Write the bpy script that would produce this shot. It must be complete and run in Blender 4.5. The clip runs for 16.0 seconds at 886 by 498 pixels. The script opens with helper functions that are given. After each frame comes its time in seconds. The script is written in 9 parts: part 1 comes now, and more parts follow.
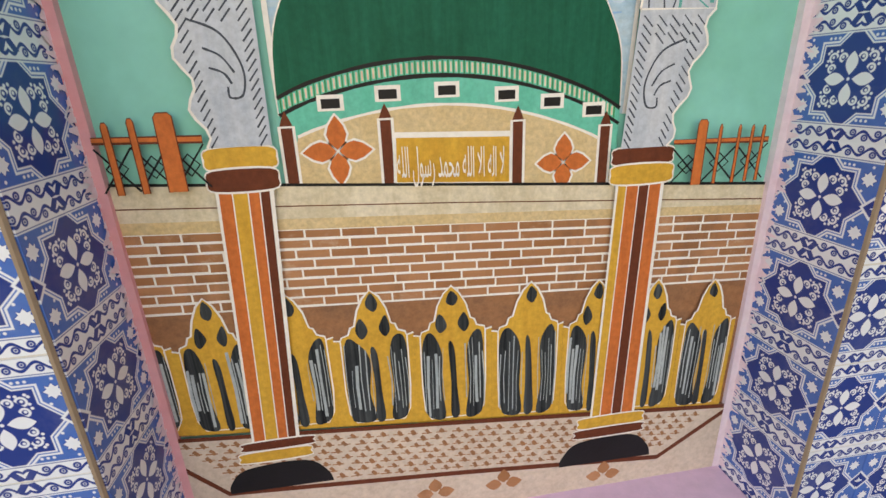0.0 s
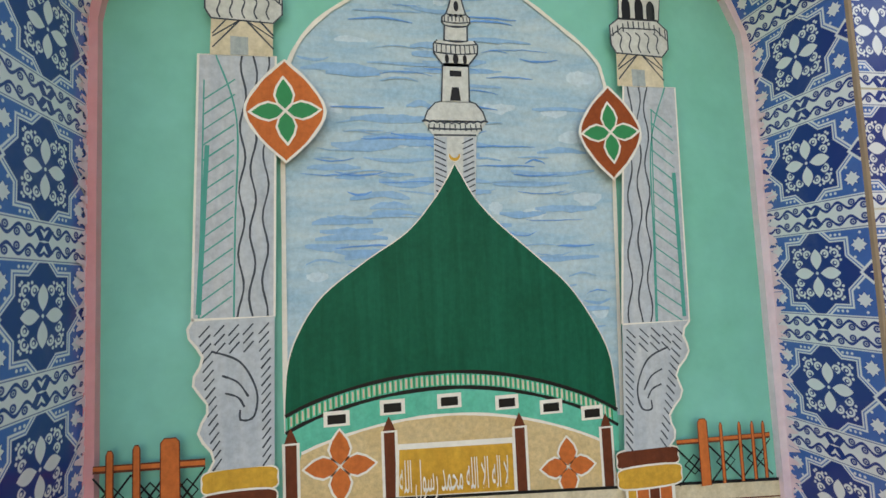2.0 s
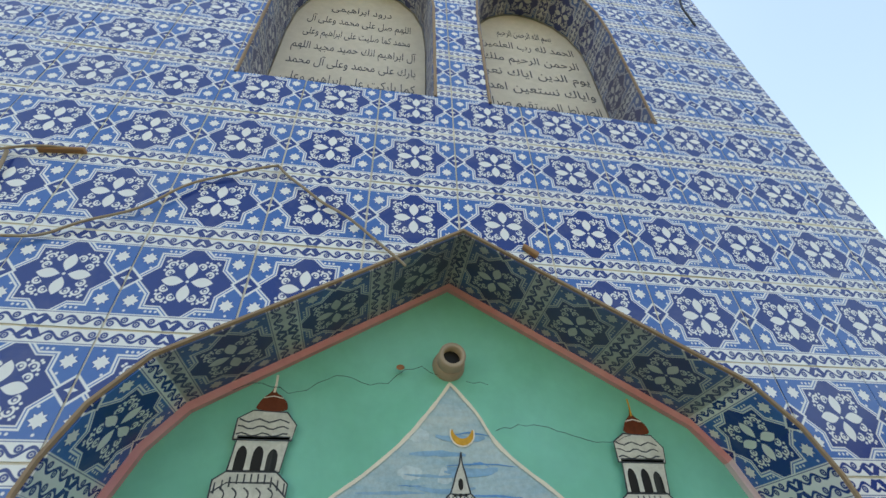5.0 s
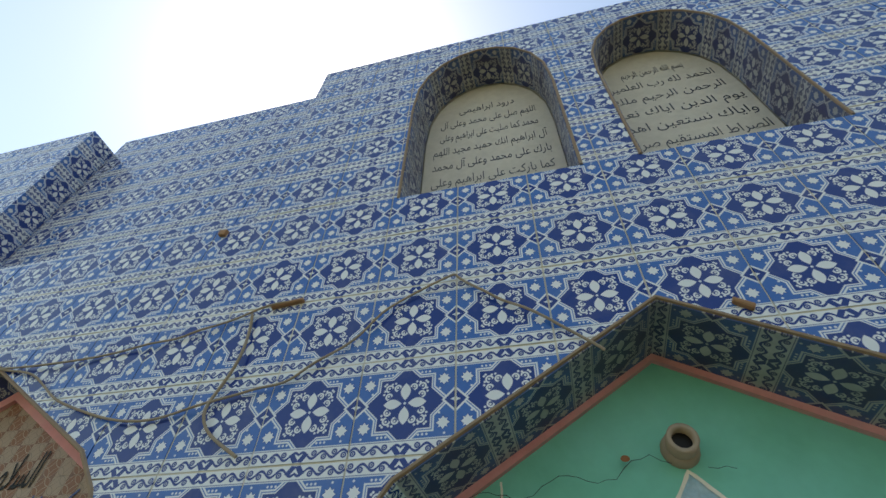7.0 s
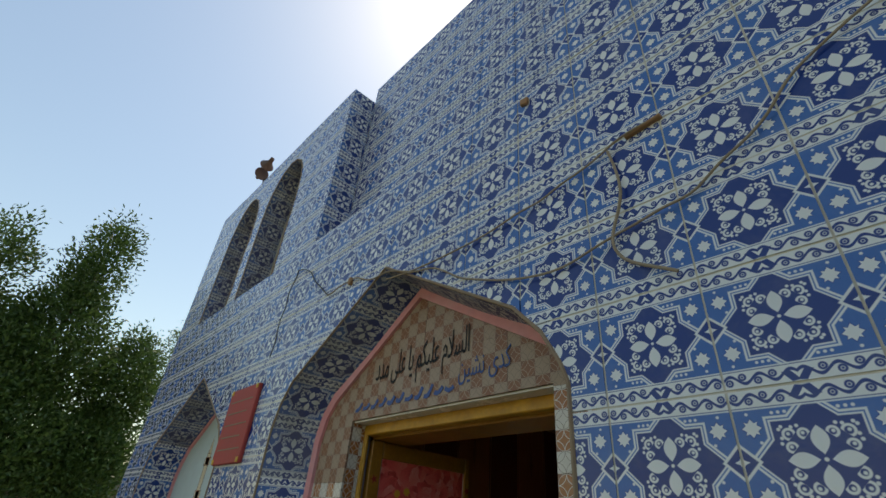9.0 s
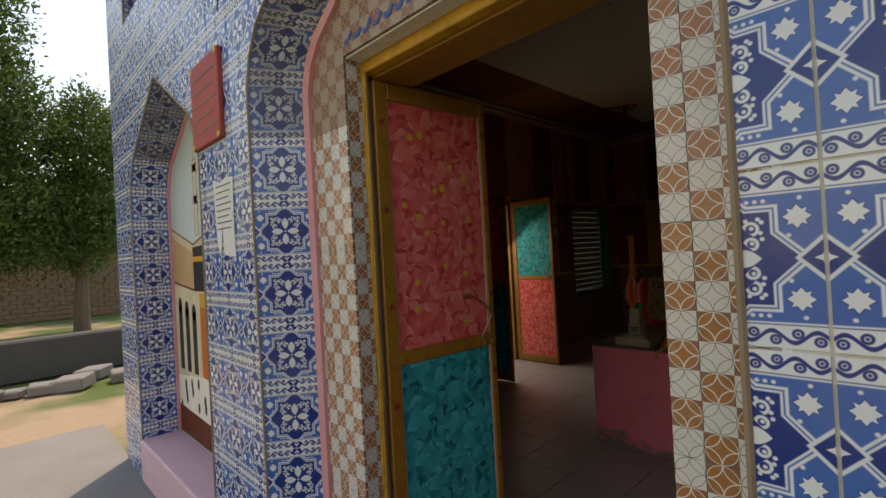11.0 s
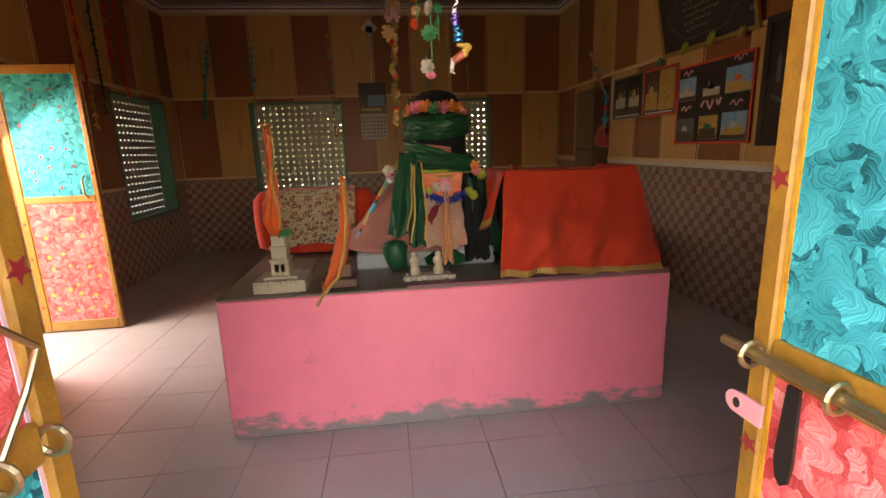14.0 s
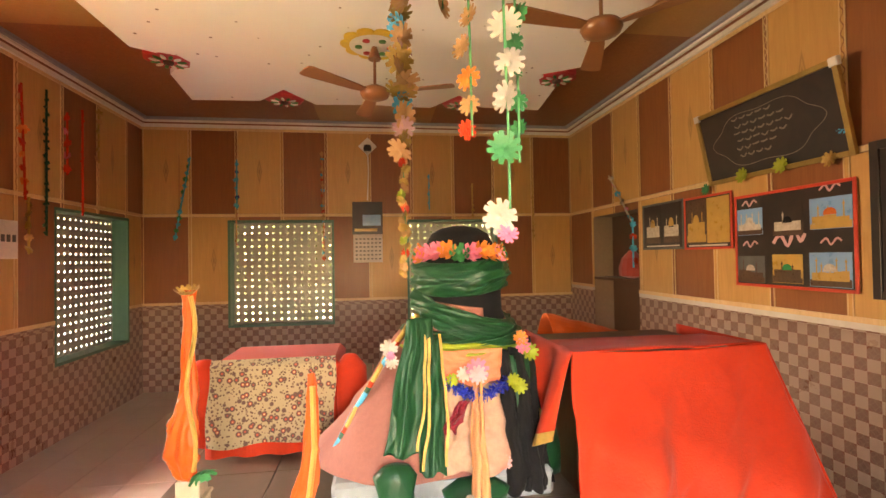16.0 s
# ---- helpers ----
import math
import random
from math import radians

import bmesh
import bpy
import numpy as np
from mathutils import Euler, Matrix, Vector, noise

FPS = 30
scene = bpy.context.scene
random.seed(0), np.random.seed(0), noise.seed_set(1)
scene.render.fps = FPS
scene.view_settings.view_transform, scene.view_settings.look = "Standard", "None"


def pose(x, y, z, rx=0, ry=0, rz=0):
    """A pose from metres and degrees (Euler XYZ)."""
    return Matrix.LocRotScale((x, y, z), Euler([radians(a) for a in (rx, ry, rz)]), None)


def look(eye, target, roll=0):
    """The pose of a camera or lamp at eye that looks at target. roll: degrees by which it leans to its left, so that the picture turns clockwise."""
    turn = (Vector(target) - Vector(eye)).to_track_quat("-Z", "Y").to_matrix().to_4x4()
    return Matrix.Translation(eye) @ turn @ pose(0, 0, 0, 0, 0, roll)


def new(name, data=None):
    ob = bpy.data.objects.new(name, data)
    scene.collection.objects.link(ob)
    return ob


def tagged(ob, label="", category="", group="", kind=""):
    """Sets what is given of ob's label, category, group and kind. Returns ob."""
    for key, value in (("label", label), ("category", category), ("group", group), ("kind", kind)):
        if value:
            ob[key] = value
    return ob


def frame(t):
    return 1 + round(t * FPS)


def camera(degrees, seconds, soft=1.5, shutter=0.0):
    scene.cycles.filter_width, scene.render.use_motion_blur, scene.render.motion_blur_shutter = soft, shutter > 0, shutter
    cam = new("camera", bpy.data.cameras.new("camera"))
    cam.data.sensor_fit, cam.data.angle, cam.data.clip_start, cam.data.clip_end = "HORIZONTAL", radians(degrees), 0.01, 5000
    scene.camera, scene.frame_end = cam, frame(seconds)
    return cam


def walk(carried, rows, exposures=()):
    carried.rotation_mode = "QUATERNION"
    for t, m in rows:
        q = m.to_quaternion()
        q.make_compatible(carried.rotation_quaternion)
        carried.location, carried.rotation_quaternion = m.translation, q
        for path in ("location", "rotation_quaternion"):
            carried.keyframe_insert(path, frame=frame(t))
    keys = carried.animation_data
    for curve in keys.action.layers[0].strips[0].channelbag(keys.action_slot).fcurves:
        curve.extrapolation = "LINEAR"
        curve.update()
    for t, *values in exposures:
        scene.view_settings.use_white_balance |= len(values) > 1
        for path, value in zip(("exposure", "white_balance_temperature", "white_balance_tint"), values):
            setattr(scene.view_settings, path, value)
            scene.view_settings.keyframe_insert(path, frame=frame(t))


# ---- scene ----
cam = camera(87.1, 16.0)
PATH = [
    (0, (-0.086, -0.774, 1.303), (0.197, 1.087, 0.629), -2.2),
    (0.5, (-0.09, -0.762, 1.351), (0.217, 1.147, 0.838), -2.3),
    (1, (-0.084, -0.761, 1.414), (0.233, 1.188, 1.096), -2.5),
    (1.5, (-0.086, -0.771, 1.484), (0.247, 1.199, 1.391), -2.5),
    (2, (-0.086, -0.783, 1.548), (0.252, 1.183, 1.691), -2.5),
    (2.5, (-0.084, -0.793, 1.615), (0.259, 1.144, 1.974), -2.6),
    (3, (-0.082, -0.811, 1.699), (0.273, 1.078, 2.255), -2.6),
    (3.5, (-0.079, -0.831, 1.774), (0.28, 0.995, 2.507), -2.5),
    (4, (-0.083, -0.862, 1.84), (0.257, 0.887, 2.748), -2.3),
    (4.2, (-0.088, -0.875, 1.863), (0.248, 0.835, 2.844), -2.0),
    (6.3, (-0.074, -0.981, 1.993), (-0.089, 0.363, 3.474), 0.8),
    (6.5, (-0.094, -0.984, 1.992), (-0.201, 0.367, 3.463), 0.7),
    (7, (-0.144, -0.983, 1.989), (-0.517, 0.339, 3.443), 2.5),
    (7.5, (-0.192, -0.985, 1.975), (-0.853, 0.303, 3.355), 3.6),
    (8, (-0.284, -1.007, 1.964), (-1.185, 0.21, 3.269), 4.8),
    (8.5, (-0.429, -1.009, 1.927), (-1.563, 0.116, 3.13), 5.5),
    (9, (-0.569, -1.012, 1.88), (-1.86, 0.089, 2.939), 5.1),
    (9.5, (-0.701, -1.001, 1.799), (-2.121, 0.154, 2.605), 4.7),
    (9.7, (-0.746, -0.977, 1.77), (-2.206, 0.207, 2.453), 4.2),
    (11.8, (-1.36, -0.703, 1.473), (-2.462, 0.934, 1.148), -1.4),
    (12, (-1.461, -0.684, 1.464), (-2.348, 1.072, 1.101), -1.5),
    (12.2, (-1.529, -0.626, 1.465), (-2.226, 1.212, 1.096), -1.3),
    (12.5, (-1.627, -0.495, 1.46), (-2.111, 1.405, 1.065), -1.5),
    (13, (-1.766, -0.214, 1.471), (-2.061, 1.717, 1.042), -1.4),
    (13.5, (-1.953, 0.069, 1.483), (-1.945, 2.028, 1.081), -1.1),
    (14, (-2.019, 0.32, 1.485), (-1.801, 2.262, 1.059), -1.9),
    (14.2, (-2.005, 0.455, 1.485), (-1.795, 2.403, 1.08), -2.4),
    (14.5, (-1.958, 0.687, 1.531), (-1.786, 2.647, 1.173), -1.7),
    (15, (-1.971, 0.973, 1.609), (-1.832, 2.954, 1.367), -0.6),
    (15.2, (-1.989, 1.074, 1.635), (-1.843, 3.061, 1.458), -0.8),
    (15.5, (-2.059, 1.211, 1.675), (-1.862, 3.2, 1.582), -0.7),
    (16, (-2.053, 1.33, 1.7), (-1.774, 3.31, 1.734), -0.9),
]
EXPOSURES = [(0.0, 1.2, 8700, 26), (1.0, 1.15, 8500, 24), (1.5, 1.05, 8300, 21), (2.0, 0.9, 8200, 19), (3.5, 0.85, 8000, 16), (4.2, 0.7, 7700, 14), (6.3, 0.2, 7200, 10), (7.0, -0.10, 7200, 8), (8.0, -0.45, 7200, 7), (9.7, -0.60, 7200, 7), (12.0, 0.9, 10000, 27), (12.6, 1.4, 10200, 27), (13.0, 2.0, 9800, 27), (13.5, 2.75, 9000, 26), (14.0, 3.5, 8300, 29), (14.5, 3.85, 8200, 29), (15.0, 4.45, 9000, 29), (15.5, 5.1, 9300, 32), (16.0, 5.55, 9400, 32)]
walk(cam, [(t, look(eye, target, roll)) for t, eye, target, roll in PATH], exposures=EXPOSURES)

# ---- world, sun, exposure ----
SUN = Vector((-0.337, 0.325, 0.883)).normalized()
world = bpy.data.worlds.new("sky_world")
scene.world = world
world.use_nodes = True
wn, wl = world.node_tree.nodes, world.node_tree.links
sky = wn.new("ShaderNodeTexSky")
sky.sky_type = "NISHITA"
sky.sun_disc = False
sky.sun_elevation = math.asin(SUN.z)
sky.sun_rotation = math.atan2(SUN.x, SUN.y)
sky.air_density, sky.dust_density, sky.ozone_density = 1.5, 0.6, 0.0
wl.new(sky.outputs[0], wn["Background"].inputs[0])
wn["Background"].inputs[1].default_value = 0.235
lamp = bpy.data.lights.new("sun", "SUN")
lamp.energy, lamp.angle, lamp.color = 3.1, radians(0.5), (1.0, 0.90, 0.77)
sun = new("sun", lamp)
sun.matrix_world = look(SUN * 40, (0, 0, 0))

# daylight of the sunny yard, entering by the side doorway
glow = bpy.data.lights.new("side_doorway_daylight", "AREA")
glow.shape, glow.size, glow.size_y, glow.energy, glow.color = "RECTANGLE", 1.3, 0.86, 4.8, (1.0, 0.94, 0.86)
glow_ob = new("side_doorway_daylight", glow)
glow_ob.matrix_world = pose(-5.28, 4.075, 1.50) @ Matrix.Rotation(radians(-40), 4, "Y")


# ---- materials ----
class Nodes:
    """Small shader-math writer: floats, sockets and vectors in, sockets out."""
    def __init__(self, name):
        self.mat = bpy.data.materials.new(name)
        self.mat.use_nodes = True
        self.t = self.mat.node_tree
        self.bsdf = self.t.nodes["Principled BSDF"]

    def put(self, sock, v):
        if isinstance(v, bpy.types.NodeSocket):
            self.t.links.new(v, sock)
        elif isinstance(v, (tuple, list)) and len(v) == 3 and sock.type == "RGBA":
            sock.default_value = (*v, 1)
        else:
            sock.default_value = v

    def m(self, op, a, b=None, c=None):
        n = self.t.nodes.new("ShaderNodeMath")
        n.operation = op
        for s, v in zip(n.inputs, (a, b, c)):
            if v is not None:
                self.put(s, v)
        return n.outputs[0]

    def add(self, a, b): return self.m("ADD", a, b)
    def sub(self, a, b): return self.m("SUBTRACT", a, b)
    def mul(self, a, b): return self.m("MULTIPLY", a, b)
    def lo(self, a, b): return self.m("MINIMUM", a, b)
    def hi(self, a, b): return self.m("MAXIMUM", a, b)
    def ab(self, a): return self.m("ABSOLUTE", a)
    def dist(self, x, y, cx, cy):
        dx, dy = self.sub(x, cx), self.sub(y, cy)
        return self.m("SQRT", self.add(self.mul(dx, dx), self.mul(dy, dy)))

    def fill(self, d, soft=0.004):
        """1 where d < 0, with a soft rim."""
        return self.m("SMOOTH_MIN", self.hi(self.m("DIVIDE", self.sub(soft, d), 2 * soft), 0.0), 1.0, 0.0)

    def mix(self, f, a, b, mode="MIX"):
        n = self.t.nodes.new("ShaderNodeMix")
        n.data_type, n.blend_type, n.clamp_factor = "RGBA", mode, True
        self.put(n.inputs[0], f)
        self.put(n.inputs[6], a)
        self.put(n.inputs[7], b)
        return n.outputs[2]

    def uv(self):
        n = self.t.nodes.new("ShaderNodeUVMap")
        s = self.t.nodes.new("ShaderNodeSeparateXYZ")
        self.t.links.new(n.outputs[0], s.inputs[0])
        return s.outputs[0], s.outputs[1]

    def coord(self, scale=1.0, kind="Object"):
        n = self.t.nodes.new("ShaderNodeTexCoord")
        p = self.t.nodes.new("ShaderNodeMapping")
        p.inputs["Scale"].default_value = scale if isinstance(scale, tuple) else (scale,) * 3
        self.t.links.new(n.outputs[kind], p.inputs[0])
        return p.outputs[0]

    def world(self, scale=1.0):
        n = self.t.nodes.new("ShaderNodeNewGeometry")
        p = self.t.nodes.new("ShaderNodeMapping")
        p.inputs["Scale"].default_value = scale if isinstance(scale, tuple) else (scale,) * 3
        self.t.links.new(n.outputs["Position"], p.inputs[0])
        return p.outputs[0]

    def noise(self, vec, scale, detail=4.0, rough=0.6, warp=0.0):
        n = self.t.nodes.new("ShaderNodeTexNoise")
        n.inputs["Scale"].default_value, n.inputs["Detail"].default_value = scale, detail
        n.inputs["Roughness"].default_value, n.inputs["Distortion"].default_value = rough, warp
        self.t.links.new(vec, n.inputs["Vector"])
        return n.outputs["Fac"]

    def voronoi(self, vec, scale, feature="F1", out="Distance", rand=1.0):
        n = self.t.nodes.new("ShaderNodeTexVoronoi")
        n.feature = feature
        n.inputs["Scale"].default_value = scale
        n.inputs["Randomness"].default_value = rand
        self.t.links.new(vec, n.inputs["Vector"])
        return n.outputs[out]

    def wave(self, vec, scale, warp=2.0, detail=2.0, direction="X"):
        n = self.t.nodes.new("ShaderNodeTexWave")
        n.bands_direction = direction
        n.inputs["Scale"].default_value, n.inputs["Distortion"].default_value = scale, warp
        n.inputs["Detail"].default_value = detail
        self.t.links.new(vec, n.inputs["Vector"])
        return n.outputs["Fac"]

    def ramp(self, f, *stops):
        n = self.t.nodes.new("ShaderNodeValToRGB")
        e = n.color_ramp.elements
        while len(e) < len(stops):
            e.new(0.5)
        for el, (p, c) in zip(e, stops):
            el.position = p
            el.color = (*c, 1) if isinstance(c, tuple) else (c, c, c, 1)
        self.put(n.inputs[0], f)
        return n.outputs[0]

    def random(self):
        return self.t.nodes.new("ShaderNodeObjectInfo").outputs["Random"]

    def island(self):
        return self.t.nodes.new("ShaderNodeNewGeometry").outputs["Random Per Island"]

    def done(self, color, rough=0.6, metal=0.0, bump=None, strength=0.2, gap=0.004, coat=0.0, sheen=0.0, spec=0.5):
        b = self.bsdf
        self.put(b.inputs["Base Color"], color)
        self.put(b.inputs["Roughness"], rough)
        b.inputs["Metallic"].default_value = metal
        b.inputs["Coat Weight"].default_value = coat
        b.inputs["Sheen Weight"].default_value = sheen
        b.inputs["Specular IOR Level"].default_value = spec
        if bump is not None:
            n = self.t.nodes.new("ShaderNodeBump")
            n.inputs["Strength"].default_value, n.inputs["Distance"].default_value = strength, gap
            self.t.links.new(bump, n.inputs["Height"])
            self.t.links.new(n.outputs[0], b.inputs["Normal"])
        return self.mat


def surface(name, base, dark=None, rough=0.6, grain=30.0, patch=2.5, bump=0.15, metal=0.0, sheen=0.0, coat=0.0, amount=0.5, bumpscale=None, spec=0.5, speck=0.25):
    """Paint, plaster, cloth or wood of one colour with patches, grain and fine relief."""
    k = Nodes(name)
    dark = dark or tuple(c * 0.72 for c in base)
    w = k.world()
    f = k.noise(w, patch, 5, 0.65, 0.3)
    g = k.noise(w, grain, 4, 0.6)
    c = k.mix(k.ramp(f, (0.35, 0.0), (0.7, 1.0)), base, dark)
    c = k.mix(amount, base, c)
    c = k.mix(speck, c, k.ramp(g, (0.3, tuple(x * 0.75 for x in base)), (0.7, tuple(min(1, x * 1.2) for x in base))))
    r = k.m("MULTIPLY_ADD", g, 0.2, rough - 0.1)
    return k.done(c, r, metal, k.noise(w, bumpscale or grain * 2, 3), bump, 0.004, coat, sheen, spec)


def blue_tile_material(name="blue_glazed_tile", dust_shade=0.0):
    """Glazed tile: navy eight-point star with a white flower, scroll borders, small stars and joint diamonds."""
    k = Nodes(name)
    u, v = k.uv()
    x, y = k.ab(u), k.ab(v)
    navy, mid, pale = (0.004, 0.030, 0.205), (0.027, 0.115, 0.40), (0.74, 0.76, 0.77)
    w = k.world()
    soft = k.noise(w, 60, 3)
    c = k.mix(soft, mid, (0.046, 0.150, 0.45))
    # the star and its double outline
    box = k.sub(k.hi(x, y), 0.262)
    dia = k.mul(k.sub(k.add(x, y), 0.40), 0.7071)
    star = k.lo(box, dia)
    c = k.mix(k.fill(k.sub(k.ab(k.sub(star, 0.030)), 0.008)), c, pale)
    c = k.mix(k.fill(k.sub(star, 0.012)), c, pale)
    c = k.mix(k.fill(star), c, navy)
    # three dots beside each tip, above and below
    for cx in (0.155, 0.195, 0.235):
        c = k.mix(k.fill(k.sub(k.dist(x, y, cx, 0.322), 0.011)), c, pale)
    # petals along both axes
    for a, b in ((x, y), (y, x)):
        t = k.m("DIVIDE", k.sub(a, 0.025), 0.195)
        wide = k.mul(k.mul(k.m("POWER", k.hi(t, 0.0), 1.15), k.m("POWER", k.hi(k.sub(1.0, t), 0.0), 1.05)), 0.255)
        c = k.mix(k.fill(k.add(k.sub(b, wide), 0.005)), c, pale)
    c = k.mix(k.fill(k.sub(k.dist(x, y, 0, 0), 0.022)), c, navy)
    c = k.mix(k.fill(k.sub(k.dist(x, y, 0, 0), 0.013)), c, pale)
    # curls on the diagonals
    for cx, cy, r in ((0.168, 0.082, 0.030), (0.082, 0.168, 0.030), (0.168, 0.168, 0.034)):
        ring = k.sub(k.ab(k.sub(k.dist(x, y, cx, cy), r)), 0.0085)
        c = k.mix(k.fill(k.hi(ring, k.sub(k.sub(0.0, k.add(k.sub(x, cx), k.sub(y, cy))), 0.030))), c, pale)
        c = k.mix(k.fill(k.sub(k.dist(x, y, cx + 0.004, cy + 0.004), 0.011)), c, pale)
    for cx, cy in ((0.222, 0.205), (0.205, 0.222), (0.222, 0.110), (0.110, 0.222), (0.215, 0.145), (0.145, 0.215)):
        c = k.mix(k.fill(k.sub(k.dist(x, y, cx, cy), 0.0115)), c, pale)
    # small eight-point stars near the joint
    dx, dy = k.ab(k.sub(x, 0.385)), k.ab(k.sub(y, 0.225))
    far = k.hi(dx, dy)
    near = k.lo(dx, dy)
    leg = k.add(far, k.mul(near, 1.35))
    diag = k.add(k.mul(k.add(dx, dy), 0.72), k.mul(k.ab(k.sub(dx, dy)), 1.5))
    c = k.mix(k.fill(k.sub(k.lo(leg, diag), 0.074)), c, (0.02, 0.07, 0.3))
    c = k.mix(k.fill(k.sub(k.lo(leg, diag), 0.064)), c, pale)
    for cx, cy in ((0.40, 0.325), (0.345, 0.125)):
        c = k.mix(k.fill(k.sub(k.dist(x, y, cx, cy), 0.011)), c, pale)
    # half diamonds at the joint
    q = k.mul(k.sub(k.add(k.sub(0.5, x), y), 0.105), 0.7071)
    c = k.mix(k.fill(k.sub(q, 0.020)), c, pale)
    c = k.mix(k.fill(q), c, navy)
    c = k.mix(k.fill(k.sub(k.add(k.mul(k.lo(k.sub(0.5, x), y), 2.2), k.hi(k.sub(0.5, x), y)), 0.05)), c, pale)
    # borders with a running scroll and a butterfly
    border = k.sub(0.372, y)
    c = k.mix(k.fill(k.sub(k.ab(k.add(border, 0.002)), 0.009)), c, navy)
    c = k.mix(k.fill(k.sub(k.ab(k.sub(border, 0.012)), 0.005)), c, pale)
    b = k.mix(0.0, pale, pale)
    yc = k.sub(y, 0.434)
    wavey = k.mul(k.m("SINE", k.mul(k.sub(x, 0.09), 31.0)), 0.031)
    b = k.mix(k.fill(k.sub(k.ab(k.sub(yc, wavey)), 0.013)), b, navy)
    for cx, cy in ((0.155, -0.018), (0.258, 0.018), (0.36, -0.018), (0.455, 0.018)):
        b = k.mix(k.fill(k.sub(k.ab(k.sub(k.dist(x, yc, cx, cy), 0.021)), 0.008)), b, navy)
        b = k.mix(k.fill(k.sub(k.dist(x, yc, cx, cy), 0.009)), b, navy)
    fly = k.add(k.mul(k.ab(k.sub(x, 0.045)), 0.75), k.ab(k.sub(k.sub(yc, 0.02), k.mul(k.sub(x, 0.045), -0.6))))
    b = k.mix(k.fill(k.sub(fly, 0.042)), b, navy)
    c = k.mix(k.fill(border), c, b)
    # age: hazy film, drips, and each tile a little different
    c = k.mix(k.mul(k.random(), 0.06), c, (0.25, 0.28, 0.38))
    dust = k.noise(w, 5.0, 5, 0.7, 0.4)
    c = k.mix(k.mul(k.ramp(dust, (0.5, 0.0), (0.8, 1.0)), 0.16), c, (0.40, 0.38, 0.34))
    # brown dust film, plus the shade under arch heads darkened into the colour
    if dust_shade:
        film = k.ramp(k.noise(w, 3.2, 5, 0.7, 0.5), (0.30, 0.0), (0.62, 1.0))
        c = k.mix(k.m("MULTIPLY_ADD", film, dust_shade * 0.7, dust_shade * 0.4), c, (0.075, 0.058, 0.050))
    rough = k.m("MULTIPLY_ADD", dust, 0.22, 0.10 + 0.5 * dust_shade)
    return k.done(c, rough, 0.0, k.noise(w, 9.0, 3), 0.04, 0.004)


def cell_tile_material(name, white, brown, line, corner, gloss=0.16, fade=0.0):
    """Glazed tile of round cells, one white, one brown, with a drawn four-point star in each; one cell is one unit of UV."""
    k = Nodes(name)
    u, v = k.uv()
    cu = k.ab(k.sub(k.m("FRACT", u), 0.5))
    cv = k.ab(k.sub(k.m("FRACT", v), 0.5))
    w = k.world()
    par = k.m("FRACT", k.mul(k.add(k.m("FLOOR", u), k.m("FLOOR", v)), 0.5))
    odd = k.m("GREATER_THAN", par, 0.25)
    marble = k.noise(w, 70, 5, 0.7, 1.5)
    br = k.mix(marble, tuple(c * 0.72 for c in brown), tuple(min(1, c * 1.3) for c in brown))
    br = k.mix(k.mul(k.ramp(k.noise(w, 14, 3), (0.62, 0.0), (0.72, 1.0)), 0.5), br, tuple(c * 0.5 for c in brown))
    wh = k.mix(k.noise(w, 25, 4), white, tuple(c * 0.9 for c in white))
    c = k.mix(odd, wh, br)
    arc = k.sub(k.ab(k.sub(k.dist(cu, cv, 0.5, 0.5), 0.5)), k.m("MULTIPLY_ADD", odd, 0.006, 0.012))
    ln = k.mix(odd, tuple(a * (1 - fade) + b * fade for a, b in zip(line, white)), tuple(min(1, a * 1.05) * (1 - fade) + b * fade for a, b in zip(white, brown)))
    c = k.mix(k.fill(arc, 0.008), c, ln)
    rim = k.sub(k.dist(cu, cv, 0, 0), 0.485)
    cor = k.mix(odd, tuple(x * 0.96 for x in white), k.mix(marble, corner, tuple(x * 0.7 for x in corner)))
    c = k.mix(k.fill(k.mul(rim, -1.0), 0.008), c, cor)
    c = k.mix(k.fill(k.sub(k.ab(rim), 0.012), 0.006), c, ln)
    dust = k.noise(w, 4.0, 5, 0.7, 0.4)
    c = k.mix(k.mul(k.ramp(dust, (0.5, 0.0), (0.8, 1.0)), 0.12), c, (0.35, 0.3, 0.25))
    c = k.mix(k.mul(k.random(), 0.08), c, (0.4, 0.33, 0.27))
    return k.done(c, k.m("MULTIPLY_ADD", dust, 0.2, gloss), 0.0, k.noise(w, 12.0, 3), 0.04, 0.004)


BLUE = blue_tile_material()
# copy of BLUE for arch heads: dust and shade both in its colour
DUSTY_SHADED = blue_tile_material("dusty_shaded_blue_tile", 0.55)
BROWN = cell_tile_material("brown_white_cell_tile", (0.72, 0.68, 0.62), (0.40, 0.155, 0.050), (0.24, 0.18, 0.13), (0.33, 0.14, 0.075))
# BROWN darkened for the shade under the porch arch, and for dust
BROWN_SHADED = cell_tile_material("shaded_dusty_cell_tile", (0.40, 0.285, 0.20), (0.24, 0.095, 0.042), (0.20, 0.15, 0.11), (0.24, 0.11, 0.065), 0.4)
DADO = cell_tile_material("dado_cell_tile", (0.35, 0.245, 0.185), (0.175, 0.090, 0.062), (0.25, 0.17, 0.13), (0.22, 0.085, 0.052), 0.2, 0.75)
GROUT = surface("cement_grout", (0.64, 0.60, 0.52), (0.42, 0.38, 0.31), 0.9, 90, 6, 0.4)
CEMENT = surface("grey_cement", (0.25, 0.24, 0.225), (0.15, 0.14, 0.13), 0.9, 40, 1.2, 0.5)
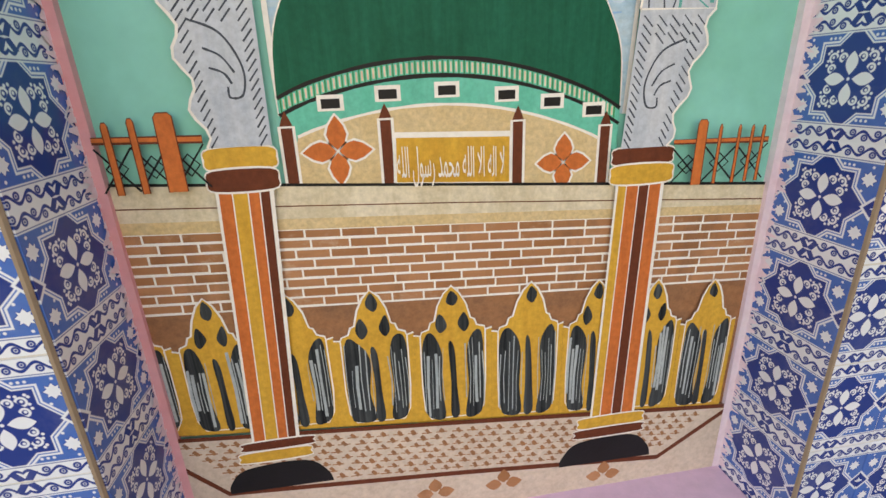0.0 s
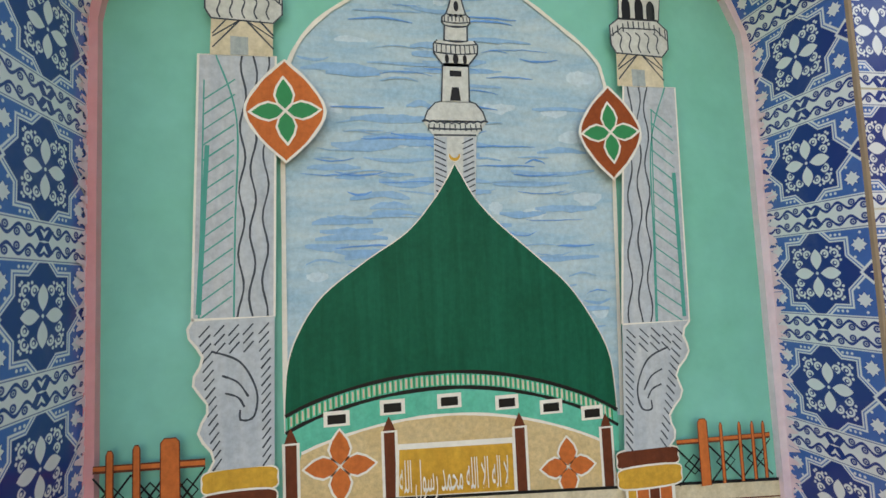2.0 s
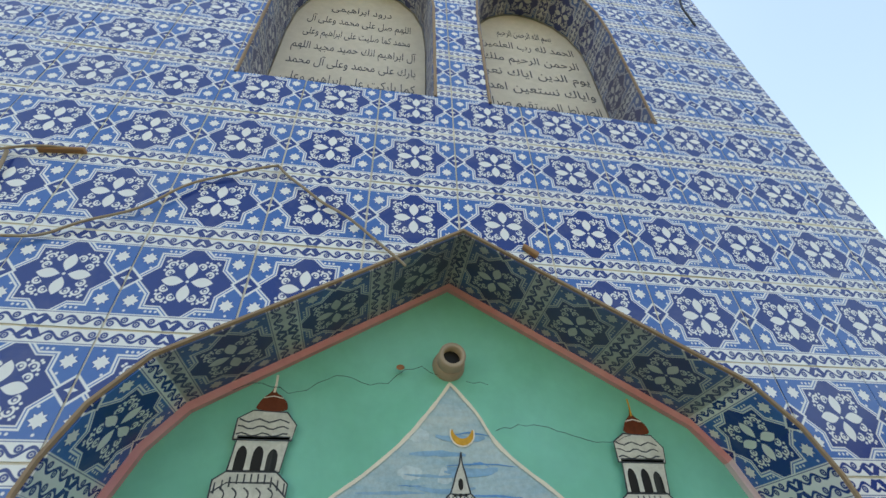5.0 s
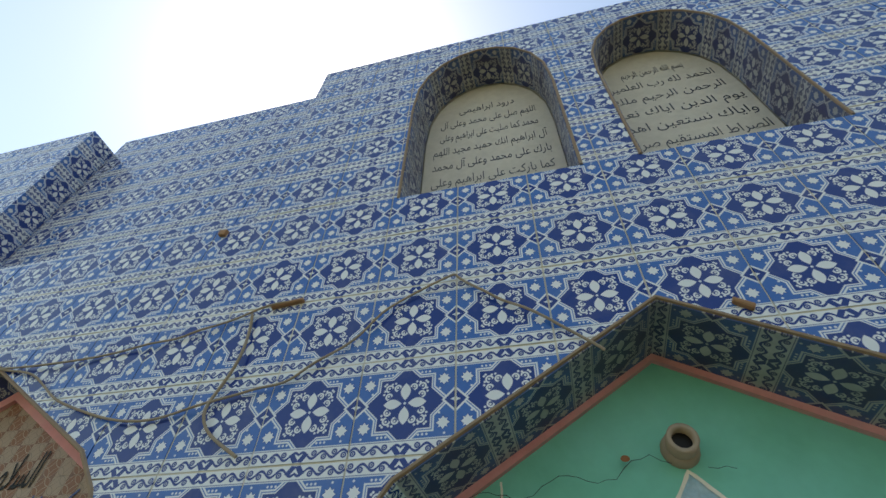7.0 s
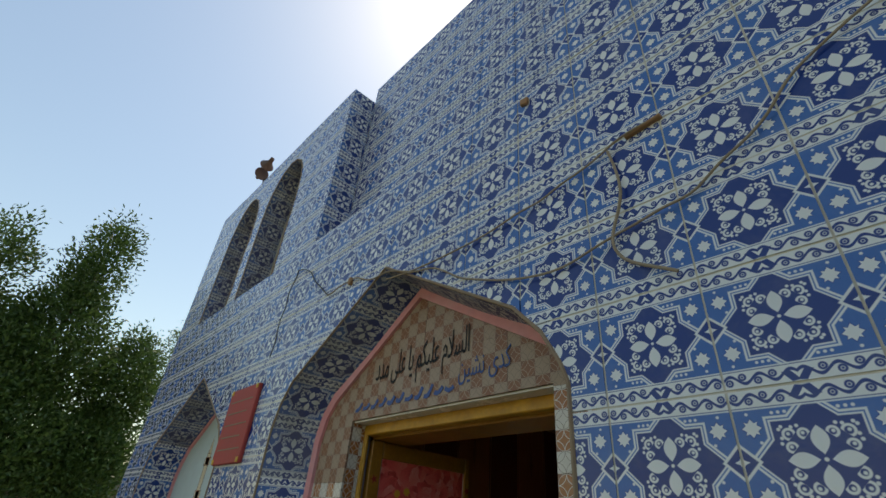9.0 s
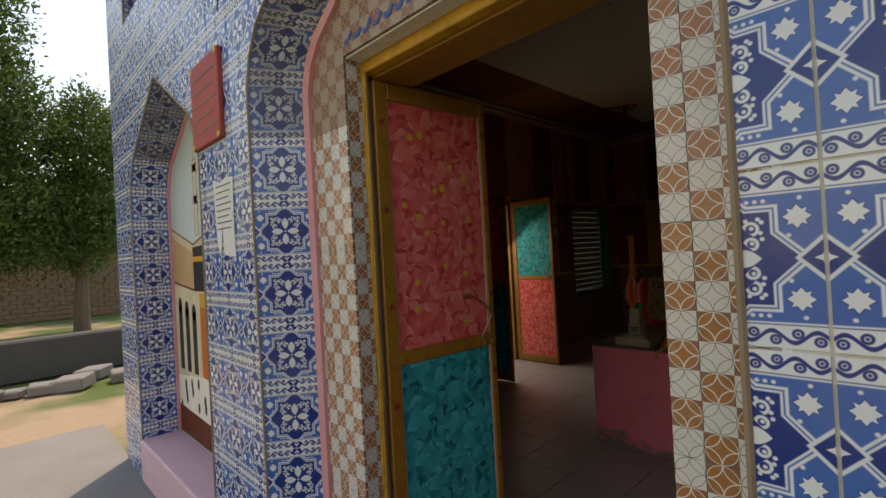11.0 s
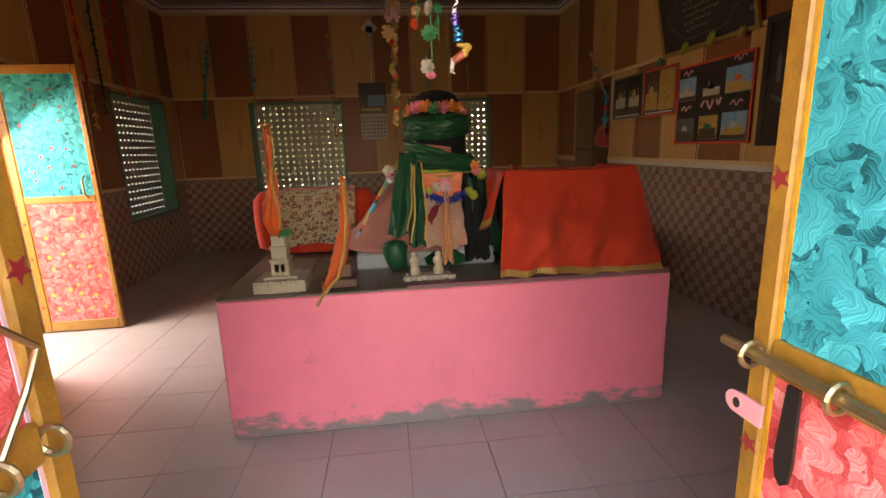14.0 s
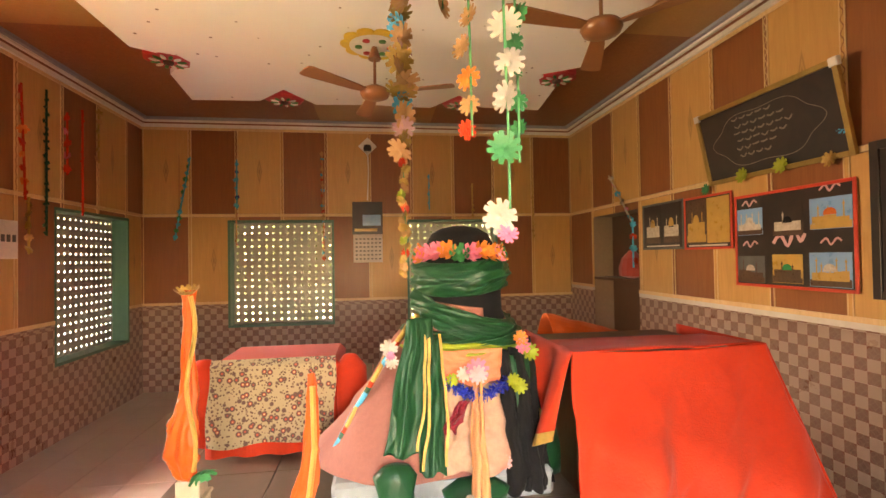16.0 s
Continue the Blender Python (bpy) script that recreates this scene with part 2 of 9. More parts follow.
PINK = surface("pink_wall_paint", (0.74, 0.30, 0.30), (0.74, 0.48, 0.52), 0.6, 30, 5, 0.3)
WHITISHPINK = surface("whitish_pink_paint", (0.76, 0.64, 0.66), (0.74, 0.50, 0.55), 0.7, 40, 6, 0.4, amount=0.9)
PALEPINK = surface("pale_pink_paint", (0.72, 0.46, 0.52), (0.56, 0.38, 0.41), 0.6, 30, 4, 0.3)
MINT = surface("mint_green_paint", (0.15, 0.50, 0.37), (0.22, 0.62, 0.54), 0.5, 14, 2.2, 0.12, amount=0.95, spec=0.3)
YELLOW = surface("ochre_yellow_gloss_paint", (0.66, 0.35, 0.03), (0.34, 0.16, 0.02), 0.4, 60, 11, 0.4, amount=0.9)
WHITEPLASTER = surface("cream_plaster_panel", (0.58, 0.54, 0.475), (0.44, 0.40, 0.35), 0.75, 25, 3, 0.2)

# ---- mesh helpers ----
def part(name, bm, material, parent=None, label=""):
    """Links a bmesh as one mesh object, under a thing or a part."""
    me = bpy.data.meshes.new(name)
    bm.normal_update()
    bm.to_mesh(me)
    bm.free()
    ob = new(name, me)
    if material:
        me.materials.append(material)
    if parent:
        ob.parent = parent
        ob.matrix_parent_inverse = parent.matrix_basis.inverted()
    return tagged(ob, label)


def thing(name, bm, material, label, category, group="", kind=""):
    return tagged(part(name, bm, material), label, category, group, kind)


def empty(name, place, label, category, group="", kind=""):
    ob = new(name)
    ob.location = place
    ob.empty_display_size = 0.1
    return tagged(ob, label, category, group, kind)


def block(bm, x0, x1, y0, y1, z0, z1, bevel=0.0, m=None):
    r = bmesh.ops.create_cube(bm, size=1.0, matrix=Matrix.LocRotScale(((x0 + x1) / 2, (y0 + y1) / 2, (z0 + z1) / 2), None, (abs(x1 - x0), abs(y1 - y0), abs(z1 - z0))))
    vs = r["verts"]
    if bevel:
        es = list({e for v in vs for e in v.link_edges})
        r = bmesh.ops.bevel(bm, geom=es, offset=bevel, segments=1, profile=0.5, affect="EDGES")
        vs = list({v for f in r["faces"] for v in f.verts} | set(v for v in vs if v.is_valid))
    if m:
        bmesh.ops.transform(bm, matrix=m, verts=vs)
    return bm


def boxed(x0, x1, y0, y1, z0, z1, bevel=0.0, m=None):
    return block(bmesh.new(), x0, x1, y0, y1, z0, z1, bevel, m)


def slab(bm, outer, holes, y0, y1):
    """A wall sheet from y0 to y1 with the outline and holes given in x, z."""
    edges = []
    for loop in (outer, *holes):
        vs = [bm.verts.new((x, y0, z)) for x, z in loop]
        edges += [bm.edges.new((a, b)) for a, b in zip(vs, vs[1:] + vs[:1])]
    r = bmesh.ops.triangle_fill(bm, edges=edges, use_beauty=True, use_dissolve=False, normal=(0, -1, 0))
    fs = [g for g in r["geom"] if isinstance(g, bmesh.types.BMFace)]
    ext = bmesh.ops.extrude_face_region(bm, geom=fs)
    bmesh.ops.translate(bm, verts=[g for g in ext["geom"] if isinstance(g, bmesh.types.BMVert)], vec=(0, y1 - y0, 0))
    bmesh.ops.recalc_face_normals(bm, faces=bm.faces[:])
    return bm


def prism(bm, pts, y0, y1):
    """A convex or concave polygon in x, z carried from y0 to y1."""
    a = [bm.verts.new((x, y0, z)) for x, z in pts]
    b = [bm.verts.new((x, y1, z)) for x, z in pts]
    n = len(pts)
    fs = [bm.faces.new(a), bm.faces.new(b[::-1])]
    for i in range(n):
        j = (i + 1) % n
        fs.append(bm.faces.new((a[j], a[i], b[i], b[j])))
    bmesh.ops.recalc_face_normals(bm, faces=fs)
    return bm


def tube(bm, pts, radius, sides=6, close=True):
    """A round tube along points; the radius may be one number or one for each point."""
    pts = [Vector(p) for p in pts]
    rad = radius if isinstance(radius, (list, tuple)) else [radius] * len(pts)
    rings = []
    for i, p in enumerate(pts):
        d = (pts[min(i + 1, len(pts) - 1)] - pts[max(i - 1, 0)])
        d = d.normalized() if d.length > 1e-6 else Vector((0, 0, 1))
        s = d.orthogonal().normalized() if i == 0 else (s - d * s.dot(d)).normalized()
        q = d.cross(s)
        rings.append([bm.verts.new(p + rad[i] * (s * math.cos(a) + q * math.sin(a))) for a in (2 * math.pi * k / sides for k in range(sides))])
    for a, b in zip(rings, rings[1:]):
        for k in range(sides):
            bm.faces.new((a[k], a[(k + 1) % sides], b[(k + 1) % sides], b[k]))
    if close:
        bm.faces.new(rings[0][::-1])
        bm.faces.new(rings[-1])
    return bm


def lathe(bm, profile, place=(0, 0, 0), sides=20, sx=1.0, sy=1.0):
    """Turned shape from (radius, height) pairs."""
    rings = []
    for r, z in profile:
        r = max(r, 0.0005)
        rings.append([bm.verts.new((place[0] + sx * r * math.cos(a), place[1] + sy * r * math.sin(a), place[2] + z)) for a in (2 * math.pi * k / sides for k in range(sides))])
    for a, b in zip(rings, rings[1:]):
        for k in range(sides):
            bm.faces.new((a[k], a[(k + 1) % sides], b[(k + 1) % sides], b[k]))
    bm.faces.new(rings[0][::-1])
    bm.faces.new(rings[-1])
    return bm


def fold(x, y, z, s=1.0):
    return noise.noise(Vector((x, y, z)) * s)


def smooth(ob, angle=40):
    for p in ob.data.polygons:
        p.use_smooth = True
    return ob


# ---- shape of the front ----
FX0, FX1, TOP = -5.72, 1.55, 4.86        # ends and top of the front
TW, TH, TX, TZ = 0.25, 0.2535, 0.0, 2.80   # tile pitch, and the centre of one tile
DEEP = 0.26                                # depth of the niches and the door porch
ARCH = ((1.0, 0.0), (0.985, 0.08), (0.935, 0.23), (0.835, 0.385), (0.0, 1.0))


def arch(cx, half, base, spring, apex, lean=0.0):
    """Outline of a pointed opening, from the lower right corner round to the lower left."""
    right = [(cx + half * a + lean * b, spring + (apex - spring) * b) for a, b in ARCH]
    left = [(cx - half * a + lean * b, spring + (apex - spring) * b) for a, b in ARCH[-2::-1]]
    return [(cx + half, base)] + right + left + [(cx - half, base)]


def round_top(x0, x1, base, spring, top, n=10):
    c, h = (x0 + x1) / 2, (x1 - x0) / 2
    pts = [(c + h * math.cos(a), spring + (top - spring) * math.sin(a) ** 0.85) for a in (math.pi * i / n for i in range(n + 1))]
    return [(x1, base)] + pts + [(x0, base)]


NICHE = arch(0.15, 0.785, 0.12, 2.12, 2.77, -0.015)
NICHE2 = arch(-4.35, 0.785, 0.30, 2.12, 2.77)
PORCH = arch(-2.05, 0.88, 0.0, 2.24, 2.91, -0.09)
UPPER = [round_top(-0.605, 0.067, 3.39, 4.10, 4.66), round_top(0.265, 0.905, 3.39, 4.10, 4.63),
         round_top(-4.27, -3.60, 3.39, 4.10, 4.66), round_top(-5.10, -4.47, 3.39, 4.10, 4.66)]
RX0, RX1, LEDGE, RDEEP, RTOP = -3.0, -1.22, 3.415, 0.19, 5.02   # the set-back bay over the door
DX0, DX1, DTOP = -2.505, -1.402, 2.315                           # the door opening
PY = 0.188                                                       # face of the porch wall and its piers


def porch_inner(x, z):
    """The porch narrows inwards: its west cheek splays, its peak dips."""
    west = min(max((-1.75 - x) / 0.9, 0.0), 1.0)
    return x + 0.125 * west, z - 0.04 * min(max((z - 2.2) / 0.4, 0.0), 1.0)


def straight(x, z):
    return x, z
OUT = [(FX0, 0), (FX1, 0), (FX1, TOP), (RX1, TOP), (RX1, LEDGE), (RX0, LEDGE), (RX0, TOP), (FX0, TOP)]

front = empty("wall_south", (0, 0, 0), "shrine front wall faced with blue and white patterned tiles", "wall", kind="structure")
bm = slab(bmesh.new(), [(FX0, -0.1)] + [(FX1, -0.1)] + OUT[2:], [NICHE, NICHE2, [(x, max(z, 0.0)) for x, z in PORCH], *UPPER], 0.0025, DEEP)
part("masonry", bm, GROUT, front, "grout and render behind the tiles")
bm = slab(bmesh.new(), [(FX0, -0.1), (FX1, -0.1), (FX1, TOP), (FX0, TOP)], [[(DX0 - 0.07, 0.0), (DX1 + 0.06, 0.0), (DX1 + 0.06, DTOP), (DX0 - 0.07, DTOP)]], DEEP + 0.003, 0.50)
part("backing", bm, CEMENT, front)
bm = boxed(RX0, RX1, RDEEP + 0.012, 0.50, TOP + 0.001, RTOP)
block(bm, RX0, RX1, RDEEP + 0.012, DEEP - 0.001, LEDGE, RTOP)
part("parapet", bm, GROUT, front)

# ---- tile pieces ----
def half_plane(poly, a, b, keep_left):
    """Clips a convex polygon to one side of the line a to b."""
    out, n = [], len(poly)
    side = [(b[0] - a[0]) * (p[1] - a[1]) - (b[1] - a[1]) * (p[0] - a[0]) for p in poly]
    if not keep_left:
        side = [-s for s in side]
    for i in range(n):
        j = (i + 1) % n
        if side[i] >= -1e-9:
            out.append(poly[i])
        if (side[i] > 1e-9 and side[j] < -1e-9) or (side[i] < -1e-9 and side[j] > 1e-9):
            t = side[i] / (side[i] - side[j])
            out.append((poly[i][0] + t * (poly[j][0] - poly[i][0]), poly[i][1] + t * (poly[j][1] - poly[i][1])))
    return out


def area(p):
    return 0.5 * sum(p[i][0] * p[(i + 1) % len(p)][1] - p[(i + 1) % len(p)][0] * p[i][1] for i in range(len(p)))


def turned_left(p):
    return p if area(p) > 0 else p[::-1]


def minus(polys, hole):
    """Convex polygons less a convex hole."""
    hole = turned_left(hole)
    out = []
    for poly in polys:
        rest = poly
        for a, b in zip(hole, hole[1:] + hole[:1]):
            cut = half_plane(rest, a, b, False)
            if len(cut) > 2 and abs(area(cut)) > 4e-6:
                out.append(cut)
            rest = half_plane(rest, a, b, True)
            if len(rest) < 3:
                break
    return out


def within(polys, shape):
    shape = turned_left(shape)
    out = []
    for poly in polys:
        for a, b in zip(shape, shape[1:] + shape[:1]):
            poly = half_plane(poly, a, b, True)
            if len(poly) < 3:
                break
        if len(poly) > 2 and abs(area(poly)) > 4e-6:
            out.append(poly)
    return out


def piece(bm, poly, c, size, thick=0.012, uv0=(0, 0)):
    """A flat piece, face to -y, about its centre c; UV runs in sizes from uv0."""
    lay = bm.loops.layers.uv.verify()
    poly = turned_left(poly)
    a = [bm.verts.new((x - c[0], 0, z - c[1])) for x, z in poly]
    b = [bm.verts.new((x - c[0], thick, z - c[1])) for x, z in poly]
    fs = [bm.faces.new(a)] + [bm.faces.new((a[j], a[i], b[i], b[j])) for i, j in ((i, (i + 1) % len(a)) for i in range(len(a)))]
    for f in fs:
        for l in f.loops:
            l[lay].uv = (l.vert.co.x / size + uv0[0], l.vert.co.z / size + uv0[1])
    return bm


def full_tile(wide, high, size, name, material, uv0=(0, 0), thick=0.012, rim=0.0022):
    bm = bmesh.new()
    lay = bm.loops.layers.uv.verify()
    w, h = wide / 2, high / 2
    rings = [[bm.verts.new((x, y, z)) for x, z in ((-a, -b), (a, -b), (a, b), (-a, b))] for a, b, y in ((w - rim, h - rim, 0), (w, h, rim * 0.6), (w, h, thick))]
    fs = [bm.faces.new(rings[0])]
    for p, q in zip(rings, rings[1:]):
        fs += [bm.faces.new((p[j], p[i], q[i], q[j])) for i, j in ((0, 1), (1, 2), (2, 3), (3, 0))]
    for f in fs:
        for l in f.loops:
            l[lay].uv = (l.vert.co.x / size + uv0[0], l.vert.co.z / size + uv0[1])
    me = bpy.data.meshes.new(name)
    bm.to_mesh(me)
    bm.free()
    me.materials.append(material)
    return me


def child(name, data, parent, m):
    ob = new(name, data)
    ob.parent = parent
    ob.matrix_parent_inverse = parent.matrix_basis.inverted()
    ob.matrix_basis = m
    return ob


BLUE_FULL = full_tile(TW - 0.005, TH - 0.005, TW, "tile", BLUE)
far_tiles = bmesh.new()
far_tiles.loops.layers.uv.verify()
PORCH_EDGE = [(x - 0.055 * min(max((x + 2.10) / 0.5, 0.0), 1.0), z) for x, z in PORCH]   # the tile edge overhangs the east reveal
HOLES = [NICHE, NICHE2, PORCH_EDGE, *UPPER, [(RX0, LEDGE), (RX1, LEDGE), (RX1, 6), (RX0, 6)]]
rng = random.Random(5)
for i in range(-24, 8):
    for j in range(-12, 9):
        cx, cz = TX + i * TW, TZ + j * TH
        a, b = TW / 2 - 0.0025, TH / 2 - 0.0025
        cell = [(cx - a, cz - b), (cx + a, cz - b), (cx + a, cz + b), (cx - a, cz + b)]
        polys = within([cell], [(FX0, 0.004), (FX1, 0.004), (FX1, TOP), (FX0, TOP)])
        for hole in HOLES:
            polys = minus(polys, hole)
        if not polys:
            continue
        sink = rng.uniform(-0.0012, 0.0012)
        whole = len(polys) == 1 and abs(area(polys[0])) > 0.999 * 4 * a * b
        if cz < 3.45:
            if whole:
                child("tile", BLUE_FULL, front, pose(cx, sink, cz, rng.uniform(-0.35, 0.35), 0, rng.uniform(-0.35, 0.35)))
            else:
                bm = bmesh.new()
                for p in polys:
                    piece(bm, p, (cx, cz), TW)
                ob = part("tile", bm, BLUE, front)
                ob.location = (cx, sink, cz)
        else:
            for p in polys:
                n0 = len(far_tiles.verts)
                piece(far_tiles, p, (cx, cz), TW)
                far_tiles.verts.ensure_lookup_table()
                for v in far_tiles.verts[n0:]:
                    v.co += Vector((cx, sink, cz))
# tiles of the set-back bay and of its cheeks
for i in range(-13, -3):
    for j in range(2, 9):
        cx, cz = TX + (i + 0.35) * TW, TZ + (j + 0.4) * TH
        a, b = TW / 2 - 0.0025, TH / 2 - 0.0025
        for p in within([[(cx - a, cz - b), (cx + a, cz - b), (cx + a, cz + b), (cx - a, cz + b)]], [(RX0 + 0.012, LEDGE), (RX1 - 0.012, LEDGE), (RX1 - 0.012, RTOP), (RX0 + 0.012, RTOP)]):
            n0 = len(far_tiles.verts)
            piece(far_tiles, p, (cx, cz), TW)
            far_tiles.verts.ensure_lookup_table()
            for v in far_tiles.verts[n0:]:
                v.co += Vector((cx, RDEEP, cz))
tagged(part("tile_field", far_tiles, BLUE, front), "blue and white glazed tiles of the upper wall", kind="stuff")


def lining(path, depth, u0, inward, low=None, name="tile", parent=front, start=None, joined=False, inner=straight):
    """Tiles along the inside of an opening, laid in rows that follow its outline."""
    lay_rows = {}
    s = 0.0
    for (x0, z0), (x1, z1) in zip(path, path[1:]):
        ln = math.hypot(x1 - x0, z1 - z0)
        d = ((x1 - x0) / ln, (z1 - z0) / ln)
        n = (-d[1] * inward, d[0] * inward)
        edge = start if start is not None else 0.0
        k = math.floor((s - edge) / TH)
        t = s
        while t < s + ln - 1e-4:
            nxt = min(s + ln, edge + (k + 1) * TH)
            lay_rows.setdefault(k, []).append(((x0 + d[0] * (t - s), z0 + d[1] * (t - s)), (x0 + d[0] * (nxt - s), z0 + d[1] * (nxt - s)), n, t - edge - k * TH, nxt - edge - k * TH))
            t, k = nxt, k + 1
        s += ln
    everything = bmesh.new() if joined else None
    for k, bits in lay_rows.items():
        bm = everything if joined else bmesh.new()
        lay = bm.loops.layers.uv.verify()
        for (xa, za), (xb, zb), n, ta, tb in bits:
            ta, tb = ta + (0.0015 if ta < 1e-4 else 0), tb
            rows = []
            for (x, z), t in (((xa, za), ta), ((xb, zb), tb)):
                for off in (0.009, -0.002):
                    for y in (0.002, depth):
                        xx, zz = (x, z) if y < 0.01 else inner(x, z)
                        rows.append((bm.verts.new((xx + n[0] * off, y, zz + n[1] * off)), ((math.hypot(y, xx - x) - u0) / TW, t / TH - 0.5)))
            vs = [r[0] for r in rows]
            uvs = {r[0]: r[1] for r in rows}
            for q in ((0, 1, 5, 4), (0, 4, 6, 2), (1, 3, 7, 5), (0, 2, 3, 1), (4, 5, 7, 6)):
                f = bm.faces.new([vs[i] for i in q])
                for l in f.loops:
                    l[lay].uv = uvs[l.vert]
        bmesh.ops.recalc_face_normals(bm, faces=bm.faces[:])
        if not joined:
            part(name, bm, DUSTY_SHADED if min(b[0][1] for b in bits) > 2.2 else BLUE, parent)
    if joined:
        part("tile_lining", everything, DUSTY_SHADED, parent)


def row_start(base):
    """Distance from the foot to the first tile joint above it, so that rows meet those of the front."""
    return (TZ - TH / 2 - base) % TH - TH


EDGE = surface("brown_edge_bead", (0.30, 0.21, 0.13), (0.16, 0.11, 0.08), 0.7, 60, 8, 0.4)
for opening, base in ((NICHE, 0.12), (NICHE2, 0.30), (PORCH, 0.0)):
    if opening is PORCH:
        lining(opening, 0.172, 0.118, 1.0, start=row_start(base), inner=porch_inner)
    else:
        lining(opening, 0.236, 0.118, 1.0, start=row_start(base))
    bm = bmesh.new()
    tube(bm, [(x, 0.0, z) for x, z in (PORCH_EDGE if opening is PORCH else opening)], 0.0065, 6)
    part("edge_bead", bm, EDGE, front, "brown cement bead along the opening's edge")
    bm = bmesh.new()
    rim = [porch_inner(x, z) for x, z in opening] if opening is PORCH else opening
    n = len(opening)
    inner, wide_, pale = [], 0.058 if opening is PORCH else 0.030, bmesh.new()
    for idx, (x, z) in enumerate(rim):
        p, q = rim[max(idx - 1, 0)], rim[min(idx + 1, n - 1)]
        d = Vector((q[0] - p[0], q[1] - p[1])).normalized()
        inner.append((x - d.y * wide_ + rng.uniform(-.004, .004), z + d.x * wide_))
    for idx in range(n - 1):
        if opening is PORCH and opening[idx][0] > -1.6 and opening[idx][1] < 2.35:
            continue
        a, b, c, d = rim[idx], rim[idx + 1], inner[idx + 1], inner[idx]
        prism(pale if opening is NICHE and a[0] > 0.4 and a[1] < 2.25 else bm, [a, b, c, d], 0.172 if opening is PORCH else 0.236, DEEP + 0.002)
    part("painted_band", bm, PINK, front, "hand-painted pink band round the recess")
    if pale.faces:
        part("painted_band", pale, WHITISHPINK, front, "paler pink band down the recess's east side")
r_sm = random.Random(31)
bm = bmesh.new()
for sg, wall_at in ((-1, 0.15 - 0.785), (1, 0.15 + 0.785)):
    z = 0.14
    while z < 2.14:
        ln, w_ = r_sm.uniform(0.004, 0.034), r_sm.uniform(0.004, 0.012)
        x = wall_at - sg * r_sm.uniform(0.0096, 0.0135)
        tip = z + r_sm.uniform(-0.012, 0.012)
        bm.faces.new([bm.verts.new(p) for p in ((x, 0.2385, z - w_), (x, 0.2385, z + w_), (x, 0.2385 - ln, tip + w_ * 0.3), (x, 0.2385 - ln * 1.1, tip - w_ * 0.3))])
        z += r_sm.uniform(0.006, 0.014)
tagged(part("paint_smear", bm, WHITISHPINK, front, "pale pink paint smeared over the tile edge"), kind="stuff")
for top in UPPER:
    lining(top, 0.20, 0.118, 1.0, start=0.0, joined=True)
    bm = bmesh.new()
    tube(bm, [(x, 0.0, z) for x, z in top], 0.0065, 6)
    part("edge_bead", bm, EDGE, front)
bm = bmesh.new()
lay = bm.loops.layers.uv.verify()
for x, sg in ((RX0, 1), (RX1, -1)):
    for j in range(6):
        z0, z1 = LEDGE + j * TH, min(LEDGE + (j + 1) * TH, TOP)
        x0, x1 = sorted((x - sg * 0.002, x + sg * 0.009))
        block(bm, x0, x1, 0.001, RDEEP - 0.001, z0, z1 - 0.0015)
for f in bm.faces:
    row = math.floor((f.calc_center_median().z - LEDGE) / TH)
    for l in f.loops:
        l[lay].uv = ((l.vert.co.y - 0.118) / TW, (l.vert.co.z - LEDGE) / TH - row - 0.5)
part("tile_lining", bm, BLUE, front)

# ---- porch: brown and white tiles round the door ----
PC, SEAM = 0.0576, 1.139
BW, BH = 4 * PC, 8 * PC
PIER_X, PIER_TOP = DX1, 2.305
PORCH_IN = [porch_inner(x, z) for x, z in PORCH]
notched = [(DX1 + 0.009, 0.0)] + PORCH_IN + [(DX0 - 0.009, 0.0), (DX0 - 0.009, DTOP + 0.009), (DX1 + 0.009, DTOP + 0.009)]
part("porch_core", slab(bmesh.new(), notched, [], PY + 0.011, DEEP + 0.001), GROUT, front, "cement core of the door's piers and arch")
door_hole = [(DX0, -1), (DX1, -1), (DX1, DTOP), (DX0, DTOP)]
east_pier = [(PIER_X - 0.01, -1), (-1.0, -1), (-1.0, PIER_TOP), (PIER_X - 0.01, PIER_TOP)]
for i in range(-4, 8):
    for j in range(-4, 5):
        cx, cz = DX0 + (i - 0.5) * BW, SEAM + (j + 0.5) * BH
        a, b = BW / 2 - 0.0004, BH / 2 - 0.0004
        polys = within([[(cx - a, cz - b), (cx + a, cz - b), (cx + a, cz + b), (cx - a, cz + b)]], PORCH_IN)
        polys = minus(minus(polys, door_hole), east_pier)
        if not polys:
            continue
        bm = bmesh.new()
        for p in polys:
            piece(bm, p, (cx, cz), PC, 0.010, (0.0 if j % 2 else 1.0, 0.0))
        ob = part("tile", bm, BROWN_SHADED if cz > 2.2 else BROWN, front)
        ob.location = (cx, PY + rng.uniform(-.0006, .0006), cz)
for j in range(-3, 3):
    z0, z1 = max(SEAM + j * BH, 0.0), min(SEAM + (j + 1) * BH, DTOP)
    bm = bmesh.new()
    lay = bm.loops.layers.uv.verify()
    block(bm, DX0 - 0.008, DX0, PY + 0.0105, 0.263, z0 + 0.0004, z1 - 0.0004)
    for f in bm.faces:
        for l in f.loops:
            l[lay].uv = ((l.vert.co.y - PY) / PC + (0.0 if j % 2 else 1.0), (l.vert.co.z - SEAM) / PC)
    part("tile", bm, BROWN, front)

